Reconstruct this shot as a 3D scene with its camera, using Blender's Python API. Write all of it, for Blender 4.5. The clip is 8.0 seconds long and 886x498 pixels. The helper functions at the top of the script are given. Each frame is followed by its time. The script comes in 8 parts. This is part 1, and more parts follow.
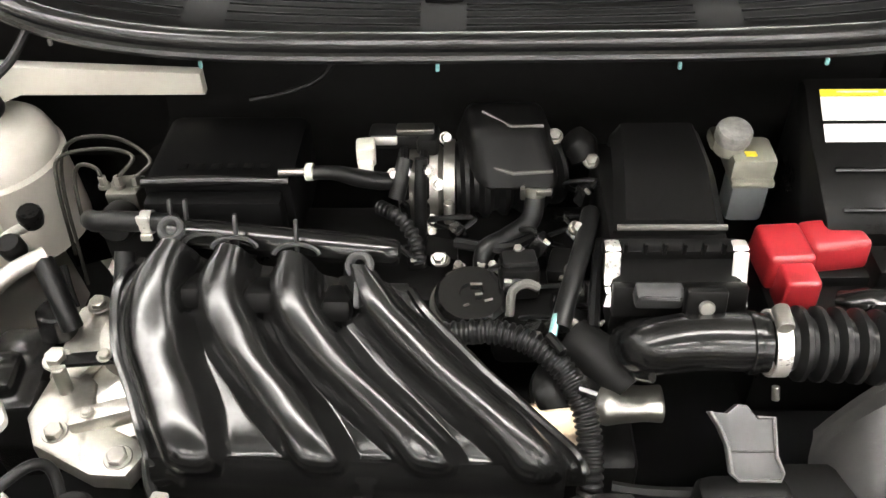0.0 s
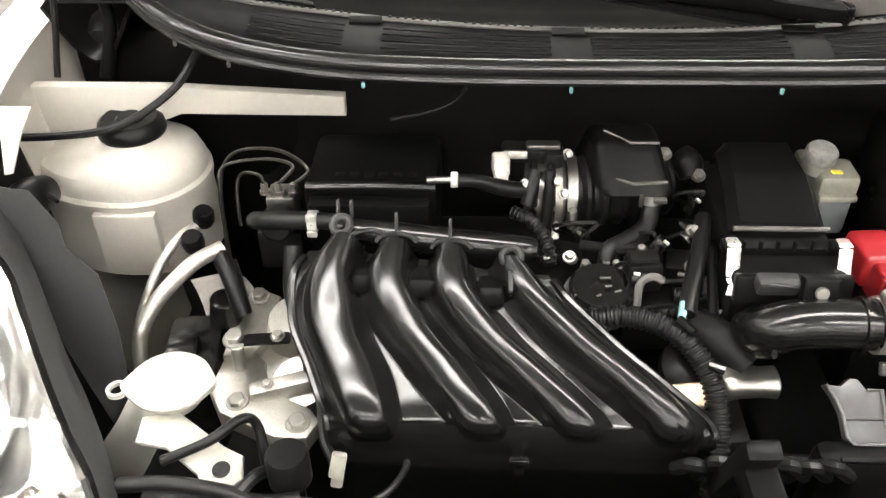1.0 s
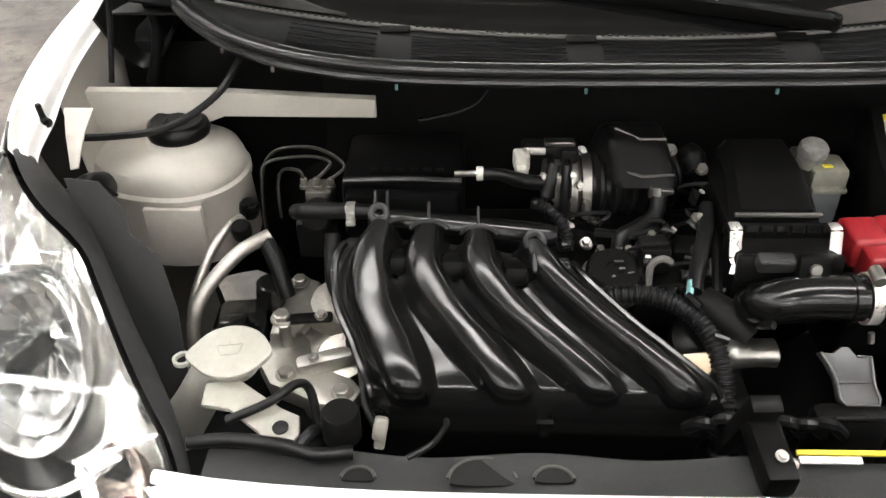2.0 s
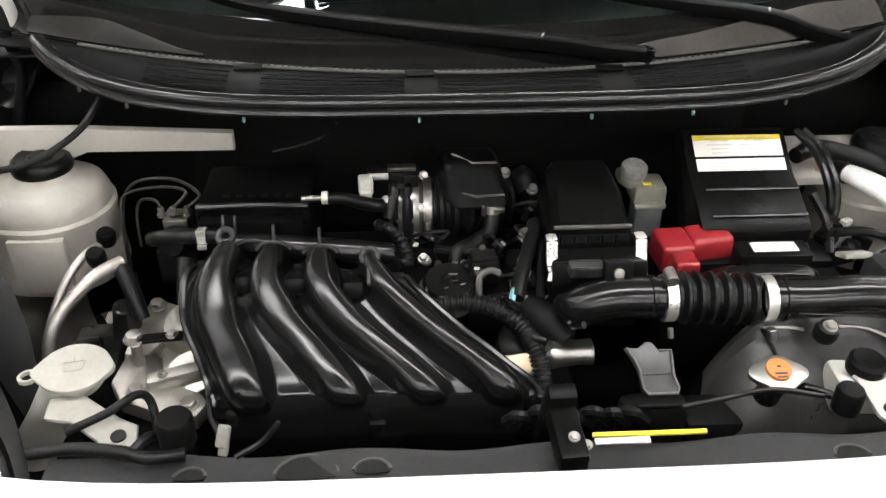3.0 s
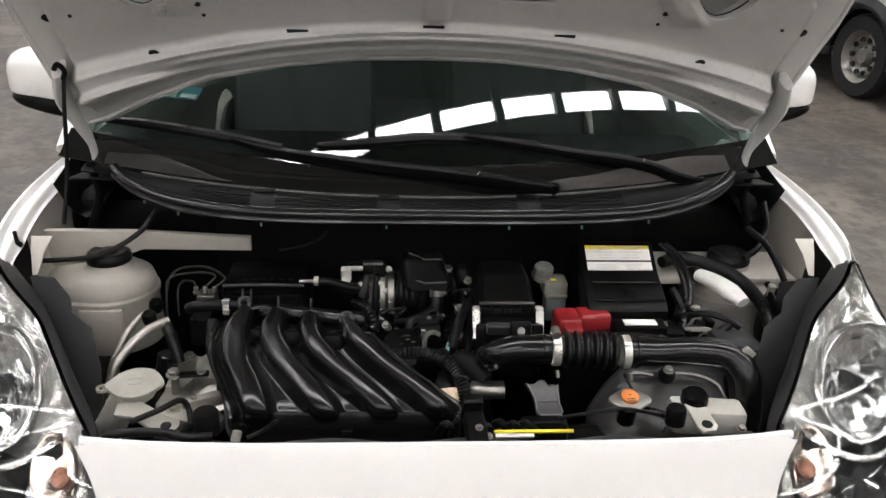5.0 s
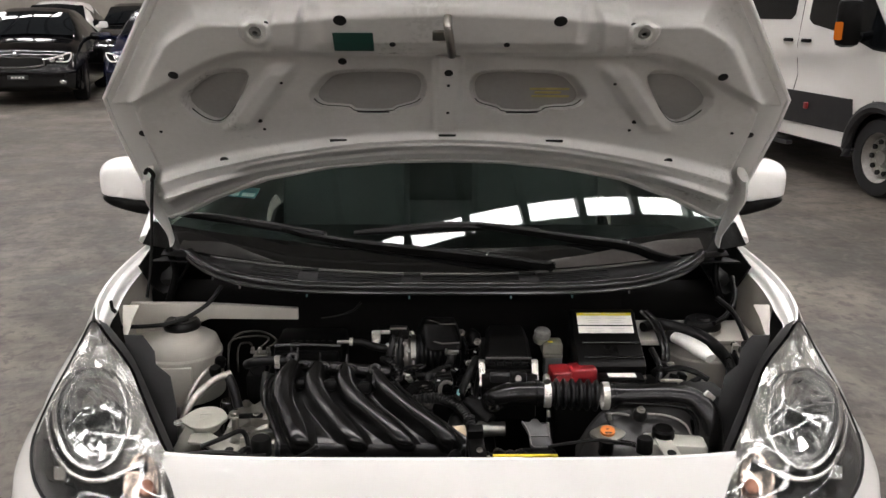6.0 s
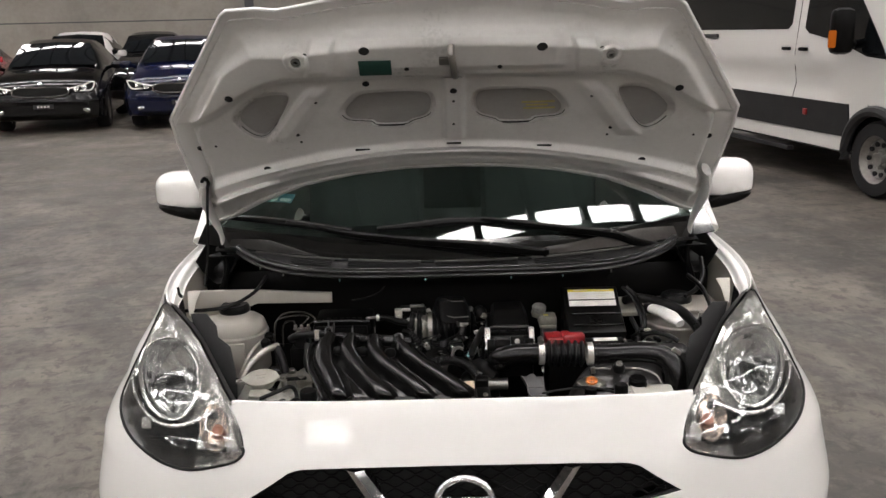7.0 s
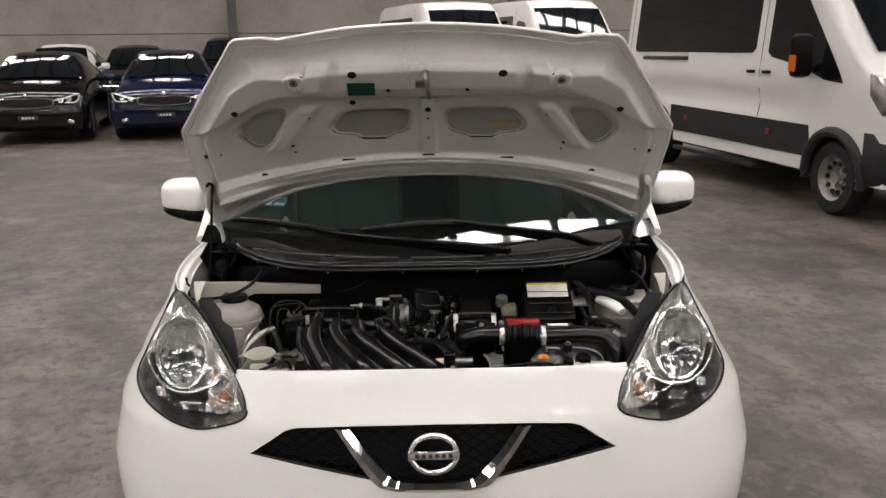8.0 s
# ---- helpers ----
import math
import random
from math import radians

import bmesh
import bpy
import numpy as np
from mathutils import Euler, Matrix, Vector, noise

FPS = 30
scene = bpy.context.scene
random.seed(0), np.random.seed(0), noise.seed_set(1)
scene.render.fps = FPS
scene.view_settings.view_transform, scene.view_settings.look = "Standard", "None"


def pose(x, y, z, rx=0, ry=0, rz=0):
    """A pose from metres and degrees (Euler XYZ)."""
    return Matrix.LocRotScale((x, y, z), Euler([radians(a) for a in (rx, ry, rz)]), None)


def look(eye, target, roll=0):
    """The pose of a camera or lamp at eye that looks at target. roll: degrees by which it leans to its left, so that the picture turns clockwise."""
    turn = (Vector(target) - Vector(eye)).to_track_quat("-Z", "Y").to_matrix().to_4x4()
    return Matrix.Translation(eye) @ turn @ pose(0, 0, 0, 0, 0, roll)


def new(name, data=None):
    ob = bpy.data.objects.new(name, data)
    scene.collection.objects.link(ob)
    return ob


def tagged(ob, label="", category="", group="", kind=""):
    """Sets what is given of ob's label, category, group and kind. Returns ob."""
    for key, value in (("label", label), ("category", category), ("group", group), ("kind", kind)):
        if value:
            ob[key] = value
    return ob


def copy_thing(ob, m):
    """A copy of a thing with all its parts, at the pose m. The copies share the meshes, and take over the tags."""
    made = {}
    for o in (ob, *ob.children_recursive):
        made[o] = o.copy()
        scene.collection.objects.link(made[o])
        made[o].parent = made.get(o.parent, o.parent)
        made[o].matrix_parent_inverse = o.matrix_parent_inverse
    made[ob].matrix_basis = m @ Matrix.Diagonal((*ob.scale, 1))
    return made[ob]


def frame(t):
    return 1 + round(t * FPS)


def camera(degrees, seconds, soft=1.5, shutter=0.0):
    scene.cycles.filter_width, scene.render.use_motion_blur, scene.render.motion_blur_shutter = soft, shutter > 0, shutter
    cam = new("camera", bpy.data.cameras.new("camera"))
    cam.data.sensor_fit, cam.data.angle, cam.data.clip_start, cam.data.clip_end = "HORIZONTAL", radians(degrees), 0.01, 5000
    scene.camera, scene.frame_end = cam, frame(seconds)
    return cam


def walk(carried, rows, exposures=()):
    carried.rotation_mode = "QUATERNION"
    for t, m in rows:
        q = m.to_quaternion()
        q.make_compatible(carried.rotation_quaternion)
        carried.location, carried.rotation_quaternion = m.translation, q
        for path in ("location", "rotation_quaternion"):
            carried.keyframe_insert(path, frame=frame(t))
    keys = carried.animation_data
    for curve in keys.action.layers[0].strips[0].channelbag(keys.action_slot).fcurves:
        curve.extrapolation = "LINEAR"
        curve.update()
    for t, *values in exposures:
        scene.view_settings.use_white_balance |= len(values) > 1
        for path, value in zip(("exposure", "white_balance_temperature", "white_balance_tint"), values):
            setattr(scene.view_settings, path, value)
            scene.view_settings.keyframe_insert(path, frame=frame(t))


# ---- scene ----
cam = camera(55.4, 8.0)
PATH = [
    (0, (-0.044, 0.105, 1.343), (-0.117, 1.59, 0.006), -1.9),
    (0.5, (-0.094, 0.062, 1.353), (-0.151, 1.585, 0.058), -1.1),
    (1, (-0.168, -0.006, 1.366), (-0.234, 1.567, 0.132), -0.8),
    (1.2, (-0.191, -0.031, 1.372), (-0.271, 1.55, 0.149), -0.8),
    (2.3, (-0.2, -0.099, 1.39), (-0.215, 1.51, 0.202), -0.6),
    (2.5, (-0.173, -0.109, 1.389), (-0.152, 1.51, 0.215), -0.4),
    (3, (-0.096, -0.159, 1.403), (-0.003, 1.498, 0.288), 0.3),
    (3.5, (-0.024, -0.225, 1.41), (0.09, 1.485, 0.378), 0.9),
    (4, (0.006, -0.294, 1.426), (0.142, 1.457, 0.468), 1.4),
    (4.5, (-0.022, -0.407, 1.44), (0.124, 1.39, 0.574), 1.8),
    (5, (-0.065, -0.542, 1.485), (0.056, 1.297, 0.708), 1.7),
    (5.2, (-0.073, -0.604, 1.466), (0.041, 1.277, 0.794), 1.2),
    (6.5, (-0.002, -0.983, 1.55), (-0.032, 0.947, 1.026), -0.3),
    (7, (-0.016, -1.153, 1.545), (-0.032, 0.783, 1.044), -1.5),
    (7.5, (-0.053, -1.325, 1.559), (0.003, 0.612, 1.064), -1.6),
    (8, (-0.003, -1.449, 1.571), (0.03, 0.496, 1.105), -0.7),
]
walk(cam, [(t, look(eye, target, roll)) for t, eye, target, roll in PATH],
     exposures=[(0, 1.85, 6550, 10), (1.2, 1.8, 6500, 10), (2.3, 0.85, 6350, 11), (3.5, 0.95, 6250, 11), (5.2, 0.1, 6300, 13), (6.3, 0.05, 6450, 14), (8, -0.12, 6450, 14)])

# exposure follows the phone's own: bright over the dark bay, darker as the white bodywork fills the view

# ---- world and light ----
world = bpy.data.worlds.new("world")
scene.world = world
world.use_nodes = True
world.node_tree.nodes["Background"].inputs[0].default_value = (0.55, 0.6, 0.65, 1)
world.node_tree.nodes["Background"].inputs[1].default_value = 0.3

SKYLIGHT = 26.0

# ---- materials ----
def mat(name, color, rough=0.5, metal=0.0, vary=0.12, scale=6.0, grain=60.0, bump=0.15, rvary=0.1, coat=0.0, dirt=0.0, dirt_color=(0.25, 0.22, 0.18), depth=0.002, spec=0.5):
    """A surface with a broad and a fine variation of colour and gloss, and fine relief."""
    m = bpy.data.materials.new(name)
    m.use_nodes = True
    n, l = m.node_tree.nodes, m.node_tree.links
    p = n["Principled BSDF"]
    tc = n.new("ShaderNodeTexCoord")
    a, b = n.new("ShaderNodeTexNoise"), n.new("ShaderNodeTexNoise")
    a.inputs["Scale"].default_value, a.inputs["Detail"].default_value = scale, 5
    b.inputs["Scale"].default_value, b.inputs["Detail"].default_value = grain, 4
    l.new(tc.outputs["Object"], a.inputs["Vector"]), l.new(tc.outputs["Object"], b.inputs["Vector"])
    mix = n.new("ShaderNodeMath")
    mix.operation = "MULTIPLY_ADD"
    l.new(b.outputs["Fac"], mix.inputs[0])
    mix.inputs[1].default_value = 0.4
    l.new(a.outputs["Fac"], mix.inputs[2])
    r = n.new("ShaderNodeMapRange")
    l.new(mix.outputs[0], r.inputs["Value"])
    r.inputs["From Min"].default_value, r.inputs["From Max"].default_value = 0.4, 1.0
    r.inputs["To Min"].default_value, r.inputs["To Max"].default_value = 1 - vary, 1 + vary
    c = n.new("ShaderNodeVectorMath")
    c.operation = "SCALE"
    c.inputs[0].default_value = color
    l.new(r.outputs[0], c.inputs["Scale"])
    out = c.outputs[0]
    if dirt > 0:
        d = n.new("ShaderNodeTexNoise")
        d.inputs["Scale"].default_value, d.inputs["Detail"].default_value, d.inputs["Roughness"].default_value = scale * 2.3, 8, 0.7
        l.new(tc.outputs["Object"], d.inputs["Vector"])
        dr = n.new("ShaderNodeMapRange")
        dr.inputs["From Min"].default_value, dr.inputs["From Max"].default_value = 0.5, 0.75
        dr.inputs["To Max"].default_value = dirt
        l.new(d.outputs["Fac"], dr.inputs["Value"])
        dm = n.new("ShaderNodeMix")
        dm.data_type = "RGBA"
        l.new(dr.outputs[0], dm.inputs["Factor"])
        l.new(out, dm.inputs["A"])
        dm.inputs["B"].default_value = (*dirt_color, 1)
        out = dm.outputs["Result"]
    l.new(out, p.inputs["Base Color"])
    rr = n.new("ShaderNodeMapRange")
    l.new(mix.outputs[0], rr.inputs["Value"])
    rr.inputs["From Min"].default_value, rr.inputs["From Max"].default_value = 0.4, 1.0
    rr.inputs["To Min"].default_value, rr.inputs["To Max"].default_value = max(0.02, rough - rvary), min(1, rough + rvary)
    l.new(rr.outputs[0], p.inputs["Roughness"])
    p.inputs["Metallic"].default_value = metal
    p.inputs["Specular IOR Level"].default_value = spec
    p.inputs["Coat Weight"].default_value = coat
    p.inputs["Coat Roughness"].default_value = 0.04
    if bump > 0:
        bp = n.new("ShaderNodeBump")
        bp.inputs["Strength"].default_value, bp.inputs["Distance"].default_value = bump, depth
        l.new(b.outputs["Fac"], bp.inputs["Height"])
        l.new(bp.outputs[0], p.inputs["Normal"])
    return m


def glass(name, tint, gloss=1.0, rough=0.0, ior=1.5, sheen_haze=0.0):
    """Thin clear sheet: see-through with a tint, and a mirror by the angle."""
    m = bpy.data.materials.new(name)
    m.use_nodes = True
    n, l = m.node_tree.nodes, m.node_tree.links
    n.remove(n["Principled BSDF"])
    t, g, f, x = n.new("ShaderNodeBsdfTransparent"), n.new("ShaderNodeBsdfGlossy"), n.new("ShaderNodeMath"), n.new("ShaderNodeMixShader")
    lw, pw = n.new("ShaderNodeLayerWeight"), n.new("ShaderNodeMath")
    lw.inputs["Blend"].default_value = 0.5
    pw.operation, f.operation = "POWER", "MULTIPLY_ADD"
    pw.inputs[1].default_value = 5.0
    base = ((ior - 1) / (ior + 1)) ** 2
    f.inputs[1].default_value, f.inputs[2].default_value = 1 - base, base
    l.new(lw.outputs["Facing"], pw.inputs[0]), l.new(pw.outputs[0], f.inputs[0])
    t.inputs[0].default_value = (*tint, 1)
    g.inputs["Roughness"].default_value = rough
    g.inputs[0].default_value = (gloss, gloss, gloss, 1)
    l.new(f.outputs[0], x.inputs[0]), l.new(t.outputs[0], x.inputs[1]), l.new(g.outputs[0], x.inputs[2])
    out = x
    # white diffuse share: slight haze that also stands in for bright reflections
    if sheen_haze > 0:
        d, out = n.new("ShaderNodeBsdfDiffuse"), n.new("ShaderNodeMixShader")
        d.inputs[0].default_value = (0.8, 0.8, 0.78, 1)
        out.inputs[0].default_value = sheen_haze
        l.new(x.outputs[0], out.inputs[1]), l.new(d.outputs[0], out.inputs[2])
    l.new(out.outputs[0], n["Material Output"].inputs[0])
    return m


def glow(name, color, strength):
    m = bpy.data.materials.new(name)
    m.use_nodes = True
    n, l = m.node_tree.nodes, m.node_tree.links
    n.remove(n["Principled BSDF"])
    e = n.new("ShaderNodeEmission")
    e.inputs[0].default_value, e.inputs[1].default_value = (*color, 1), strength
    l.new(e.outputs[0], n["Material Output"].inputs[0])
    return m


def floor_mat():
    """Worn power-floated concrete: broad cloudy stains, drag marks and fine pitting."""
    m = mat("worn_concrete", (0.050, 0.0435, 0.037), 0.52, vary=0.8, scale=1.9, grain=16, bump=0.4, rvary=0.16, dirt=0.8, dirt_color=(0.027, 0.0235, 0.020), depth=0.004, spec=0.3)
    n, l = m.node_tree.nodes, m.node_tree.links
    p = n["Principled BSDF"]
    src = p.inputs["Base Color"].links[0].from_socket
    tc = n.new("ShaderNodeTexCoord")
    mp = n.new("ShaderNodeMapping")
    mp.inputs["Scale"].default_value = (1.35, 0.85, 1)
    mp.inputs["Rotation"].default_value = (0, 0, 0.35)
    l.new(tc.outputs["Object"], mp.inputs[0])
    d = n.new("ShaderNodeTexNoise")
    d.inputs["Scale"].default_value, d.inputs["Detail"].default_value, d.inputs["Roughness"].default_value, d.inputs["Distortion"].default_value = 2.5, 14, 0.74, 0.25
    l.new(mp.outputs[0], d.inputs["Vector"])
    r = n.new("ShaderNodeMapRange")
    r.inputs["From Min"].default_value, r.inputs["From Max"].default_value = 0.70, 0.92
    r.inputs["To Max"].default_value = 0.82
    w, ad = n.new("ShaderNodeTexNoise"), n.new("ShaderNodeMath")
    w.inputs["Scale"].default_value, w.inputs["Detail"].default_value, w.inputs["Distortion"].default_value = 0.75, 3, 0.6
    l.new(mp.outputs[0], w.inputs["Vector"])
    ad.operation = "MULTIPLY_ADD"
    ad.inputs[1].default_value = 0.55
    l.new(w.outputs["Fac"], ad.inputs[0]), l.new(d.outputs["Fac"], ad.inputs[2])
    l.new(ad.outputs[0], r.inputs["Value"])
    x = n.new("ShaderNodeMix")
    x.data_type = "RGBA"
    l.new(r.outputs[0], x.inputs["Factor"])
    l.new(src, x.inputs["A"])
    x.inputs["B"].default_value = (0.150, 0.131, 0.109, 1)
    col = x.outputs["Result"]
    for size, turn, lo, hi, fac, tint in (((0.7, 5.0, 1), 0.2, 0.52, 0.66, 0.7, (0.026, 0.026, 0.022)), ((4.5, 0.8, 1), -0.3, 0.56, 0.70, 0.6, (0.122, 0.107, 0.091)), ((13, 11, 1), 0.0, 0.52, 0.60, 0.6, (0.024, 0.021, 0.018)), ((6, 6, 1), 0.5, 0.55, 0.62, 0.55, (0.112, 0.098, 0.082)), ((0.35, 16.0, 1), 0.9, 0.66, 0.72, 0.5, (0.145, 0.130, 0.113))):
        mp2, nz, rg, mx = n.new("ShaderNodeMapping"), n.new("ShaderNodeTexNoise"), n.new("ShaderNodeMapRange"), n.new("ShaderNodeMix")
        mp2.inputs["Scale"].default_value, mp2.inputs["Rotation"].default_value = size, (0, 0, turn)
        nz.inputs["Scale"].default_value, nz.inputs["Detail"].default_value, nz.inputs["Roughness"].default_value, nz.inputs["Distortion"].default_value = 1.0, 9, 0.68, 0.4
        rg.inputs["From Min"].default_value, rg.inputs["From Max"].default_value, rg.inputs["To Max"].default_value = lo, hi, fac
        mx.data_type = "RGBA"
        mx.inputs["B"].default_value = (*tint, 1)
        l.new(tc.outputs["Object"], mp2.inputs[0]), l.new(mp2.outputs[0], nz.inputs["Vector"]), l.new(nz.outputs["Fac"], rg.inputs["Value"])
        l.new(rg.outputs[0], mx.inputs["Factor"]), l.new(col, mx.inputs["A"])
        col = mx.outputs["Result"]
    l.new(col, p.inputs["Base Color"])
    return m


WHITE = mat("white_car_paint", (0.755, 0.746, 0.722), 0.3, vary=0.02, scale=2, grain=900, bump=0.0, rvary=0.03, coat=0.7)
WHITE_IN = mat("white_undercoat_paint", (0.62, 0.61, 0.585), 0.32, vary=0.09, scale=4, grain=120, bump=0.05, rvary=0.08, dirt=0.3, dirt_color=(0.34, 0.325, 0.30))
TOWER = mat("cream_bay_paint", (0.47, 0.445, 0.395), 0.48, vary=0.07, scale=7, grain=90, bump=0.06, dirt=0.25, dirt_color=(0.4, 0.36, 0.29))
GLOSSBLACK = mat("moulded_black_plastic", (0.0048, 0.0047, 0.0046), 0.2, vary=0.2, scale=22, grain=420, bump=0.0, rvary=0.05, depth=0.0006, spec=0.36)
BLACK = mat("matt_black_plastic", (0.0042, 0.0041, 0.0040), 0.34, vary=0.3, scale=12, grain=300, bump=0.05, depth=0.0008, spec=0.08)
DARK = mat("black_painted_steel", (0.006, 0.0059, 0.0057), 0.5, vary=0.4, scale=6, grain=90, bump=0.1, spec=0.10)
# darker copy of BLACK: the bay's shade is put into the colour
SHADOWGREY = mat("shade_black_plastic", (0.003, 0.003, 0.003), 0.45, vary=0.3, scale=12, grain=300, bump=0.05, depth=0.0008, spec=0.03)
PANELGREY = mat("dusty_grey_and_glint", (0.075, 0.072, 0.066), 0.5, vary=0.25, scale=9, grain=120, bump=0.1, dirt=0.3, dirt_color=(0.05, 0.045, 0.04), spec=0.3)
GREY = mat("dark_grey_plastic", (0.026, 0.026, 0.026), 0.5, vary=0.2, scale=9, grain=200, bump=0.25, depth=0.001, spec=0.3)
MIDGREY = mat("mid_grey_plastic", (0.03, 0.029, 0.028), 0.36, vary=0.12, scale=8, grain=160, bump=0.15, dirt=0.2, dirt_color=(0.1, 0.095, 0.09))
RUBBER = mat("black_rubber", (0.006, 0.006, 0.006), 0.34, vary=0.3, scale=16, grain=260, bump=0.05, depth=0.0008, spec=0.18)
ALU = mat("cast_aluminium", (0.40, 0.385, 0.35), 0.45, metal=1.0, vary=0.2, scale=18, grain=260, bump=0.4, dirt=0.4, dirt_color=(0.25, 0.22, 0.17), depth=0.001)
STEEL = mat("zinc_plated_steel", (0.3, 0.29, 0.265), 0.38, metal=1.0, vary=0.12, scale=30, grain=300, bump=0.1)
PALE = mat("pale_nickel_band", (0.6, 0.585, 0.54), 0.33, metal=0.7, vary=0.1, scale=30, grain=300, bump=0.1)
CHROME = mat("chrome", (0.82, 0.82, 0.83), 0.06, metal=1.0, vary=0.03, scale=10, grain=80, bump=0.0, rvary=0.03)
RED = mat("red_plastic", (0.23, 0.012, 0.016), 0.4, vary=0.12, scale=14, grain=300, bump=0.15, depth=0.0006)
LABEL = mat("white_paper_label", (0.78, 0.76, 0.72), 0.5, vary=0.06, scale=20, grain=300, bump=0.05)
PRINT = mat("grey_print", (0.4, 0.39, 0.37), 0.5, vary=0.2, scale=60, grain=500, bump=0.0)
DKPRINT = mat("black_print", (0.03, 0.03, 0.03), 0.5, vary=0.2, scale=60, grain=500, bump=0.0)
YELLOW = mat("yellow_label", (0.72, 0.6, 0.03), 0.45, vary=0.08, scale=20, grain=300, bump=0.05)
ORANGE = mat("orange_label", (0.6, 0.19, 0.04), 0.45, vary=0.08, scale=30, grain=300, bump=0.05)
GREEN = mat("dark_green_label", (0.003, 0.036, 0.026), 0.6, vary=0.1, scale=30, grain=300, bump=0.05)
OCHRE = mat("faded_yellow_marking", (0.48, 0.41, 0.16), 0.5, vary=0.2, scale=40, grain=300, bump=0.0)
TANK = mat("translucent_white_plastic", (0.46, 0.45, 0.40), 0.38, vary=0.08, scale=14, grain=150, bump=0.06)
CAPPALE = mat("aged_pale_plastic", (0.28, 0.27, 0.235), 0.42, vary=0.15, scale=25, grain=200, bump=0.08, dirt=0.3, dirt_color=(0.22, 0.2, 0.16))
CREAM = mat("cream_plastic", (0.62, 0.5, 0.34), 0.4, vary=0.1, scale=14, grain=150, bump=0.08)
CAPGREY = mat("scuffed_grey_cap", (0.17, 0.166, 0.155), 0.5, vary=0.5, scale=90, grain=400, bump=0.5, depth=0.001)
SEAL = mat("glossy_black_rubber", (0.008, 0.008, 0.008), 0.22, vary=0.2, scale=16, grain=260, bump=0.03, rvary=0.04, depth=0.0008)
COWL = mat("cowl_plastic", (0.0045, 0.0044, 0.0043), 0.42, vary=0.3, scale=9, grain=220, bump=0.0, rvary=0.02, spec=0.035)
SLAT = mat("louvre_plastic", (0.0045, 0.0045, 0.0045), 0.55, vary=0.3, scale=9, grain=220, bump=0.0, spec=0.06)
COWLDUST = mat("dusty_cowl_plastic", (0.035, 0.034, 0.032), 0.5, vary=0.4, scale=14, grain=150, bump=0.05, spec=0.2)
RIDGE = mat("worn_black_ridge", (0.11, 0.107, 0.10), 0.5, vary=0.4, scale=14, grain=150, bump=0.05, spec=0.2)
TEAL = mat("teal_clip", (0.16, 0.34, 0.34), 0.4, vary=0.1, scale=40, grain=300, bump=0.05)
AMBER = mat("amber_reflector", (0.30, 0.13, 0.085), 0.3, metal=0.3, vary=0.3, scale=60, grain=300, bump=0.2)
MIRROR = mat("chromed_facet", (0.84, 0.84, 0.83), 0.19, metal=0.93, vary=0.04, scale=30, grain=70, bump=0.12, rvary=0.03, depth=0.0015)
REFLECT = mat("lamp_reflector", (0.66, 0.65, 0.63), 0.22, metal=0.92, vary=0.05, scale=30, grain=90, bump=0.06, rvary=0.04)
SMOKED = mat("smoky_reflector", (0.40, 0.34, 0.30), 0.2, metal=0.9, vary=0.15, scale=40, grain=200, bump=0.1)
LENS = glass("clear_lens", (0.95, 0.955, 0.95), 1.0, sheen_haze=0.012)
WINDSCREEN = glass("green_tinted_glass", (0.66, 0.72, 0.70), 1.0)
VANGLASS = mat("dark_tinted_glass", (0.006, 0.007, 0.008), 0.05, vary=0.1, scale=2, grain=30, bump=0.0, rvary=0.02)
CLADDING = mat("weathered_black_cladding", (0.016, 0.016, 0.017), 0.5, vary=0.25, scale=4, grain=90, bump=0.1, dirt=0.3, dirt_color=(0.04, 0.038, 0.035), spec=0.3)
VANLAMP = mat("van_lamp_lens", (0.2, 0.19, 0.17), 0.12, metal=0.5, vary=0.4, scale=14, grain=60, bump=0.1)
TYRE = mat("tyre_rubber", (0.014, 0.014, 0.0145), 0.7, vary=0.25, scale=14, grain=120, bump=0.4, spec=0.2)
RIM = mat("silver_wheel_paint", (0.22, 0.21, 0.195), 0.42, metal=0.6, vary=0.25, scale=20, grain=200, bump=0.1, dirt=0.4, dirt_color=(0.12, 0.08, 0.05))
FABRIC = mat("grey_seat_fabric", (0.16, 0.165, 0.16), 0.85, vary=0.15, scale=18, grain=400, bump=0.5)
VANWHITE = mat("white_van_paint", (0.6, 0.585, 0.56), 0.35, vary=0.04, scale=1.5, grain=300, bump=0.0, coat=0.5)
CARBLACK = mat("black_car_paint", (0.0022, 0.0022, 0.0026), 0.08, vary=0.1, scale=2, grain=300, bump=0.0, rvary=0.02, spec=0.4)
CARBLUE = mat("dark_blue_car_paint", (0.0025, 0.0045, 0.021), 0.08, vary=0.1, scale=2, grain=300, bump=0.0, rvary=0.02, spec=0.4)
CARRED = mat("red_car_paint", (0.35, 0.015, 0.02), 0.25, vary=0.08, scale=2, grain=300, bump=0.0, coat=1.0)
FLOOR = floor_mat()
WALL = mat("grey_concrete_block", (0.265, 0.243, 0.212), 0.8, vary=0.2, scale=0.6, grain=9, bump=0.3, dirt=0.5, dirt_color=(0.17, 0.15, 0.13), depth=0.01)
ROOFING = mat("corrugated_grey_roofing", (0.2, 0.21, 0.205), 0.55, vary=0.12, scale=0.8, grain=8, bump=0.1)
GIRDER = mat("dark_grey_girder_paint", (0.07, 0.07, 0.07), 0.5, vary=0.15, scale=3, grain=40, bump=0.1)
DAYLIGHT = glow("skylight_sheet", (1.0, 0.968, 0.92), SKYLIGHT)
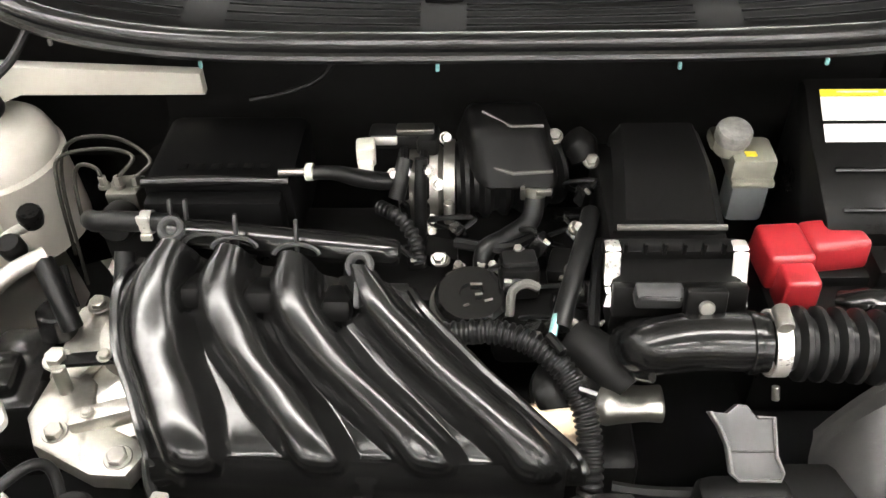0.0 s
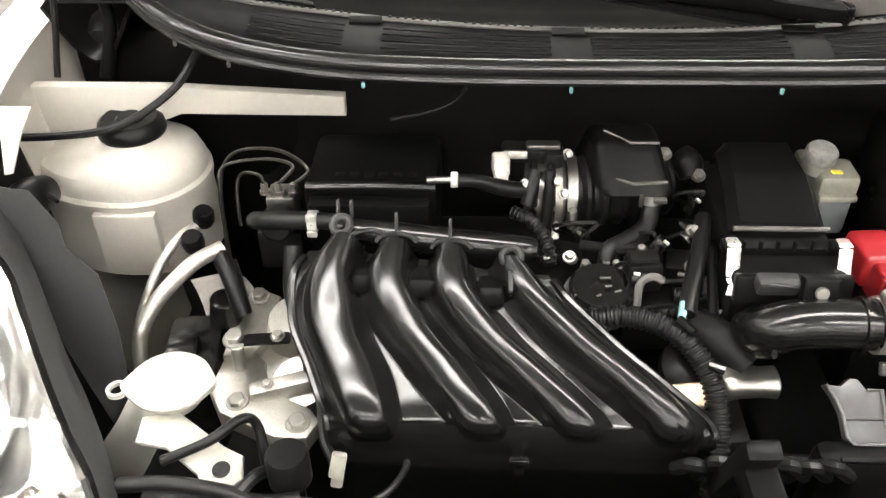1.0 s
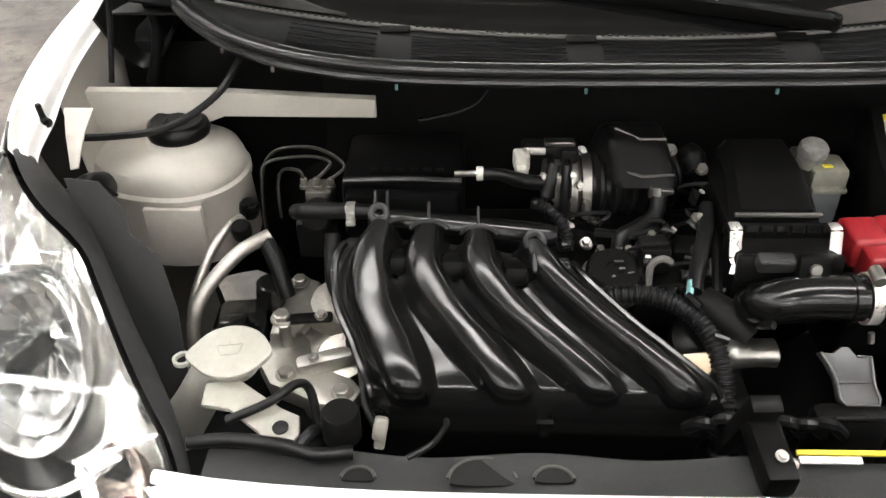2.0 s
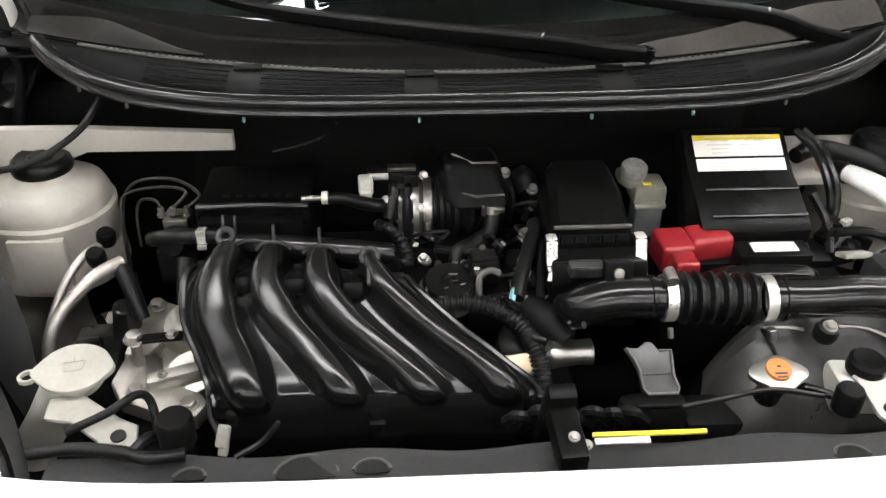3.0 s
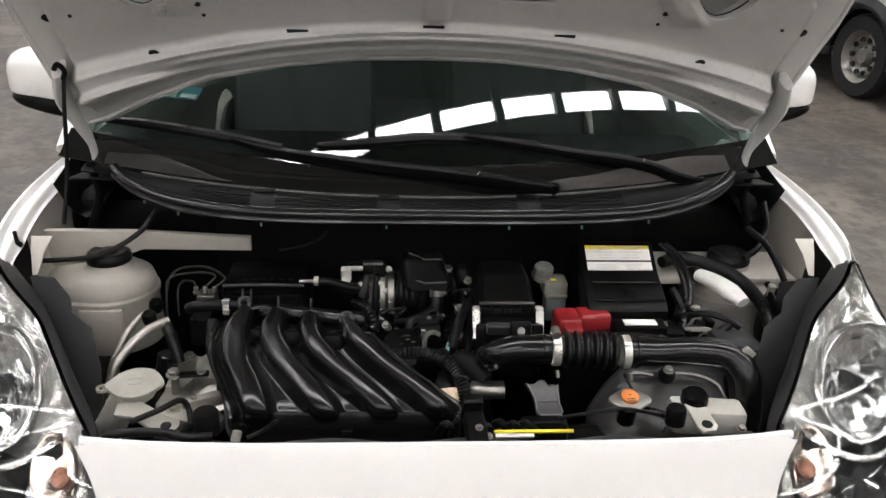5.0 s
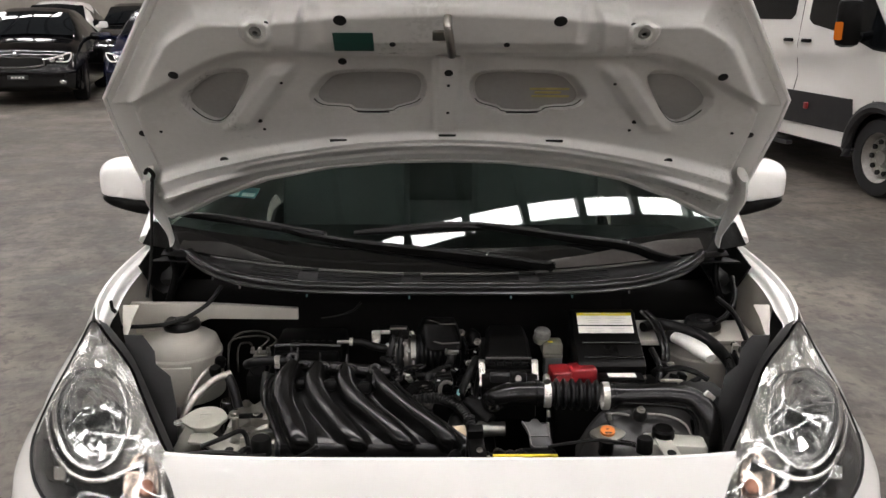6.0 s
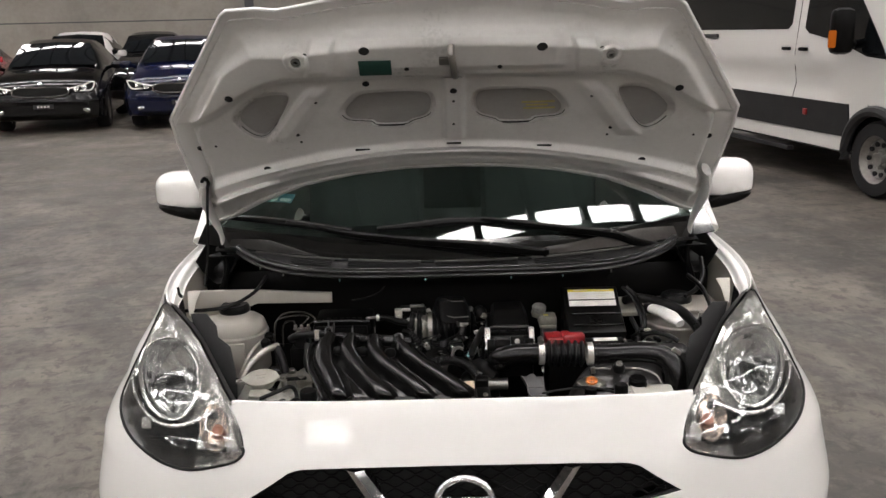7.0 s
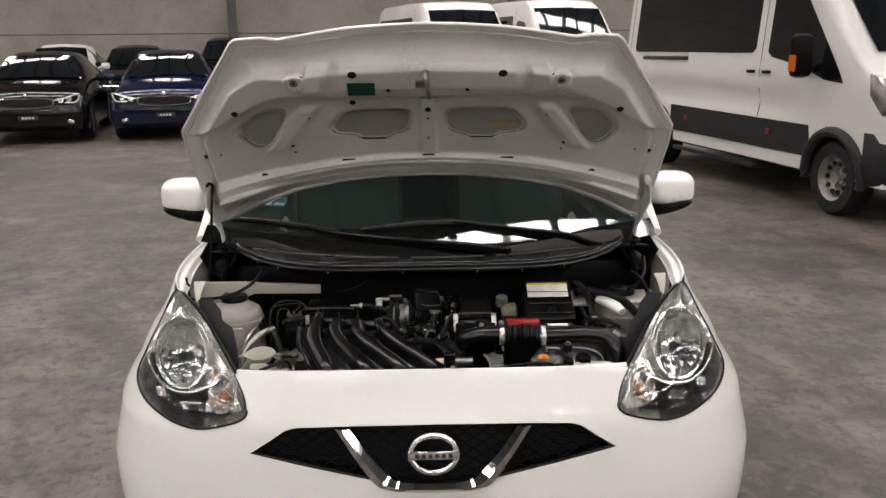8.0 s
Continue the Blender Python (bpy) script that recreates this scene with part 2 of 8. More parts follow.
# near-black colour stands in for the shade inside holes, gaps and undersides
HOLE = mat("opening_shade", (0.012, 0.012, 0.012), 0.7, vary=0.1, bump=0.0, spec=0.2)


# ---- builders ----
WHERE = {}


def thing(name, base, label, category, group="", kind=""):
    ob = new(name)
    ob.location = base
    ob.empty_display_size = 0.05
    WHERE[ob] = Vector(base)
    return tagged(ob, label, category, group, kind)


def part(name, bm, material, parent=None, label="", angle=38, thing_tags=None):
    """One mesh object; bm is in world metres and is moved to its parent's base."""
    off = WHERE.get(parent, Vector((0, 0, 0)))
    if parent is not None and off.length > 0:
        bmesh.ops.translate(bm, verts=bm.verts, vec=-off)
    me = bpy.data.meshes.new(name)
    bm.to_mesh(me)
    bm.free()
    me.polygons.foreach_set("use_smooth", [True] * len(me.polygons))
    me.set_sharp_from_angle(angle=radians(angle))
    me.materials.append(material)
    ob = new(name, me)
    if parent is not None:
        ob.parent = parent
    WHERE[ob] = off
    if label:
        ob["label"] = label
    if thing_tags:
        tagged(ob, *thing_tags)
    return ob


def B():
    return bmesh.new()


def box(bm, size, at, bevel=0.0, rot=(0, 0, 0), seg=2, taper=None):
    g = bmesh.ops.create_cube(bm, size=1.0)
    vs = g["verts"]
    for v in vs:
        v.co = Vector((v.co.x * size[0], v.co.y * size[1], v.co.z * size[2]))
        if taper and v.co.z > 0:
            v.co.x *= taper[0]
            v.co.y *= taper[1]
    if bevel > 0:
        es = list({e for v in vs for e in v.link_edges})
        r = bmesh.ops.bevel(bm, geom=es, offset=bevel, segments=seg, profile=0.5, affect="EDGES", clamp_overlap=True)
        vs = list({v for f in r["faces"] for v in f.verts} | {v for v in vs if v.is_valid})
    m = pose(*at, *rot)
    bmesh.ops.transform(bm, matrix=m, verts=vs)
    return bm


def smooth_path(pts, n):
    """Catmull-Rom through the points, n steps a span."""
    P = [Vector(p) for p in pts]
    P = [P[0] * 2 - P[1]] + P + [P[-1] * 2 - P[-2]]
    out = []
    for i in range(1, len(P) - 2):
        for k in range(n):
            t = k / n
            a, b, c, d = P[i - 1], P[i], P[i + 1], P[i + 2]
            out.append(0.5 * ((2 * b) + (c - a) * t + (2 * a - 5 * b + 4 * c - d) * t * t + (3 * b - a - 3 * c + d) * t ** 3))
    out.append(P[-2])
    return out


def sweep(bm, pts, radius, n=14, steps=6, flat=1.0, up=(0, 0, 1), caps=True, smooth=True, power=2.0):
    """A tube along a path. radius: number or one a path point; flat: height over width; power over 2 squares the section."""
    path = smooth_path(pts, steps) if smooth and len(pts) > 2 else [Vector(p) for p in pts]
    rad = radius if hasattr(radius, "__len__") else [radius] * len(pts)
    rings = []
    for i, p in enumerate(path):
        t = i / max(1, len(path) - 1) * (len(rad) - 1)
        k = min(int(t), len(rad) - 2) if len(rad) > 1 else 0
        r = rad[k] + (rad[min(k + 1, len(rad) - 1)] - rad[k]) * (t - k)
        d = (path[min(i + 1, len(path) - 1)] - path[max(i - 1, 0)]).normalized()
        u = Vector(up)
        s = d.cross(u)
        if s.length < 1e-3:
            s = d.cross(Vector((0, 1, 0)))
        s.normalize()
        w = s.cross(d).normalized()
        ring = []
        for j in range(n):
            a = 2 * math.pi * j / n
            ca, sa = math.cos(a), math.sin(a)
            ca = math.copysign(abs(ca) ** (2 / power), ca)
            sa = math.copysign(abs(sa) ** (2 / power), sa)
            ring.append(bm.verts.new(p + s * (r * ca) + w * (r * flat * sa)))
        rings.append(ring)
    for a, b in zip(rings, rings[1:]):
        for j in range(n):
            bm.faces.new((a[j], a[(j + 1) % n], b[(j + 1) % n], b[j]))
    if caps:
        bm.faces.new(rings[0][::-1])
        bm.faces.new(rings[-1])
    bmesh.ops.recalc_face_normals(bm, faces=bm.faces)
    return bm


def lathe(bm, profile, at, axis=(0, 0, 1), n=28):
    """profile: (radius, height) from bottom to top, turned round axis."""
    q = Vector((0, 0, 1)).rotation_difference(Vector(axis).normalized()).to_matrix().to_4x4()
    m = Matrix.Translation(at) @ q
    rings = []
    for r, h in profile:
        if r < 1e-5:
            rings.append([bm.verts.new(m @ Vector((0, 0, h)))])
        else:
            rings.append([bm.verts.new(m @ Vector((r * math.cos(2 * math.pi * j / n), r * math.sin(2 * math.pi * j / n), h))) for j in range(n)])
    for a, b in zip(rings, rings[1:]):
        for j in range(n):
            k = (j + 1) % n
            f = [a[j % len(a)], a[k % len(a)], b[k % len(b)], b[j % len(b)]]
            f = list(dict.fromkeys(f))
            if len(f) > 2:
                bm.faces.new(f)
    if len(rings[0]) > 2 and len(rings[-1]) > 2:
        for j in range(n):
            bm.faces.new((rings[-1][j], rings[-1][(j + 1) % n], rings[0][(j + 1) % n], rings[0][j]))
    else:
        for r in (rings[0], rings[-1]):
            if len(r) > 2:
                bm.faces.new(r if r is rings[-1] else r[::-1])
    bmesh.ops.recalc_face_normals(bm, faces=bm.faces)
    return bm


def cyl(bm, r, a, b, n=20, bevel=0.12):
    """A cylinder from a to b with softened rims."""
    a, b = Vector(a), Vector(b)
    h = (b - a).length
    c = min(r * bevel, h * 0.3)
    return lathe(bm, [(0, 0), (r - c, 0), (r, c), (r, h - c), (r - c, h), (0, h)], a, b - a, n)


def plate(bm, outline, thick, m, bevel=0.0):
    """A flat plate: outline in its own x, y; thick along z; m places it."""
    lo = [bm.verts.new((x, y, 0)) for x, y in outline]
    hi = [bm.verts.new((x, y, thick)) for x, y in outline]
    n = len(outline)
    fs = [bm.faces.new(lo[::-1]), bm.faces.new(hi)]
    for i in range(n):
        fs.append(bm.faces.new((lo[i], lo[(i + 1) % n], hi[(i + 1) % n], hi[i])))
    bmesh.ops.recalc_face_normals(bm, faces=fs)
    vs = lo + hi
    if bevel > 0:
        es = [e for e in fs[1].edges] + [e for e in fs[0].edges]
        r = bmesh.ops.bevel(bm, geom=es, offset=bevel, segments=2, profile=0.5, affect="EDGES", clamp_overlap=True)
        vs = list({v for f in r["faces"] for v in f.verts} | {v for v in vs if v.is_valid})
    bmesh.ops.transform(bm, matrix=m, verts=vs)
    return bm


def frame3(o, ex, ey):
    """A pose with its origin at o, x along ex and y near ey."""
    x = Vector(ex).normalized()
    z = x.cross(Vector(ey)).normalized()
    y = z.cross(x)
    return Matrix(((x.x, y.x, z.x, o[0]), (x.y, y.y, z.y, o[1]), (x.z, y.z, z.z, o[2]), (0, 0, 0, 1)))


def grid_bm(fn, nu, nv, keep=None):
    """A sheet from fn(u, v), u and v in 0 to 1."""
    bm = B()
    vs = [[bm.verts.new(fn(i / nu, j / nv)) for i in range(nu + 1)] for j in range(nv + 1)]
    for j in range(nv):
        for i in range(nu):
            bm.faces.new((vs[j][i], vs[j][i + 1], vs[j + 1][i + 1], vs[j + 1][i]))
    return bm


def lerp_table(tab, v):
    for (a, fa), (b, fb) in zip(tab, tab[1:]):
        if v <= b:
            t = max(0.0, min(1.0, (v - a) / (b - a)))
            t = t * t * (3 - 2 * t) * 0.35 + t * 0.65
            return fa + (fb - fa) * t
    return tab[-1][1]


def curve_table(tab, v):
    """A smooth curve through a table's points."""
    n = len(tab)
    if v <= tab[0][0]:
        return tab[0][1]
    for i in range(n - 1):
        (a, fa), (b, fb) = tab[i], tab[i + 1]
        if v <= b:
            p, q = tab[max(0, i - 1)], tab[min(n - 1, i + 2)]
            ma, mb = (fb - p[1]) / (b - p[0]), (q[1] - fa) / (q[0] - a)
            t, h = (v - a) / (b - a), b - a
            return fa * (1 + 2 * t) * (1 - t) ** 2 + fb * t * t * (3 - 2 * t) + h * (ma * t * (1 - t) ** 2 - mb * t * t * (1 - t))
    return tab[-1][1]


def sst(a, b, v):
    t = max(0.0, min(1.0, (v - a) / (b - a)))
    return t * t * (3 - 2 * t)


def inside(poly, x, y):
    c = False
    j = len(poly) - 1
    for i in range(len(poly)):
        (xi, yi), (xj, yj) = poly[i], poly[j]
        if (yi > y) != (yj > y) and x < (xj - xi) * (y - yi) / (yj - yi) + xi:
            c = not c
        j = i
    return c


def nearest(poly, x, y):
    best = None
    for i in range(len(poly)):
        (ax, ay), (bx, by) = poly[i - 1], poly[i]
        dx, dy = bx - ax, by - ay
        t = max(0, min(1, ((x - ax) * dx + (y - ay) * dy) / (dx * dx + dy * dy + 1e-12)))
        px, py = ax + t * dx, ay + t * dy
        d = math.hypot(px - x, py - y)
        if best is None or d < best[0]:
            best = (d, px, py)
    return best


def round_poly(poly, n=6):
    """A closed smooth curve through the outline's points."""
    P = [Vector((*p, 0)) for p in poly]
    out = []
    m = len(P)
    for i in range(m):
        a, b, c, d = P[i - 1], P[i], P[(i + 1) % m], P[(i + 2) % m]
        for k in range(n):
            t = k / n
            q = 0.5 * ((2 * b) + (c - a) * t + (2 * a - 5 * b + 4 * c - d) * t * t + (3 * b - a - 3 * c + d) * t ** 3)
            out.append((q.x, q.y))
    return out


def bolt(bm, at, axis=(0, 0, 1), r=0.006, h=0.006):
    """A flanged hexagon head."""
    q = Vector(axis).normalized()
    lathe(bm, [(0, 0), (r * 1.35, 0), (r * 1.4, h * 0.15), (r * 1.3, h * 0.3), (0, h * 0.3)], at, axis, 20)
    lathe(bm, [(r, h * 0.3), (r, h * 0.9), (r * 0.85, h), (0, h)], at, axis, 6)
    return bm


def thicken(bm, t):
    """Gives an open sheet a thickness t against its normals: an inner copy and a closed rim."""
    bmesh.ops.recalc_face_normals(bm, faces=bm.faces)
    bm.normal_update()
    outer = list(bm.faces)
    rim = [e for e in bm.edges if e.is_boundary]
    twin = {v: bm.verts.new(v.co - v.normal * t) for v in list(bm.verts)}
    for f in outer:
        bm.faces.new([twin[v] for v in reversed(f.verts)])
    for e in rim:
        f = e.link_faces[0]
        i = list(f.verts).index(e.verts[0])
        a, b = (e.verts[0], e.verts[1]) if f.verts[(i + 1) % len(f.verts)] is e.verts[1] else (e.verts[1], e.verts[0])
        bm.faces.new((b, a, twin[a], twin[b]))
    return bm


# ---- the hall ----
def slab(name, size, at, material, label="", category="", kind="structure"):
    bm = B()
    box(bm, size, at)
    return part(name, bm, material, None, label, thing_tags=("", category, "", kind))


slab("floor", (76, 88, 0.2), (0, -9, -0.1), FLOOR, "worn grey concrete hall floor with dark stains", "floor")
XW, YN, YS, HALL = 31.0, 27.0, -45.0, 7.6
slab("wall_west", (0.3, 72.3, HALL), (-XW, -9, HALL / 2), WALL, "grey concrete wall", "wall")
slab("wall_east", (0.3, 72.3, HALL), (XW, -9, HALL / 2), WALL, "grey concrete wall", "wall")
# south end is unseen, set far off so reflections from there stay dark
slab("wall_south", (2 * XW, 0.3, HALL), (0, YS, HALL / 2), WALL, "grey concrete wall", "wall")
slab("wall_north", (2 * XW, 0.3, HALL), (0, YN, HALL / 2), WALL, "grey concrete panel wall with level joints", "wall")
for k, z in enumerate((2.06, 4.2, 6.3)):
    slab("trim_%d" % (k + 1), (2 * XW - 0.4, 0.03, 0.035), (0, YN - 0.155, z), GIRDER, "dark joint between the wall's panels", "trim")
for k, x in enumerate((-27.7, -18.6, -9.6, -0.5, 8.6, 17.6)):
    slab("column_%d" % (k + 1), (0.28, 0.3, HALL), (x, YN - 0.3, HALL / 2), GIRDER, "dark grey steel wall column", "column")

# roof sheets with narrow skylight strips across, rows of shorter roof lights to the south, and dark purlins under them
bm = B()
STRIPS = [-38.6, -34.0, -29.4, -20.2, -13.0, -6.4, -0.6, 2.75, 7.4, 12.0, 16.6, 21.2]
SW = {2.75: 0.24, -13.0: 1.5, -20.2: 1.2, -6.4: 0.8}
ROWS = {-13.0: (-7.3, 4.9), -20.2: (-6.0, 5.2), -6.4: (-4.6, 5.2)}
edges = [YS - 8]
for y in STRIPS:
    edges += [y - SW.get(y, 0.6) / 2, y + SW.get(y, 0.6) / 2]
edges.append(YN + 8)
for a, b in zip(edges[::2], edges[1::2]):
    box(bm, (2 * XW + 16, b - a, 0.12), (0, (a + b) / 2, HALL + 0.06))
LIGHTS = []
for y in STRIPS:
    w = SW.get(y, 0.6)
    if y not in ROWS:
        LIGHTS.append((0, y, 2 * XW + 16, w))
        continue
    start, pitch = ROWS[y]
    left = -XW - 8
    x = start - pitch * math.floor((start - left) / pitch)
    while x < XW + 8:
        box(bm, (x - left, w, 0.12), ((x + left) / 2, y, HALL + 0.06))
        LIGHTS.append((x + 1.4, y, 2.8, w))
        left = x + 2.8
        x += pitch
    box(bm, (XW + 8 - left, w, 0.12), ((XW + 8 + left) / 2, y, HALL + 0.06)) if left < XW + 8 else None
part("ceiling", bm, ROOFING, None, "grey metal roof sheets", thing_tags=("", "ceiling", "", "structure"))
for x, y, l, w in LIGHTS:
    bm = B()
    box(bm, (l, w, 0.05), (x, y, HALL + 0.075))
    part("skylight", bm, DAYLIGHT, None, "bright translucent roof light", thing_tags=("", "skylight", "roof lights", "structure"))
for k in range(70):
    bm = B()
    box(bm, (0.11, 71.6, 0.14), (-29.9 + k * 0.86, -9, HALL - 0.074), 0.0)
    part("purlin", bm, GIRDER, None, "dark steel roof purlin", thing_tags=("", "beam", "roof purlins", "structure"))
# the hall stands a little askew to the car
for ob in list(scene.objects):
    if ob.parent is None and ob.name != "camera":
        roof = ob.name.split(".")[0] in ("ceiling", "skylight", "purlin")
        ob.matrix_basis = pose(0, 0, 0, 0, 0, 13.5 if roof else 12) @ ob.matrix_basis


# ---- vehicles standing behind ----
class Shell:
    """Bodywork from stations along the length: s, sill z, belt z, top z, half widths at sill, belt and top. s runs back from the nose."""

    def __init__(self, stations, hollow=0.0, fine=16):
        self.st, self.hollow, self.fine = stations, hollow, fine

    def at(self, s):
        st = self.st
        for a, b in zip(st, st[1:]):
            if s <= b[0]:
                t = max(0, (s - a[0]) / (b[0] - a[0]))
                return [p + (q - p) * t for p, q in zip(a, b)]
        return list(st[-1])

    def side(self, s, z):
        """Half the width; the doors may be hollowed between a crease and the cladding."""
        dent = self.hollow * sst(1.5, 1.75, s) * (1 - sst(5.3, 5.5, s)) * sst(0.80, 0.92, z) * (1 - sst(1.02, 1.16, z))
        return self.plain_side(s, z) - dent

    def plain_side(self, s, z):
        _, zs, zb, zt, ws, wb, wt = self.at(s)
        if z <= zb:
            k = (z - zs) / max(0.01, zb - zs)
            return ws + (wb - ws) * math.sin(min(1, max(0, k)) * math.pi / 2)
        k = min(1, (z - zb) / max(0.01, zt - zb))
        return wb + (wt - wb) * k - 0.10 * k ** 7 * min(1, wt)

    def ring(self, s):
        n = self.fine
        _, zs, zb, zt, ws, wb, wt = self.at(s)
        pts = [(0, zs), (ws * 0.6, zs)]
        for k in range(n + 1):
            z = zs + (zt - zs) * (0.02 + 0.98 * k / n)
            pts.append((self.side(s, z), z - (0.0 if k < n else 0.015)))
        w = pts[-1][0]
        for k in (0.75, 0.45):
            pts.append((w * k, zt + 0.025 * (1 - k) * min(1, wt)))
        pts.append((0, zt + 0.03 * min(1, wt)))
        return pts + [(-x, z) for x, z in pts[-2:0:-1]]

    def skin(self, ss):
        bm = B()
        rings = [[bm.verts.new((x, s, z)) for x, z in self.ring(s)] for s in ss]
        n = len(rings[0])
        for a, b in zip(rings, rings[1:]):
            for j in range(n):
                bm.faces.new((a[j], a[(j + 1) % n], b[(j + 1) % n], b[j]))
        bm.faces.new(rings[0])
        bm.faces.new(rings[-1][::-1])
        bmesh.ops.recalc_face_normals(bm, faces=bm.faces)
        return bm

    def pane(self, sign, outline, lift=0.006, thick=0.02):
        """A sheet on the flank; outline in s, z."""
        bm = B()
        c = (sum(p[0] for p in outline) / len(outline), sum(p[1] for p in outline) / len(outline))
        rows = []
        for k in (1.0, 0.66, 0.33):
            rows.append([bm.verts.new((sign * (self.side(c[0] + (s - c[0]) * k, c[1] + (z - c[1]) * k) + lift), c[0] + (s - c[0]) * k, c[1] + (z - c[1]) * k)) for s, z in outline])
        base = [bm.verts.new((sign * (self.side(s, z) - thick), s, z)) for s, z in outline]
        n = len(outline)
        for a, b in zip([base] + rows, rows):
            for j in range(n):
                bm.faces.new((a[j], a[(j + 1) % n], b[(j + 1) % n], b[j]))
        bm.faces.new(rows[-1])
        bmesh.ops.recalc_face_normals(bm, faces=bm.faces)
        return bm

    def deck(self, s0, s1, w0, w1, lift=0.008, n=8):
        """A sheet on the upper side between two stations, such as a windscreen."""
        def fn(u, v):
            s = s0 + (s1 - s0) * v
            w = w0 + (w1 - w0) * v
            zt = self.at(s)[3]
            q = 1 - abs(2 * u - 1) ** 3
            return ((2 * u - 1) * w, s - lift * 0.7, zt + 0.03 * (1 - abs(2 * u - 1)) + lift + 0.03 * q * math.sin(v * math.pi))
        return grid_bm(fn, n + 4, n + 8)


def densify(st, step=0.12):
    out = []
    for a, b in zip(st, st[1:]):
        n = max(1, int((b[0] - a[0]) / step))
        out += [a[0] + (b[0] - a[0]) * k / n for k in range(n)]
    return out + [st[-1][0]]


def put_wheel(parent, x, s, r, wide, sgn, steel):
    bm = B()
    lathe(bm, [(r * 0.62, -wide / 2), (r * 0.92, -wide / 2), (r * 0.985, -wide * 0.36), (r, 0), (r * 0.985, wide * 0.36), (r * 0.92, wide / 2), (r * 0.62, wide / 2)], (x, s, r), (sgn, 0, 0), 44)
    w = part("wheel", bm, TYRE, parent)
    bm = B()
    lathe(bm, [(0, wide * 0.30), (r * 0.16, wide * 0.34), (r * 0.2, wide * 0.2), (r * 0.26, wide * 0.10), (r * 0.46, wide * 0.26), (r * 0.52, wide * 0.20), (r * 0.60, wide * 0.44), (r * 0.64, wide * 0.47), (r * 0.63, -wide * 0.4), (0, -wide * 0.4)], (x, s, r), (sgn, 0, 0), 44)
    part("rim", bm, RIM if steel else RIM, w)
    for k in range(10):
        bm = B()
        a = 2 * math.pi * k / 10
        c = Vector((x + sgn * wide * 0.205, s + r * 0.40 * math.cos(a), r + r * 0.40 * math.sin(a)))
        lathe(bm, [(0, 0.0), (r * 0.065, 0.0), (r * 0.065, 0.02), (0, 0.02)], c, (sgn, 0, 0), 12)
        part("rim_slot", bm, HOLE, w)
    for k in range(6):
        bm = B()
        a = 2 * math.pi * (k + 0.5) / 6
        bolt(bm, (x + sgn * wide * 0.20, s + r * 0.22 * math.cos(a), r + r * 0.22 * math.sin(a)), (sgn, 0, 0), 0.012, 0.025)
        part("wheel_nut", bm, STEEL, w)
    return w


VAN = [(0.0, 0.42, 0.72, 0.98, 0.78, 0.86, 0.72), (0.12, 0.34, 0.84, 1.12, 0.92, 0.97, 0.88), (0.35, 0.32, 1.0, 1.27, 0.98, 1.0, 0.95), (0.68, 0.32, 1.2, 1.42, 1.0, 1.02, 0.97), (1.0, 0.32, 1.25, 1.74, 1.0, 1.03, 0.98),
       (1.55, 0.32, 1.25, 2.36, 1.0, 1.03, 0.95), (1.95, 0.32, 1.25, 2.58, 1.0, 1.03, 0.92), (3.2, 0.32, 1.25, 2.62, 1.0, 1.03, 0.90), (5.6, 0.32, 1.25, 2.62, 1.0, 1.03, 0.90), (5.95, 0.36, 1.25, 2.55, 0.98, 1.01, 0.88)]


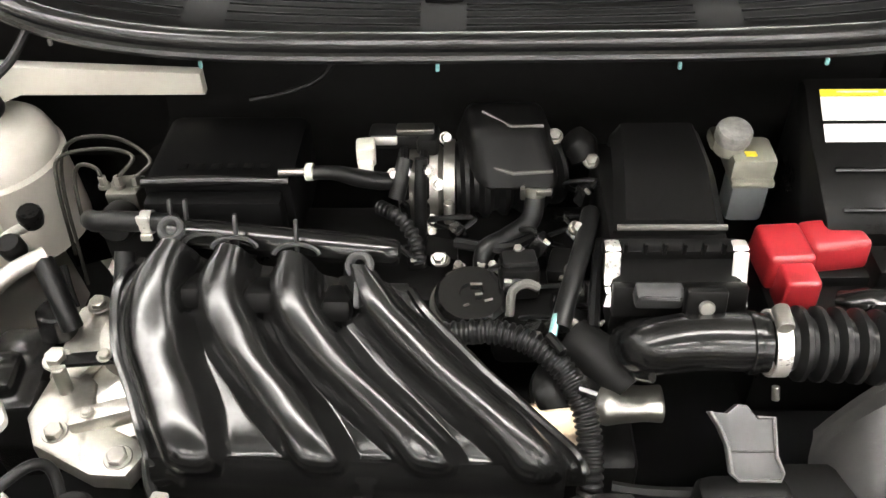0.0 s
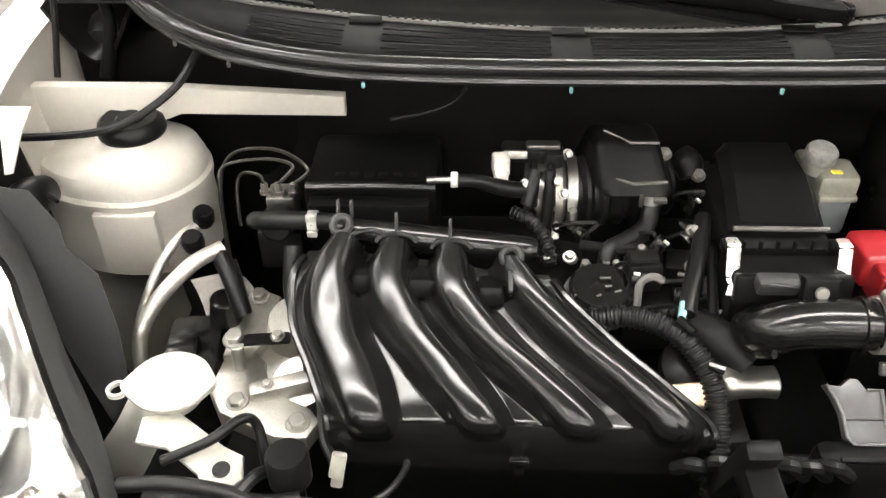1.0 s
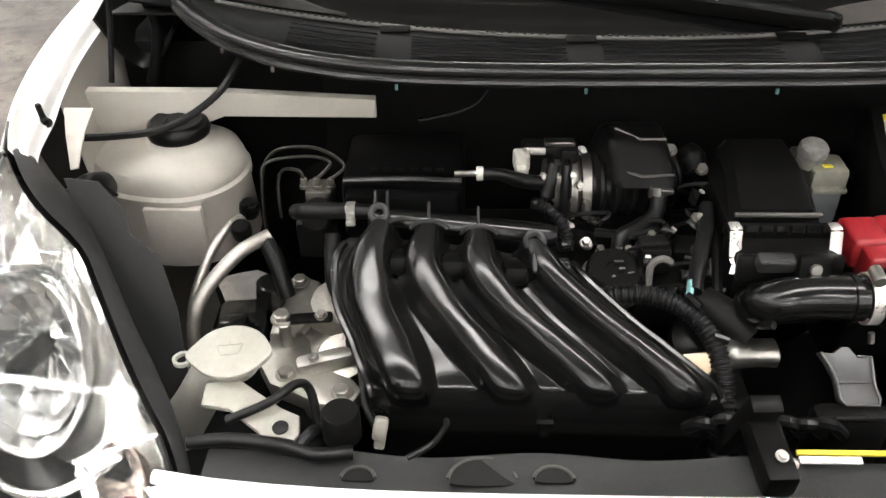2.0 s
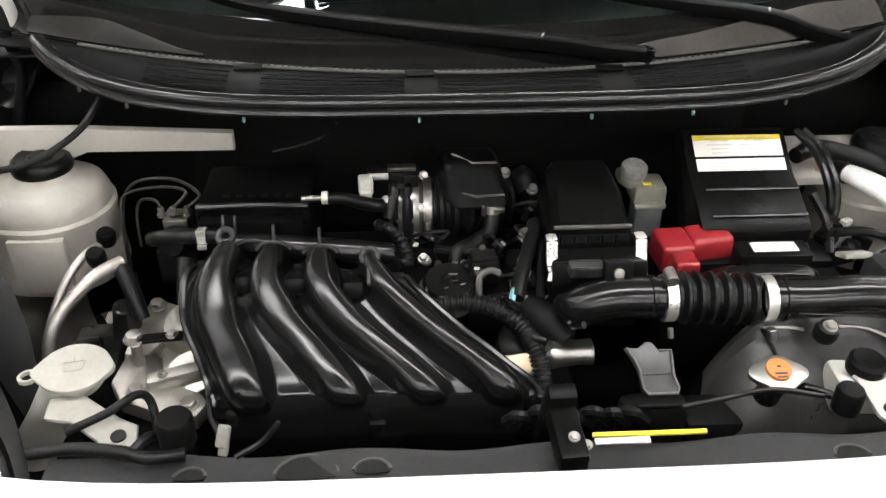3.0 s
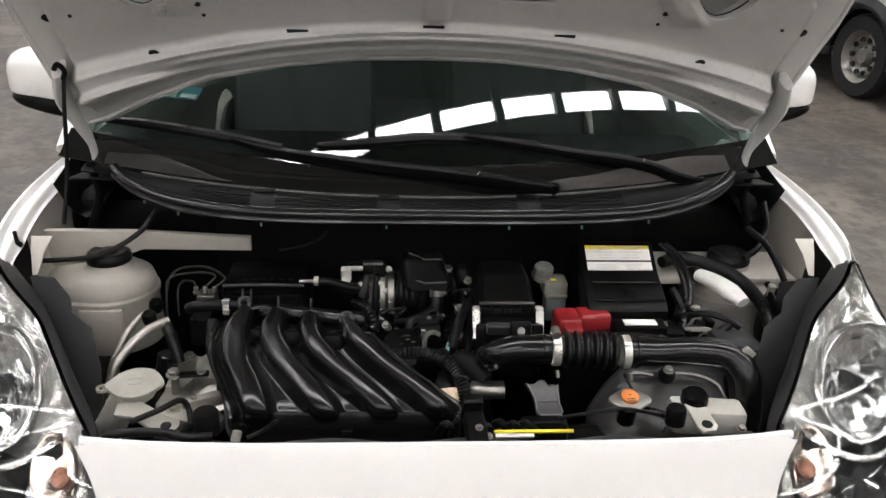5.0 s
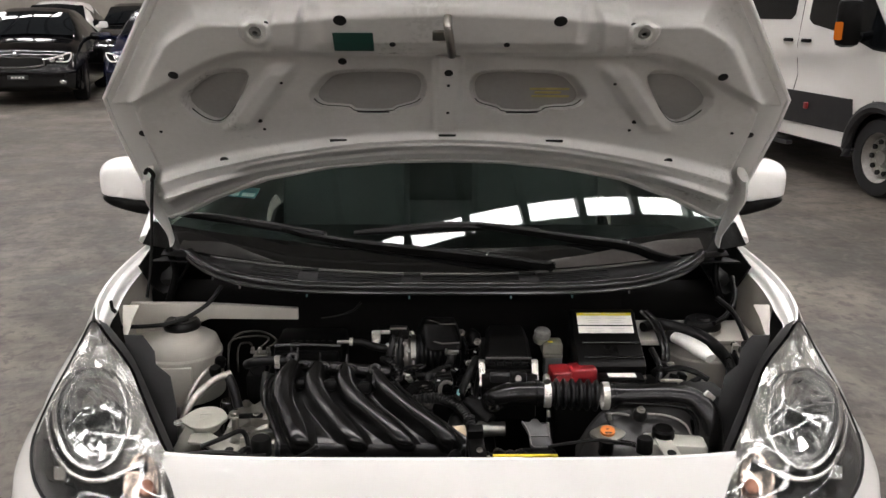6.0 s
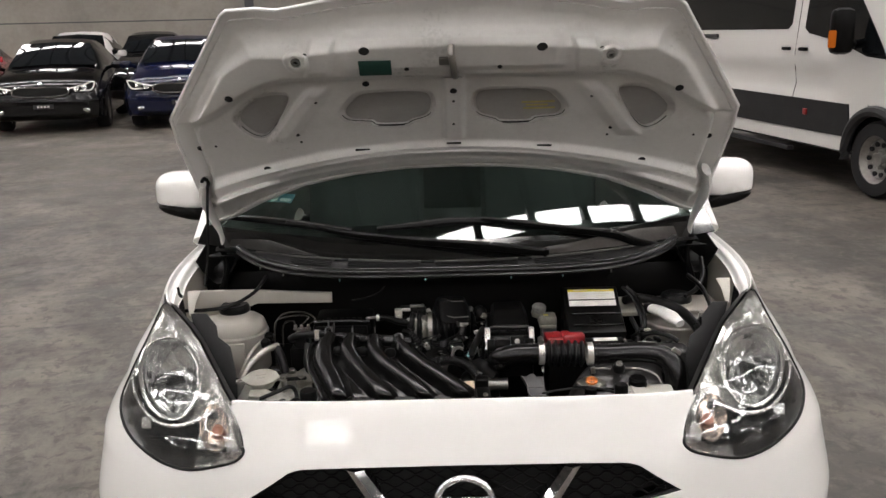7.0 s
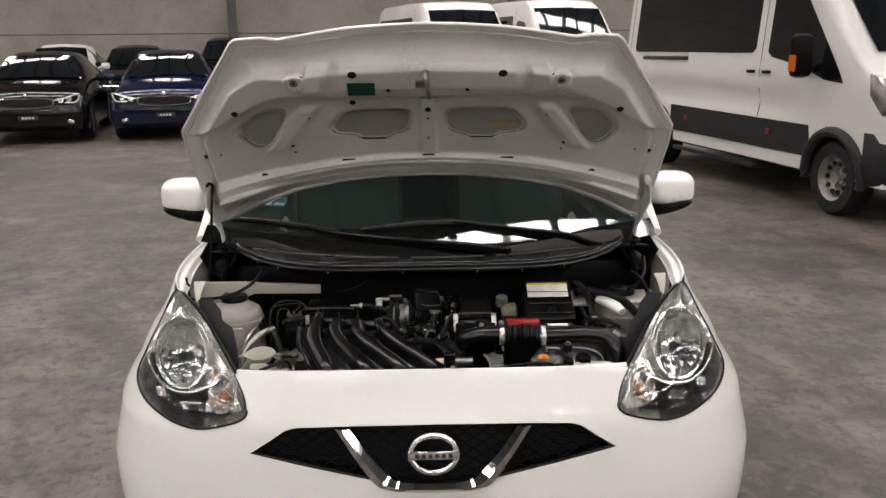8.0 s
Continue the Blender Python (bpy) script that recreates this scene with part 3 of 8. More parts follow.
def make_van():
    van = thing("van", (0, 0, 0), "white high-roof passenger van with dark tinted windows", "van", "parked vans")
    sh = Shell(VAN, 0.035, 40)
    bm = sh.skin(densify(VAN))
    arch = [f for f in bm.faces if abs(f.calc_center_median().x) > 0.7 and min((f.calc_center_median().y - q) ** 2 + (f.calc_center_median().z - 0.36) ** 2 for q in (1.0, 4.75)) < 0.425 ** 2]
    bmesh.ops.delete(bm, geom=arch, context="FACES")
    part("van_body", bm, VANWHITE, van)
    # solid block whose dark colour stands in for shade under the van
    bm = B()
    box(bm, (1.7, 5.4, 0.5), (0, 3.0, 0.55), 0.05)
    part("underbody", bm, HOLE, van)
    for sgn in (-1, 1):
        for name, o in (("door_window", [(0.93, 1.21), (1.00, 1.31), (1.60, 1.96), (1.76, 2.10), (2.14, 2.14), (2.2, 2.10), (2.2, 1.48), (2.12, 1.43), (1.6, 1.35), (1.2, 1.23)]),
                        ("side_window", [(2.44, 1.52), (2.44, 2.2), (2.5, 2.26), (5.54, 2.26), (5.60, 2.2), (5.60, 1.52), (5.54, 1.47), (2.5, 1.47)])):
            part(name, sh.pane(sgn, o), VANGLASS, van, "dark tinted van window")
        part("side_cladding", sh.pane(sgn, [(1.36, 0.50), (1.40, 0.80), (4.34, 0.82), (4.38, 0.50)], 0.014), CLADDING, van, "black plastic flank moulding")
        part("bumper_side", sh.pane(sgn, [(0.02, 0.33), (0.02, 0.78), (0.58, 0.80), (0.60, 0.33)], 0.02), CLADDING, van)
        part("rear_cladding", sh.pane(sgn, [(5.2, 0.53), (5.2, 0.82), (5.9, 0.82), (5.9, 0.53)], 0.014), CLADDING, van)
        part("step_rail", sh.pane(sgn, [(2.3, 0.27), (2.3, 0.31), (4.2, 0.31), (4.2, 0.27)], 0.05), CLADDING, van)
        for wy in (1.0, 4.75):
            bm = B()
            pts = [(sgn * (sh.side(wy + 0.41 * math.cos(a), 0.36 + 0.41 * math.sin(a)) + 0.012), wy + 0.41 * math.cos(a), 0.36 + 0.41 * math.sin(a)) for a in np.linspace(-0.15, math.pi + 0.15, 21)]
            sweep(bm, pts, 0.05, n=8, steps=1, smooth=False)
            part("arch_trim", bm, CLADDING, van)
            put_wheel(van, sgn * 0.90, wy, 0.345, 0.22, sgn, True)
        for y in (2.16, 2.46):
            bm = B()
            box(bm, (0.04, 0.13, 0.035), (sgn * (sh.side(y, 1.28) + 0.02), y, 1.28), 0.012)
            part("door_handle", bm, BLACK, van)
        bm = B()
        box(bm, (0.03, 1.30, 0.05), (sgn * (sh.side(4.1, 1.40) + 0.012), 4.62, 1.40), 0.01)
        part("door_rail", bm, MIDGREY, van)
        for y in (2.05, 3.9):
            bm = B()
            box(bm, (0.02, 0.06, 0.06), (sgn * (sh.side(y, 0.68) + 0.028), y, 0.68), 0.006)
            part("side_reflector", bm, RED, van, "small red side reflector")
        bm = B()
        box(bm, (0.20, 0.16, 0.40), (sgn * 1.20, 1.34, 1.45), 0.06, (0, 0, sgn * 12))
        sweep(bm, [(sgn * 1.12, 1.36, 1.36), (sgn * 1.0, 1.42, 1.32)], 0.04, n=8)
        mi = part("side_mirror", bm, BLACK, van, "tall black door mirror")
        bm = B()
        box(bm, (0.035, 0.11, 0.15), (sgn * 1.298, 1.325, 1.385), 0.012, (0, 0, sgn * 12))
        # lens is pure emission, a faint glow added so its orange stays bright
        part("indicator", bm, glow("glowing_indicator_lens", (1.0, 0.25, 0.03), 0.35), mi, "orange mirror indicator")
        part("headlight", sh.pane(sgn, [(0.04, 0.90), (0.10, 1.04), (0.46, 1.26), (0.62, 1.30), (0.56, 1.12), (0.40, 0.96)], 0.015), VANLAMP, van, "clear van headlight")
        for y in (2.32, 5.80):
            bm = B()
            sweep(bm, [(sgn * (sh.side(y, z) + 0.001), y, z) for z in np.linspace(0.5, 2.45, 14)], 0.0035, n=6, steps=1, smooth=False)
            part("door_gap", bm, HOLE, van)
    bm = sh.deck(0.74, 1.60, 0.855, 0.815, 0.010)
    part("windshield", bm, VANGLASS, van, "van windshield")
    bm = B()
    box(bm, (1.3, 0.06, 0.22), (0, 0.0, 0.88), 0.02)
    part("grille", bm, BLACK, van)
    return van


SEDAN = [(0.0, 0.30, 0.48, 0.62, 0.62, 0.70, 0.55), (0.06, 0.24, 0.52, 0.72, 0.80, 0.84, 0.72), (0.22, 0.20, 0.60, 0.80, 0.86, 0.89, 0.80), (0.7, 0.2, 0.66, 0.90, 0.87, 0.90, 0.80), (1.2, 0.2, 0.72, 0.98, 0.87, 0.90, 0.78),
         (1.95, 0.2, 0.88, 1.38, 0.87, 0.90, 0.56), (2.4, 0.2, 0.90, 1.45, 0.87, 0.90, 0.55), (3.2, 0.2, 0.92, 1.43, 0.87, 0.90, 0.54), (4.0, 0.2, 0.92, 1.10, 0.86, 0.89, 0.66), (4.55, 0.28, 0.8, 1.02, 0.80, 0.84, 0.7)]


def make_sedan(paint, label, name="sedan"):
    v = thing(name, (0, 0, 0), label, "car", "parked cars")
    sh = Shell(SEDAN)
    bm = sh.skin(densify(SEDAN, 0.1))
    arch = [f for f in bm.faces if abs(f.calc_center_median().x) > 0.7 and min((f.calc_center_median().y - q) ** 2 + (f.calc_center_median().z - 0.31) ** 2 for q in (0.9, 3.6)) < 0.345 ** 2]
    bmesh.ops.delete(bm, geom=arch, context="FACES")
    part("car_body", bm, paint, v)
    # solid block whose dark colour stands in for shade under the car
    bm = B()
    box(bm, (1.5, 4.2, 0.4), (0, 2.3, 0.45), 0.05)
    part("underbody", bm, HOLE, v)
    part("windshield", sh.deck(1.26, 1.93, 0.70, 0.56, 0.008), VANGLASS, v, "dark windshield")
    for sgn in (-1, 1):
        part("side_window", sh.pane(sgn, [(1.62, 0.98), (2.05, 1.34), (3.1, 1.36), (3.75, 1.0), (3.7, 0.96), (1.65, 0.94)]), VANGLASS, v)
        for wy in (0.9, 3.6):
            put_wheel(v, sgn * 0.78, wy, 0.31, 0.21, sgn, False)
        bm = B()
        box(bm, (0.20, 0.12, 0.13), (sgn * 1.0, 1.68, 1.0), 0.045)
        sweep(bm, [(sgn * 0.92, 1.7, 0.98), (sgn * 0.82, 1.74, 0.95)], 0.03, n=8)
        part("side_mirror", bm, paint, v)
        # swept headlight
        bm = B()
        o = [(0.40, 0.70), (0.62, 0.74), (0.80, 0.80), (0.83, 0.74), (0.76, 0.65), (0.60, 0.64), (0.42, 0.65)]
        vs = []
        for d in (0.02, -0.012):
            vs.append([bm.verts.new((sgn * x, 0.012 + 0.16 * max(0, x - 0.45) ** 1.4 + d - 0.02, z)) for x, z in o])
        for j in range(len(o)):
            bm.faces.new((vs[0][j], vs[0][(j + 1) % len(o)], vs[1][(j + 1) % len(o)], vs[1][j]))
        bm.faces.new(vs[1])
        bmesh.ops.recalc_face_normals(bm, faces=bm.faces)
        hl = part("headlight", bm, VANGLASS, v, "dark swept headlight with a bright light strip")
        # plain white colour stands in for the bright LED line
        bm = B()
        sweep(bm, [(sgn * x, 0.012 + 0.16 * max(0, x - 0.45) ** 1.4 - 0.045, z) for x, z in ((0.42, 0.70), (0.60, 0.735), (0.78, 0.79), (0.80, 0.745), (0.74, 0.665), (0.58, 0.66))], 0.011, n=6)
        part("light_strip", bm, LABEL, hl)
        for k in range(2):
            bm = B()
            lathe(bm, [(0, 0.0), (0.045, 0.0), (0.045, 0.012), (0, 0.012)], (sgn * (0.52 + 0.13 * k), 0.005 + 0.015 * k - 0.03, 0.695 + 0.02 * k), (0, -1, 0.1), 18)
            part("lamp_unit", bm, REFLECT, hl)
        bm = B()
        box(bm, (0.16, 0.05, 0.07), (sgn * 0.62, 0.02, 0.36), 0.02, (0, sgn * 12, -sgn * 12))
        part("fog_lamp", bm, REFLECT, v)
    bm = B()
    box(bm, (0.84, 0.08, 0.15), (0, -0.03, 0.665), 0.03)
    g = part("grille", bm, HOLE, v)
    bm = B()
    rr = [(0.41 * math.cos(a) * (1 if abs(math.cos(a)) < 0.9 else 1.02), -0.075, 0.665 + 0.08 * math.copysign(abs(math.sin(a)) ** 0.5, math.sin(a)) - (0.012 if math.sin(a) > 0.98 else 0)) for a in np.linspace(0, 2 * math.pi, 41)]
    sweep(bm, rr, 0.015, n=8, steps=1, smooth=False, caps=False)
    part("grille_rim", bm, CHROME, g, "chrome grille surround")
    bm = B()
    box(bm, (1.0, 0.05, 0.13), (0, 0.03, 0.36), 0.03)
    part("lower_intake", bm, HOLE, v)
    bm = B()
    box(bm, (0.30, 0.02, 0.07), (0, 0.0, 0.43), 0.005)
    pl = part("plate_holder", bm, GREY, v)
    bm = B()
    for k in range(4):
        box(bm, (0.035, 0.004, 0.03), (-0.075 + 0.05 * k, -0.012, 0.43), 0)
    part("plate_print", bm, LABEL, pl)
    bm = B()
    lathe(bm, [(0, 0), (0.035, 0.0), (0.036, 0.006), (0, 0.008)], (0, 0.0, 0.765), (0, -1, 0.4), 20)
    part("badge", bm, CHROME, v)
    return v


black = make_sedan(CARBLACK, "black sedan with a chrome-rimmed grille, parked nose out")
black.matrix_basis = pose(-6.85, 13.3, 0, 0, 0, 14) @ Matrix.Diagonal((1.06, 1.0, 1.08, 1))
blue = make_sedan(CARBLUE, "dark blue sedan with a chrome-rimmed grille, parked nose out")
blue.matrix_basis = pose(-4.62, 13.7, 0, 0, 0, 13) @ Matrix.Diagonal((1.06, 1.0, 1.08, 1))
red = make_sedan(CARRED, "red car parked behind others")
red.matrix_basis = pose(-11.3, 17.6, 0, 0, 0, 14) @ Matrix.Diagonal((1.05, 1, 1.15, 1))
white = make_sedan(VANWHITE, "white car parked behind the dark sedans")
white.matrix_basis = pose(-8.9, 19.0, 0.0, 0, 0, 12) @ Matrix.Diagonal((1.05, 1, 1.2, 1))
grey = make_sedan(CARBLACK, "dark car parked in the back row")
grey.matrix_basis = pose(-7.5, 20.4, 0, 0, 0, 12) @ Matrix.Diagonal((1.05, 1, 1.18, 1))
grey2 = copy_thing(grey, pose(-4.75, 19.8, 0, 0, 0, 12) @ Matrix.Diagonal((1.05, 1, 1.1, 1)))
van = make_van()
van.matrix_basis = pose(4.90, 5.43, 0, 0, 0, 9.6)
van2 = copy_thing(van, pose(3.68, 17.0, 0, 0, 0, 17))
van3 = copy_thing(van, pose(1.30, 17.4, 0, 0, 0, 17))


# ---- the white hatchback: bodywork ----
NOSE = [(0.25, 0.30), (0.40, 0.235), (0.55, 0.21), (0.68, 0.222), (0.75, 0.233), (0.78, 0.241), (0.80, 0.2485), (0.84, 0.2645), (0.87, 0.2765), (0.89, 0.287), (0.92, 0.322), (0.985, 0.425), (1.1, 0.60)]
HALF = [(0.25, 0.78), (0.45, 0.825), (0.62, 0.835), (0.75, 0.81), (0.85, 0.757), (0.95, 0.705), (1.05, 0.685)]
POW, BACK = 4.6, 1.25


def face_y(x, z):
    """The nose's surface: how far back it lies at x across and z up."""
    a = min(1.0, abs(x) / lerp_table(HALF, z))
    return BACK - (BACK - curve_table(NOSE, z)) * (1 - a ** POW) ** (1 / POW)


LAMP = round_poly([(0.633, 0.987), (0.660, 0.953), (0.672, 0.911), (0.690, 0.866), (0.709, 0.824), (0.676, 0.801), (0.618, 0.783), (0.563, 0.769), (0.511, 0.765), (0.455, 0.776),
                   (0.416, 0.789), (0.405, 0.810), (0.419, 0.853), (0.451, 0.896), (0.504, 0.939), (0.565, 0.974)])
GRILLE_HALF = [(0.0, 0.776), (0.21, 0.775), (0.300, 0.773), (0.322, 0.767), (0.354, 0.746), (0.400, 0.7175), (0.27, 0.687), (0.13, 0.655), (0.06, 0.643), (0.0, 0.639)]
GRILLE = GRILLE_HALF + [(-x, z) for x, z in GRILLE_HALF[-2:0:-1]]


def trim(bm, poly, keep_in, surf, xz=lambda c: (c.x, c.z)):
    """Cuts a fine sheet along an outline in x, z: drops the faces on one side and draws the rim onto the outline."""
    gone = [f for f in bm.faces if inside(poly, *xz(f.calc_center_median())) != keep_in]
    bmesh.ops.delete(bm, geom=gone, context="FACES")
    for v in bm.verts:
        if v.is_boundary:
            x, z = xz(v.co)
            d, px, pz = nearest(poly, x, z)
            if d < 0.016:
                v.co = Vector(surf(px, pz))
    return bm


def top_z(a):
    """Upper rim of the body by the share a of the half width."""
    return lerp_table([(0, 0.885), (0.57, 0.885), (0.585, 0.876), (0.64, 0.896), (0.73, 0.939), (0.82, 0.968), (0.907, 0.986), (0.97, 0.992), (1.0, 1.0)], a)


def shell_point(u, v):
    s = u * 2 - 1
    if abs(s) > 0.8:
        k = (abs(s) - 0.8) / 0.2
        top = 1.0 + 0.03 * k
        z = 0.2 + (top - 0.2) * v
        return (math.copysign(lerp_table(HALF, z), s), BACK + 2.55 * k, z)
    th = abs(s) / 0.8 * math.pi / 2
    a = math.sin(th) ** (2 / POW) if th > 0 else 0.0
    top = top_z(a) + (0.002 if a == 0 else 0)
    z = 0.2 + (top - 0.2) * v
    w = lerp_table(HALF, z)
    return (math.copysign(w * a, s), BACK - (BACK - curve_table(NOSE, z)) * max(0.0, math.cos(th)) ** (2 / POW), z)


def even_u(u):
    """Spreads the columns evenly over the broad flat nose and the tight corners."""
    s = u * 2 - 1
    k = abs(s)
    if k < 0.42:
        a = k / 0.42 * 0.8
        th = math.asin(a ** (POW / 2))
    elif k < 0.8:
        a0 = math.asin(0.8 ** (POW / 2))
        th = a0 + (math.pi / 2 - a0) * (k - 0.42) / 0.38
    else:
        return u
    return 0.5 + math.copysign(th / (math.pi / 2) * 0.8, s) / 2


car = thing("car", (0, 2.0, 0), "white compact hatchback parked with its hood propped open", "car")

bm = grid_bm(lambda u, v: shell_point(even_u(u), v), 300, 96)
surf_face = lambda x, z: (x, face_y(x, z), z)
front = lambda c: (c.x, c.z) if c.y < 0.75 else (9, 9)
trim(bm, LAMP, False, surf_face, front)
trim(bm, [(-x, z) for x, z in LAMP], False, surf_face, front)
trim(bm, GRILLE, False, surf_face, front)
# wheel arches
for wy in (0.86, 3.31):
    arch = [f for f in bm.faces if abs(f.calc_center_median().x) > 0.6 and (f.calc_center_median().y - wy) ** 2 + (f.calc_center_median().z - 0.30) ** 2 < 0.33 ** 2]
    bmesh.ops.delete(bm, geom=arch, context="FACES")
    for v in bm.verts:
        dy, dz = v.co.y - wy, v.co.z - 0.30
        r = math.hypot(dy, dz)
        if v.is_boundary and abs(v.co.x) > 0.6 and 0.2 < r < 0.42 and v.co.z > 0.21:
            v.co.y, v.co.z = wy + dy / r * 0.335, 0.30 + dz / r * 0.335
bmesh.ops.recalc_face_normals(bm, faces=bm.faces)
body = part("body_shell", thicken(bm, 0.004), WHITE, car, "glossy white bumper and front wings")

# rolled inner lip behind the nose's upper rim
bm = B()
sweep(bm, [(x, face_y(x, 0.885) + 0.006, 0.8795) for x in np.linspace(-0.43, 0.43, 21)], 0.0055, n=8, steps=1, smooth=False)
part("hood_gap_lip", bm, WHITE, car)

# inner wing top flange: from each lamp's tip back to the screen
def rim_at(k):
    """The body's upper rim along the wing, k from the lamp's tip (0) to beside the screen (1)."""
    th0 = math.asin(0.912 ** (POW / 2)) / (math.pi / 2)
    return Vector(shell_point(0.5 + 0.4 * (th0 + (1 - th0) * min(1.0, k * 1.02)), 1.0))


for s in (-1, 1):
    def flange(u, v, s=s):
        p = rim_at(u)
        p.x -= 0.002 + v * (0.024 + 0.014 * sst(0.0, 0.3, u))
        p.z += 0.001 - 0.007 * sst(0.08, 0.25, v) + 0.002 * sst(0.3, 0.4, v) - 0.012 * sst(0.6, 0.95, v)
        p.y += 0.004
        return (s * p.x, p.y, p.z)
    part("wing_flange", thicken(grid_bm(flange, 40, 12), 0.002), WHITE, car)

# grille mesh, bowed chrome bar and plain badge
bm = B()
for k in range(13):
    z = 0.635 + k * 0.0122
    xs = [x for x in np.linspace(-0.42, 0.42, 85) if inside(GRILLE, x, z) or inside(GRILLE, x, z + 0.008)]
    if len(xs) > 2:
        sweep(bm, [(x, face_y(x, z) + 0.022 + 0.004 * math.sin(x * 160 + (k % 2) * math.pi), z + 0.0035 * math.sin(x * 160 + (k % 2) * math.pi)) for x in xs], 0.0024, n=6, steps=1, smooth=False)
grille = part("grille", bm, SLAT, car, "black honeycomb grille insert")
bm = grid_bm(lambda u, v: (-0.42 + 0.84 * u, face_y(-0.42 + 0.84 * u, 0.63 + 0.155 * v) + 0.045, 0.63 + 0.155 * v), 60, 10)
trim(bm, GRILLE, True, lambda x, z: (x, face_y(x, z) + 0.045, z))
part("grille_backing", thicken(bm, 0.003), HOLE, grille)
bm = B()
ring = [(x, face_y(x, z) + 0.008, z) for x, z in GRILLE]
sweep(bm, ring + ring[:1], 0.006, n=8, steps=1, smooth=False, caps=False)
part("grille_surround", bm, GLOSSBLACK, grille)
bm = B()
VOUT = [(0.213, 0.774), (0.175, 0.716), (0.138, 0.662), (0.118, 0.643), (0.086, 0.635), (0.045, 0.631), (0.0, 0.630)]
VIN = [(0.183, 0.774), (0.143, 0.719), (0.104, 0.674), (0.090, 0.661), (0.068, 0.654), (0.038, 0.651), (0.0, 0.650)]
rows = []
for (xo, zo), (xi, zi) in list(zip(VOUT, VIN)) + [((-a, b), (-c, d)) for (a, b), (c, d) in list(zip(VOUT, VIN))[-2::-1]]:
    mx, mz = (xo + xi) / 2, (zo + zi) / 2
    rows.append([bm.verts.new((xo, face_y(xo, zo) + 0.004, zo)), bm.verts.new((xo, face_y(xo, zo) - 0.007, zo)), bm.verts.new((mx, face_y(mx, mz) - 0.015, mz)), bm.verts.new((xi, face_y(xi, zi) - 0.007, zi)), bm.verts.new((xi, face_y(xi, zi) + 0.02, zi))])
for a, b in zip(rows, rows[1:]):
    for k in range(4):
        bm.faces.new((a[k], a[k + 1], b[k + 1], b[k]))
bmesh.ops.recalc_face_normals(bm, faces=bm.faces)
part("grille_bar", bm, CHROME, grille, "chrome V-shaped grille bar", angle=25)
bm = B()
ctr = Vector((0.0, 0.222, 0.7155))
tilt = pose(*ctr, 90 - 8, 0, 0)
pts = [tilt @ Vector((0.050 * math.cos(a), 0.041 * math.sin(a), 0)) for a in np.linspace(0, 2 * math.pi, 49)]
sweep(bm, pts, 0.0072, n=10, steps=1, smooth=False, caps=False)
badge = part("badge", bm, CHROME, car, "chrome ring badge with a plain crossbar")
bm = B()
box(bm, (0.112, 0.008, 0.019), ctr + Vector((0, -0.006, 0)), 0.002, (-8, 0, 0))
part("badge_bar", bm, CHROME, badge)
bm = B()
for k in range(6):
    box(bm, (0.0085, 0.002, 0.009), ctr + Vector((-0.036 + k * 0.0144, -0.0108, 0)), 0.0, (-8, 0, 0))
part("badge_print", bm, DKPRINT, badge)

# headlamps
LAMP_IN = [(0.79, 0.405), (0.853, 0.419), (0.896, 0.451), (0.939, 0.504), (0.974, 0.565), (0.987, 0.633)]
LAMP_OUT = [(0.80, 0.709), (0.866, 0.690), (0.911, 0.672), (0.953, 0.660), (0.987, 0.634)]


def lamp_part(name, bm, material, parent, label="", **k):
    """A lamp's part: the inner edge of the whole lamp sweeps back towards the bay."""
    for v in bm.verts:
        ax, z = abs(v.co.x), v.co.z
        xi, xo = lerp_table(LAMP_IN, z), lerp_table(LAMP_OUT, z)
        q = max(0.0, min(1.0, (xo - ax) / max(0.002, xo - xi)))
        w = q ** 1.4 * sst(0.80, 0.885, z) * (1 - sst(0.95, 0.99, z))
        v.co += Vector((math.copysign(0.0215 * w, v.co.x), 0.080 * w, -0.027 * w))
    return part(name, bm, material, parent, label, **k)


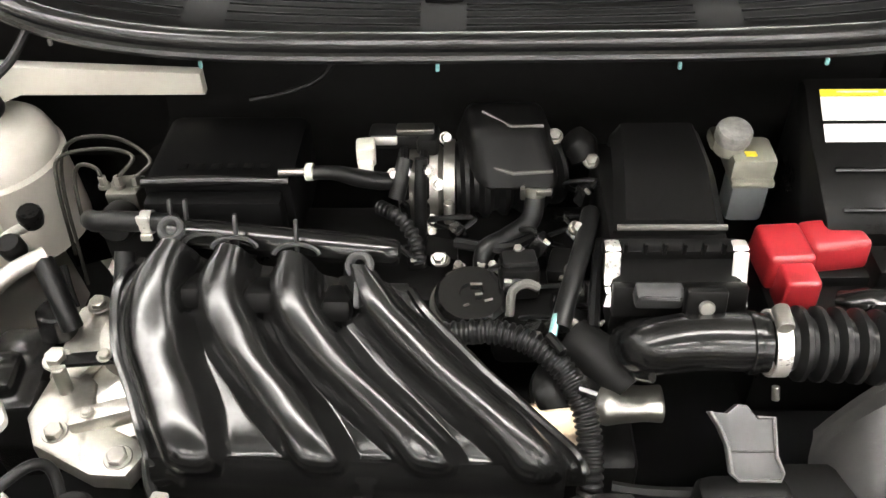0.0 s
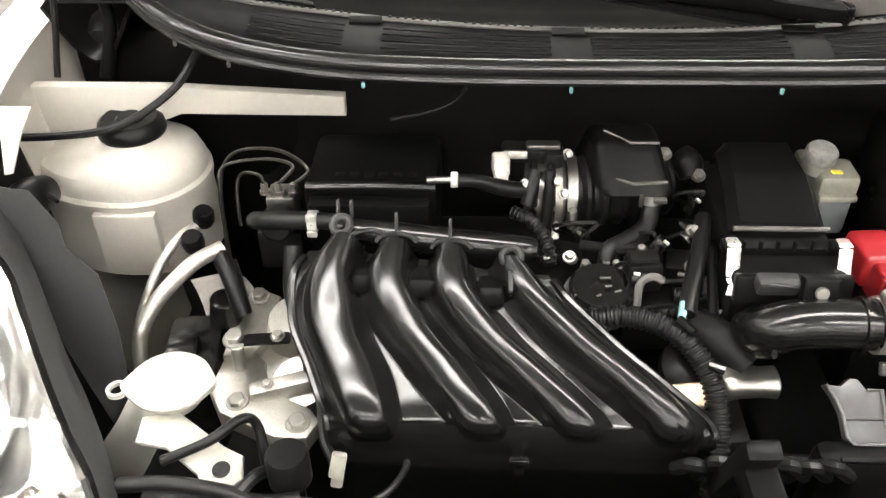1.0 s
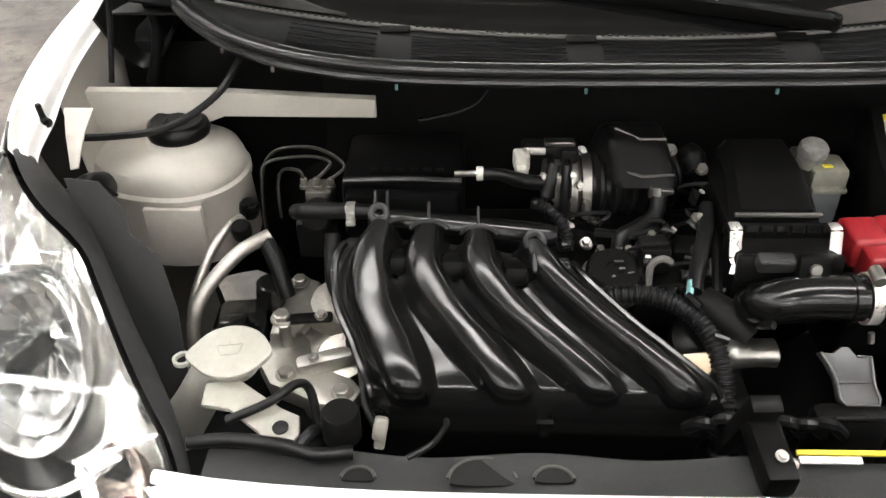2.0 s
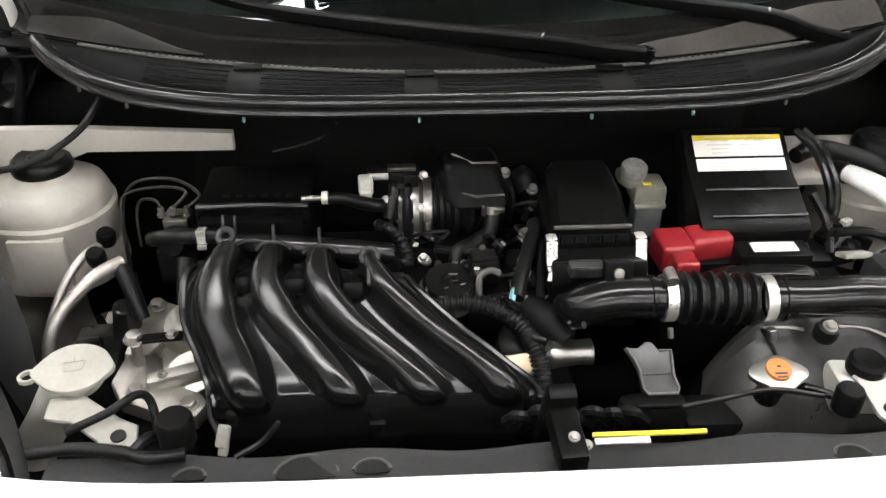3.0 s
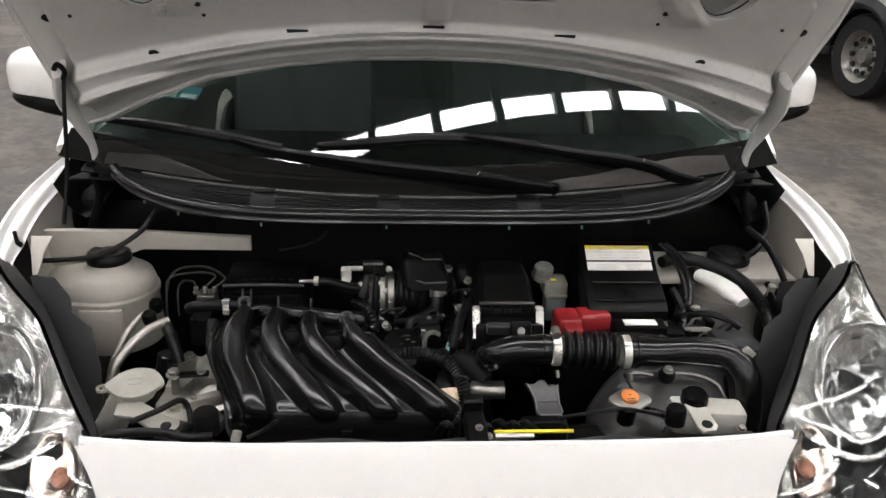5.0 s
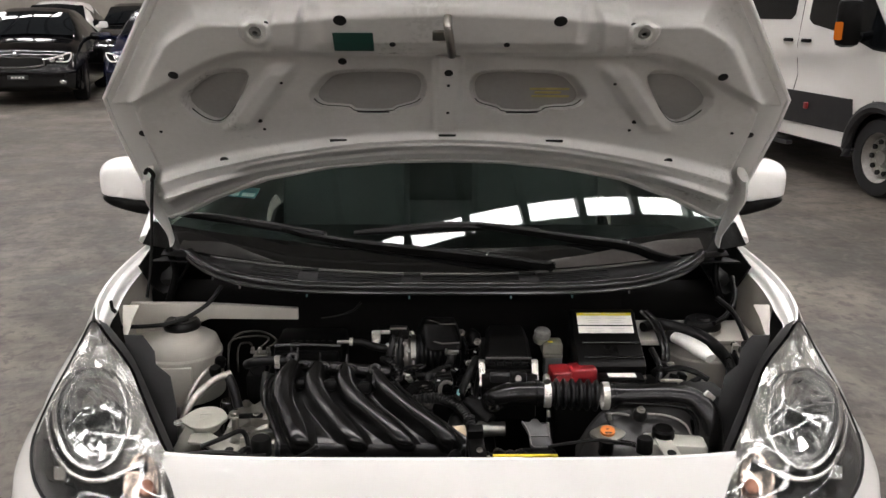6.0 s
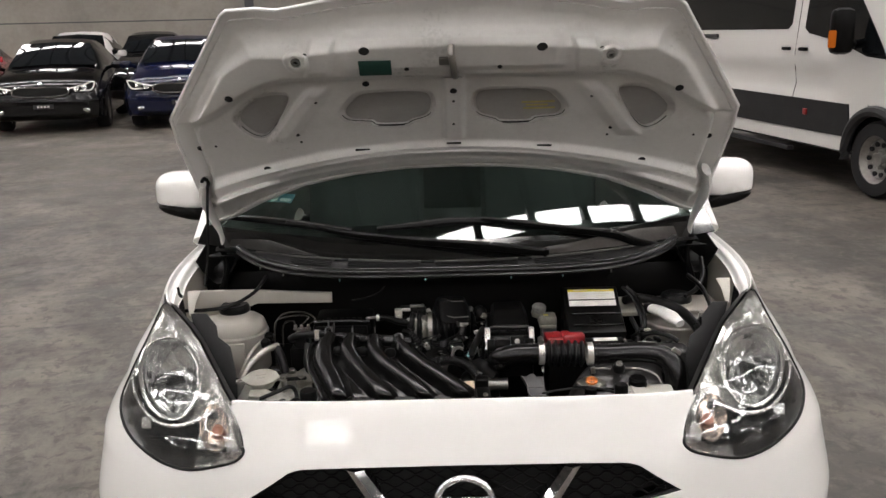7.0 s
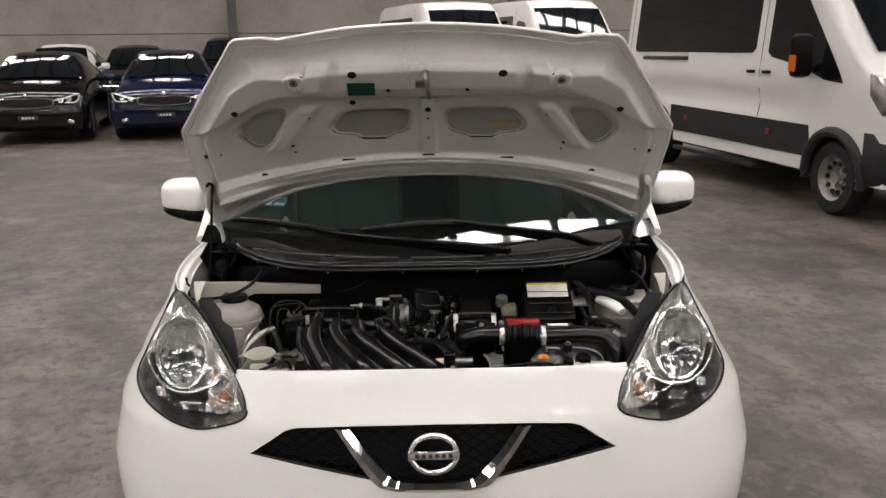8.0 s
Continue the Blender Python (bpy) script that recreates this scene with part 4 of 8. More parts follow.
for s in (-1, 1):
    poly = [(s * x, z) for x, z in LAMP]
    def lens_y(x, z, poly=poly):
        d = nearest(poly, x, z)[0]
        return face_y(x, z) - 0.012 * min(1.0, d / 0.06) ** 0.7
    bm = grid_bm(lambda u, v: (s * (0.395 + 0.33 * u), 0, 0.755 + 0.24 * v), 66, 50)
    for v in bm.verts:
        v.co.y = lens_y(v.co.x, v.co.z)
    trim(bm, poly, True, surf_face)
    lens = lamp_part("headlight", bm, LENS, car, "teardrop headlight with a clear polycarbonate lens")
    # bowl behind the lens
    cx, cz = sum(p[0] for p in poly) / len(poly), sum(p[1] for p in poly) / len(poly)
    bm = B()
    rings = []
    mid = Vector((cx, face_y(cx, cz) + 0.012, cz))
    for k, dep in ((1.0, 0.002), (0.90, 0.012), (0.83, 0.045), (0.72, 0.062), (0.45, 0.072)):
        rings.append([bm.verts.new(mid + (Vector((x, face_y(x, z), z)) - mid) * (k + 0.06 * (k == 0.90) * (1 - sst(0.80, 0.86, z))) + Vector((0, dep, -0.2 * dep))) for x, z in poly])
    for a, b in zip(rings, rings[1:]):
        for j in range(len(a)):
            bm.faces.new((a[j], a[(j + 1) % len(a)], b[(j + 1) % len(a)], b[j]))
    bm.faces.new(rings[-1])
    bmesh.ops.recalc_face_normals(bm, faces=bm.faces)

    def below_bowl(f):
        c = f.calc_center_median()
        t = (abs(c.x) - 0.468) / 0.218
        return c.z < 0.876 - 0.052 * math.sin(math.pi * (0.12 + 0.80 * max(0.0, min(1.0, t)))) and abs(c.x) > 0.505
    dark = bm.copy()
    bmesh.ops.delete(bm, geom=[f for f in bm.faces if below_bowl(f)], context="FACES")
    bmesh.ops.delete(dark, geom=[f for f in dark.faces if not below_bowl(f)], context="FACES")
    lamp_part("lamp_housing", bm, REFLECT, lens, "silvered lamp housing")
    lamp_part("lower_housing", dark, GLOSSBLACK, lens, "black lower lamp housing")
    bm = B()
    rings = []
    for k, dep in ((1.0, 0.004), (0.985, 0.028), (0.91, 0.054), (0.78, 0.072), (0.45, 0.084)):
        rings.append([bm.verts.new(mid + (Vector((x, face_y(x, z), z)) - mid) * k + Vector((-s * 0.003, dep + 0.003, -0.2 * dep))) for x, z in poly])
    for a, b in zip(rings, rings[1:]):
        for j in range(len(a)):
            bm.faces.new((a[j], a[(j + 1) % len(a)], b[(j + 1) % len(a)], b[j]))
    bm.faces.new(rings[-1])
    bmesh.ops.recalc_face_normals(bm, faces=bm.faces)
    lamp_part("lamp_back", bm, GREY, lens, "dark grey plastic lamp back")
    ax = Vector((s * 0.12, -1, 0.22)).normalized()
    c0 = Vector((s * 0.576, face_y(0.576, 0.890) + 0.042, 0.890))
    q = Vector((0, 0, 1)).rotation_difference(ax).to_matrix().to_4x4()
    bowl = Matrix.Translation(c0) @ q @ Matrix.Diagonal((0.88, 1.2, 0.8, 1))
    bm = B()
    lathe(bm, [(0.0, -0.047), (0.018, -0.045), (0.042, -0.032), (0.061, -0.006), (0.064, 0.014), (0.068, 0.015), (0.069, 0.010), (0.066, -0.01), (0.046, -0.037), (0.02, -0.05), (0, -0.052)], (0, 0, 0), (0, 0, 1), 40)
    bmesh.ops.transform(bm, matrix=bowl, verts=bm.verts)
    lamp_part("main_reflector", bm, MIRROR, lens, "chromed main reflector")
    random.seed(21)
    steps = [(0.060, -0.004), (0.051, -0.019), (0.038, -0.032), (0.022, -0.041), (0.010, -0.044)]
    for row, ((ra, ha), (rb, hb)) in enumerate(zip(steps, steps[1:])):
        for k in range(16):
            bm = B()
            a0, a1 = 2 * math.pi * (k + 0.5 * row) / 16, 2 * math.pi * (k + 0.5 * row + 0.94) / 16
            tip = [random.uniform(-0.0035, 0.0035) for _ in range(4)]
            vs = [bm.verts.new(Vector((r_ * math.cos(a_), r_ * math.sin(a_), h_ + 0.004 + t_))) for (r_, a_, h_), t_ in zip(((ra, a0, ha), (ra, a1, ha), (rb, a1, hb), (rb, a0, hb)), tip)]
            mid_ = [bm.verts.new(v_.co * 0.97 - Vector((0, 0, 0.005))) for v_ in vs]
            bm.faces.new(vs)
            for j_ in range(4):
                bm.faces.new((vs[j_], mid_[j_], mid_[(j_ + 1) % 4], vs[(j_ + 1) % 4]))
            bmesh.ops.recalc_face_normals(bm, faces=bm.faces)
            bmesh.ops.transform(bm, matrix=bowl, verts=bm.verts)
            lamp_part("reflector_facet", bm, MIRROR, lens, angle=10)
    bm = B()
    ring_ = [bowl @ Vector((0.068 * math.cos(a), 0.068 * math.sin(a), 0.016)) for a in np.linspace(0, 2 * math.pi, 41)]
    sweep(bm, ring_, 0.0022, n=8, steps=1, smooth=False, caps=False)
    lamp_part("reflector_ring", bm, REFLECT, lens, "bright ring round the main reflector")
    bm = B()
    lathe(bm, [(0, 0.02), (0.007, 0.018), (0.0105, 0.010), (0.011, -0.03), (0, -0.03)], c0 + Vector((0, 0, -0.010)), ax, 20)
    lamp_part("bulb_shield", bm, GLOSSBLACK, lens)

    def arc(t):
        """The rim below the main reflector, from the inner to the outer edge."""
        x = 0.468 + 0.218 * t
        return x, 0.878 - 0.052 * math.sin(math.pi * (0.12 + 0.80 * t)) - 0.006 * t

    def lamp_floor(u, v, s=s):
        x, z = arc(u)
        x2 = x - 0.012 + 0.02 * (u - 0.5)
        z2 = 0.772 + 0.035 * abs(u - 0.35) ** 1.6
        xx, zz = x + (x2 - x) * v, z + (z2 - z) * v
        return (s * xx, face_y(xx, zz) + 0.016 + 0.030 * math.sin(v * math.pi * 0.8), zz)
    lamp_part("lower_pan", grid_bm(lamp_floor, 24, 10), GLOSSBLACK, lens, "black lower lamp bezel")
    bm = B()
    sweep(bm, [(s * x, face_y(x, z) + 0.014, z) for x, z in (arc(t) for t in np.linspace(0, 1, 22))], 0.0030, n=8, steps=1, smooth=False, flat=1.3)
    lamp_part("bezel_rim", bm, REFLECT, lens)
    random.seed(33)
    for k in range(16):
        bm = B()
        x, z = 0.475 + 0.0135 * k, 0.787 + 0.012 * (k % 2) + 0.030 * max(0, k - 9) / 6
        box(bm, (random.uniform(0.018, 0.032), 0.003, random.uniform(0.014, 0.026)), (s * x, face_y(x, z) + 0.030, z), 0.0008, (random.uniform(-45, 25), random.uniform(-35, 35), random.uniform(-40, 40)))
        lamp_part("lower_facet", bm, MIRROR if k % 5 == 1 else GLOSSBLACK, lens, angle=20)
    bm = B()
    lathe(bm, [(0, -0.012), (0.012, -0.010), (0.022, -0.002), (0.027, 0.010), (0.029, 0.010), (0.024, -0.008), (0.012, -0.018), (0, -0.02)], (0, 0, 0), (0, 0, 1), 32)
    q2 = Vector((0, 0, 1)).rotation_difference(Vector((s * 0.25, -1, 0.35))).to_matrix().to_4x4()
    bmesh.ops.transform(bm, matrix=Matrix.Translation((s * 0.466, face_y(0.466, 0.826) + 0.024, 0.826)) @ q2 @ Matrix.Diagonal((1.0, 1.45, 1, 1)), verts=bm.verts)
    lamp_part("indicator_bowl", bm, SMOKED, lens, "smoky silvered indicator bowl")
    bm = B()
    lathe(bm, [(0, 0.010), (0.007, 0.008), (0.0105, 0.0), (0.008, -0.010), (0, -0.012)], (s * 0.464, face_y(0.464, 0.822) + 0.028, 0.822), (s * 0.25, -1, 0.35), 18)
    lamp_part("indicator_bulb", bm, AMBER, lens, "amber indicator bulb")
    bm = B()
    gas = [(x, face_y(x, z) - 0.001, z) for x, z in poly[24:76]]
    sweep(bm, gas, 0.0028, n=8, steps=1, smooth=False)
    lamp_part("lamp_gasket", bm, RUBBER, lens, "black rubber gasket round the lamp")
    bm = B()
    gas = [(x, face_y(x, z) - 0.0005, z) for x, z in poly[:25]] 
    sweep(bm, gas, 0.0022, n=6, steps=1, smooth=False)
    lamp_part("lamp_rim", bm, RUBBER, lens)

# ---- hood, propped open ----
def hood_y(x, z):
    return 0.85 - 0.95 * (z - 1.27) - 0.12 * x * x


HOOD_HALF = [(0.0, 1.612), (0.09, 1.609), (0.18, 1.603), (0.25, 1.594), (0.31, 1.584), (0.345, 1.579), (0.385, 1.583), (0.44, 1.580), (0.452, 1.572), (0.53, 1.478), (0.628, 1.358), (0.634, 1.30), (0.634, 1.24), (0.634, 1.15), (0.622, 1.070),
             (0.585, 1.079), (0.50, 1.124), (0.38, 1.172), (0.25, 1.199), (0.12, 1.213), (0.0, 1.216)]
HOODLINE = HOOD_HALF + [(-x, z) for x, z in HOOD_HALF[-2:0:-1]]
NRM = Vector((0, -0.725, -0.689))


def poly_in(poly, x, z, soft):
    d = nearest(poly, x, z)[0]
    return sst(-soft, soft, d if inside(poly, x, z) else -d)


PK_MID = round_poly([(0.045, 1.405), (0.065, 1.419), (0.13, 1.421), (0.205, 1.417), (0.235, 1.398), (0.254, 1.372), (0.240, 1.352), (0.19, 1.347), (0.175, 1.338), (0.11, 1.338), (0.095, 1.346), (0.058, 1.358), (0.045, 1.38)], 3)
PK_END = round_poly([(0.365, 1.420), (0.43, 1.416), (0.487, 1.372), (0.475, 1.335), (0.445, 1.318), (0.415, 1.335), (0.372, 1.39)], 3)


def relief(x, z):
    """Pressed shape of the inner panel, towards the bay."""
    ax = abs(x)
    d = nearest(HOODLINE, x, z)[0]
    h = -0.016 + 0.006 * sst(0.0, 0.006, d) + 0.026 * sst(0.022, 0.055 + 0.050 * sst(1.46, 1.53, z), d)
    step = 1.452 - 0.10 * sst(0.34, 0.62, ax)
    h -= 0.019 * sst(step + 0.006, step - 0.006, z) * sst(1.262 - 0.25 * ax * ax, 1.300 - 0.25 * ax * ax, z)
    h += 0.007 * sst(0.235, 0.205, ax) * sst(1.462, 1.474, z) * sst(1.555, 1.530, z)
    h += 0.006 * sst(0.03, 0.018, abs(ax - 0.27 - 0.25 * (1.50 - z))) * sst(1.45, 1.47, z) * sst(1.54, 1.52, z)
    if z < 1.45 and z > 1.30:
        h -= 0.019 * poly_in(PK_MID, ax, z, 0.0035) + 0.017 * poly_in(PK_END, ax, z, 0.004)
        h += 0.009 * sst(0.035, 0.012, abs(ax - (0.30 + 0.9 * (1.42 - z)))) * sst(1.29, 1.32, z) * sst(1.44, 1.41, z)
        h += 0.008 * sst(0.03, 0.015, ax)
    r = math.hypot(ax - 0.317, z - 1.491)
    h += 0.007 * sst(0.028, 0.020, r) - 0.004 * sst(0.012, 0.009, r)
    zl = 1.24 - 0.28 * ax * ax
    h += 0.008 * sst(0.014, 0.004, abs(z - zl)) - 0.006 * sst(0.016, 0.006, abs(z - zl - 0.026)) * sst(0.62, 0.5, ax)
    return h


bm = grid_bm(lambda u, v: (-0.645 + 1.29 * u, 0, 1.06 + 0.565 * v), 400, 210)
trim(bm, HOODLINE, True, lambda x, z: (x, 0, z))
for v in bm.verts:
    x, z = v.co.x, v.co.z
    v.co = Vector((x, hood_y(x, z) - 2.3 * relief(x, z), z))
hood = part("hood", bm, WHITE_IN, car, "raised white hood with pressed ribs and pockets inside")
# pocket bottoms get a darker grey than the panel round them
POCKETGREY = mat("pocket_grey", (0.34, 0.332, 0.315), 0.45, vary=0.12, scale=6, grain=120, bump=0.05, dirt=0.3, dirt_color=(0.25, 0.24, 0.22))
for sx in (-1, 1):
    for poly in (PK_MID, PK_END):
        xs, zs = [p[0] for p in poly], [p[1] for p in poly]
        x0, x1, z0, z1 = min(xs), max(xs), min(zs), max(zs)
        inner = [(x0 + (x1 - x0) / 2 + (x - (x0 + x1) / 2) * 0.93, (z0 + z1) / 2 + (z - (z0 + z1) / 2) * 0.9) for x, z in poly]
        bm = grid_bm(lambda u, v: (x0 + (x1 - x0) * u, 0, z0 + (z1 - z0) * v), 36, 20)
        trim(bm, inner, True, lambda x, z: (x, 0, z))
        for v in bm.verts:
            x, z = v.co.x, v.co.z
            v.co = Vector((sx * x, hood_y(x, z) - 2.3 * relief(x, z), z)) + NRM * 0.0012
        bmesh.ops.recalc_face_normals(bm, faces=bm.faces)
        part("pocket_panel", bm, POCKETGREY, hood, "darker grey panel lying in a hood pocket")
bm = grid_bm(lambda u, v: (-0.645 + 1.29 * u, 0, 1.06 + 0.565 * v), 100, 48)
trim(bm, HOODLINE, True, lambda x, z: (x, 0, z))
for v in bm.verts:
    x, z = v.co.x, v.co.z
    d = nearest(HOODLINE, x, z)[0]
    v.co = Vector((x, hood_y(x, z), z)) - NRM * (0.0185 + 0.030 * sst(0, 0.1, d))
bmesh.ops.recalc_face_normals(bm, faces=bm.faces)
part("outer_skin", bm, WHITE, hood)
bm = B()
rim = [Vector((x, hood_y(x, z), z)) - NRM * 0.0165 for x, z in HOODLINE]
sweep(bm, rim + rim[:1], 0.0042, n=8, steps=1, smooth=False, caps=False)
part("folded_hem", bm, WHITE, hood)


def on_hood(x, z, lift=0.0):
    return Vector((x, hood_y(x, z) - 2.3 * relief(x, z), z)) + NRM * lift


for ax, z, r in ((0.177, 1.510, 0.0105), (0.474, 1.417, 0.0085), (0.447, 1.236, 0.0085), (0.588, 1.295, 0.008), (0.095, 1.4715, 0.005), (0.297, 1.505, 0.004), (0.359, 1.322, 0.005), (0.355, 1.303, 0.003), (0.55, 1.30, 0.003), (0.30, 1.40, 0.003)):
    for s in (-1, 1):
        bm = B()
        lathe(bm, [(0, 0.0), (r, 0.0), (r * 1.05, 0.0012), (r * 0.9, 0.0018), (0, 0.0012)], on_hood(s * ax, z, 0.0003), NRM, 18)
        part("press_hole", bm, HOLE, hood)
for x, z, r in ((0.0, 1.419, 0.0075), (-0.188, 1.439, 0.0075), (0.0, 1.395, 0.003), (0.0, 1.34, 0.003)):
    bm = B()
    lathe(bm, [(0, 0.0), (r, 0.0), (r * 1.05, 0.0012), (0, 0.0012)], on_hood(x, z, 0.0004), NRM, 18)
    part("press_hole", bm, HOLE, hood)
for x, z in ((-0.2155, 1.277), (0.0, 1.288), (0.2125, 1.277)):
    bm = B()
    box(bm, (0.034, 0.0102, 0.0016), on_hood(x, z, 0.001), 0.0005, (133.6, 0, 0))
    part("drain_slot", bm, HOLE, hood)
for x in (-0.317, 0.317):
    bm = B()
    lathe(bm, [(0.005, 0), (0.011, 0), (0.011, 0.004), (0.009, 0.006), (0.005, 0.006)], on_hood(x, 1.491, -0.002), NRM, 18)
    ring = part("stop_rubber", bm, CAPGREY, hood)
    bm = B()
    lathe(bm, [(0, 0), (0.0052, 0), (0.0052, 0.0015), (0, 0.0015)], on_hood(x, 1.491, -0.001), NRM, 14)
    part("stop_hole", bm, HOLE, ring)
bm = B()
sweep(bm, [on_hood(-0.004, 1.515, 0.0), on_hood(-0.004, 1.514, 0.022), on_hood(0.0, 1.497, 0.032), on_hood(0.003, 1.472, 0.024), on_hood(0.004, 1.460, 0.0)], 0.0072, n=10)
box(bm, (0.034, 0.02, 0.006), on_hood(-0.012, 1.488, 0.003), 0.002, (133.6, 0, 0))
part("latch_striker", bm, STEEL, hood, "zinc-plated latch striker loop")
bm = B()
box(bm, (0.066, 0.041, 0.0012), on_hood(-0.1585, 1.4775, 0.004), 0.0003, (133.6, 0, 0))
part("green_label", bm, GREEN, hood, "dark green warning label")
bm = B()
for k, (a, b) in enumerate(((0.155, 0.23), (0.165, 0.215), (0.16, 0.232))):
    box(bm, (b - a, 0.0055, 0.0008), on_hood((a + b) / 2, 1.387 - k * 0.0075, 0.0045), 0, (133.6, 0, 0))
part("yellow_marking", bm, OCHRE, hood, "faded yellow chalk marking")

for s in (-1, 1):
    for poly in (PK_MID, PK_END):
        bm = B()
        zs = [z for x, z in poly]
        low = [p for p in poly if p[1] < (0.62 * min(zs) + 0.38 * max(zs))]
        i0 = max(range(len(poly)), key=lambda i: poly[i][1])
        run = [p for p in poly[i0:] + poly[:i0] if p in low]
        sweep(bm, [on_hood(s * x, z, 0.0002) for x, z in run], 0.0016, n=6, steps=1, smooth=False)
        part("panel_gap", bm, HOLE, hood)
    bm = B()
    box(bm, (0.062, 0.008, 0.0015), on_hood(s * 0.143, 1.336, 0.001), 0.0005, (133.6, 0, 0))
    part("panel_tab", bm, HOLE, hood)

# hinges and the prop rod
for s in (-1, 1):
    bm = B()
    sweep(bm, [(s * 0.608, 0.870, 1.205), (s * 0.618, 0.895, 1.16), (s * 0.612, 0.93, 1.105), (s * 0.604, 0.96, 1.055), (s * 0.600, 0.965, 1.00)], [0.026, 0.028, 0.019, 0.013, 0.016], n=12, flat=0.36, up=(1, 0, 0))
    part("hood_hinge", bm, WHITE_IN, hood)
bm = B()
sweep(bm, [(-0.598, 0.865, 1.205), (-0.600, 0.850, 1.15), (-0.604, 0.83, 1.04), (-0.61, 0.80, 0.96)], 0.0035, n=8)
part("prop_rod", bm, DARK, car, "thin black hood prop rod")
bm = B()
sweep(bm, [(-0.60, 0.862, 1.19), (-0.592, 0.85, 1.205), (-0.600, 0.846, 1.216), (-0.609, 0.853, 1.207)], 0.0045, n=8)
part("prop_clip", bm, BLACK, car)

# ---- windscreen, cowl, wipers ----
def screen(x, k):
    """The windscreen: x across, k from its foot (0) to its head (1)."""
    return Vector((x * (1 - 0.12 * k), 0.885 + 0.30 * x * x + 0.80 * k - 0.02 * k * k, 1.025 + 0.06 * x * x + 0.46 * k - 0.03 * k * k))


bm = grid_bm(lambda u, v: screen(-0.665 + 1.33 * u, v), 40, 20)
ws = part("windshield", thicken(bm, 0.004), WINDSCREEN, car, "green-tinted windshield")
bm = grid_bm(lambda u, v: screen(-0.665 + 1.33 * u, -0.058 + 0.078 * v) + Vector((0, -0.0015, 0.0025)), 60, 6)
bmesh.ops.recalc_face_normals(bm, faces=bm.faces)
part("printed_band", thicken(bm, 0.003), mat("black_printed_glass", (0.006, 0.006, 0.006), 0.06, vary=0.2, scale=8, grain=60, bump=0.0, rvary=0.03, spec=1.0), ws, "black printed band along the glass's foot")
STICK = frame3(screen(-0.485, 0.18) + Vector((0, 0.004, -0.006)), (1, -0.28, -0.03), (0, 0.87, 0.5))
bm = B()
plate(bm, [(-0.04, -0.017), (0.04, -0.017), (0.04, 0.019), (-0.04, 0.019)], 0.0008, STICK)
part("blue_sticker", bm, mat("blue_print", (0.03, 0.16, 0.2), 0.5, bump=0.0), ws, "blue and white registration sticker inside the glass")
bm = B()
for a, b, c, d in ((-0.038, -0.004, -0.014, 0.006), (0.004, 0.036, -0.012, -0.001)):
    plate(bm, [(a, c), (b, c), (b, d), (a, d)], 0.0006, STICK @ Matrix.Translation((0, 0, 0.0012)))
part("paper_sticker", bm, LABEL, ws)


def seal_at(x):
    k = abs(x) / 0.53
    return Vector((x, 0.737 + 0.085 * k ** 4 + 0.03 * k ** 12, 0.998 + 0.035 * k ** 5))


bm = B()
xs = [0.535 * math.sin(t) for t in np.linspace(-math.pi / 2, math.pi / 2, 61)]
sweep(bm, [seal_at(x) + Vector((0, 0.001, 0.005)) for x in xs], 0.0095, n=20, steps=1, smooth=False)
sweep(bm, [seal_at(x) + Vector((0, -0.010, -0.003)) for x in xs], 0.0050, n=8, steps=1, smooth=False)
part("bay_seal", bm, SEAL, car, "black rubber seal along the cowl's edge")
for x in (-0.47, -0.41, -0.274, -0.074, 0.125, 0.245, 0.36):
    bm = B()
    p = seal_at(x)
    box(bm, (0.0032, 0.004, 0.006), p + Vector((0, -0.012, -0.011)), 0.001)
    part("seal_clip", bm, STEEL if abs(x) > 0.3 else TEAL, car, "small pale seal clip")


def cowl_at(u, v):
    x = -0.60 + 1.2 * u
    a = seal_at(max(-0.535, min(0.535, x))) + Vector((x - max(-0.535, min(0.535, x)), 0.3 * max(0, abs(x) - 0.535), 0))
    b = screen(x, -0.056) + Vector((0, -0.006, 0.0))
    p = a.lerp(b, v)
    p.z += -0.006 + 0.007 * math.sin(v * math.pi) + 0.006 * v
    return p


bm = grid_bm(cowl_at, 120, 40)
bmesh.ops.recalc_face_normals(bm, faces=bm.faces)
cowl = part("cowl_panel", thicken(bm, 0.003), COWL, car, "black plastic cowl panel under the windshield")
for a, b in ((-0.40, -0.30), (-0.26, -0.09), (-0.05, 0.145), (0.185, 0.33)):
    for k in range(5):
        bm = B()
        v = 0.22 + k * 0.115
        sweep(bm, [cowl_at((x + 0.6) / 1.2, v) + Vector((0, 0, 0.0022)) for x in np.linspace(a, b, 25)], 0.0011, n=6, steps=1, smooth=False)
        part("vent_slat", bm, SLAT, cowl)
def ridge_at(x, lift):
    return cowl_at((x + 0.6) / 1.2, 0.96) + Vector((0, -0.002, lift - 0.001))


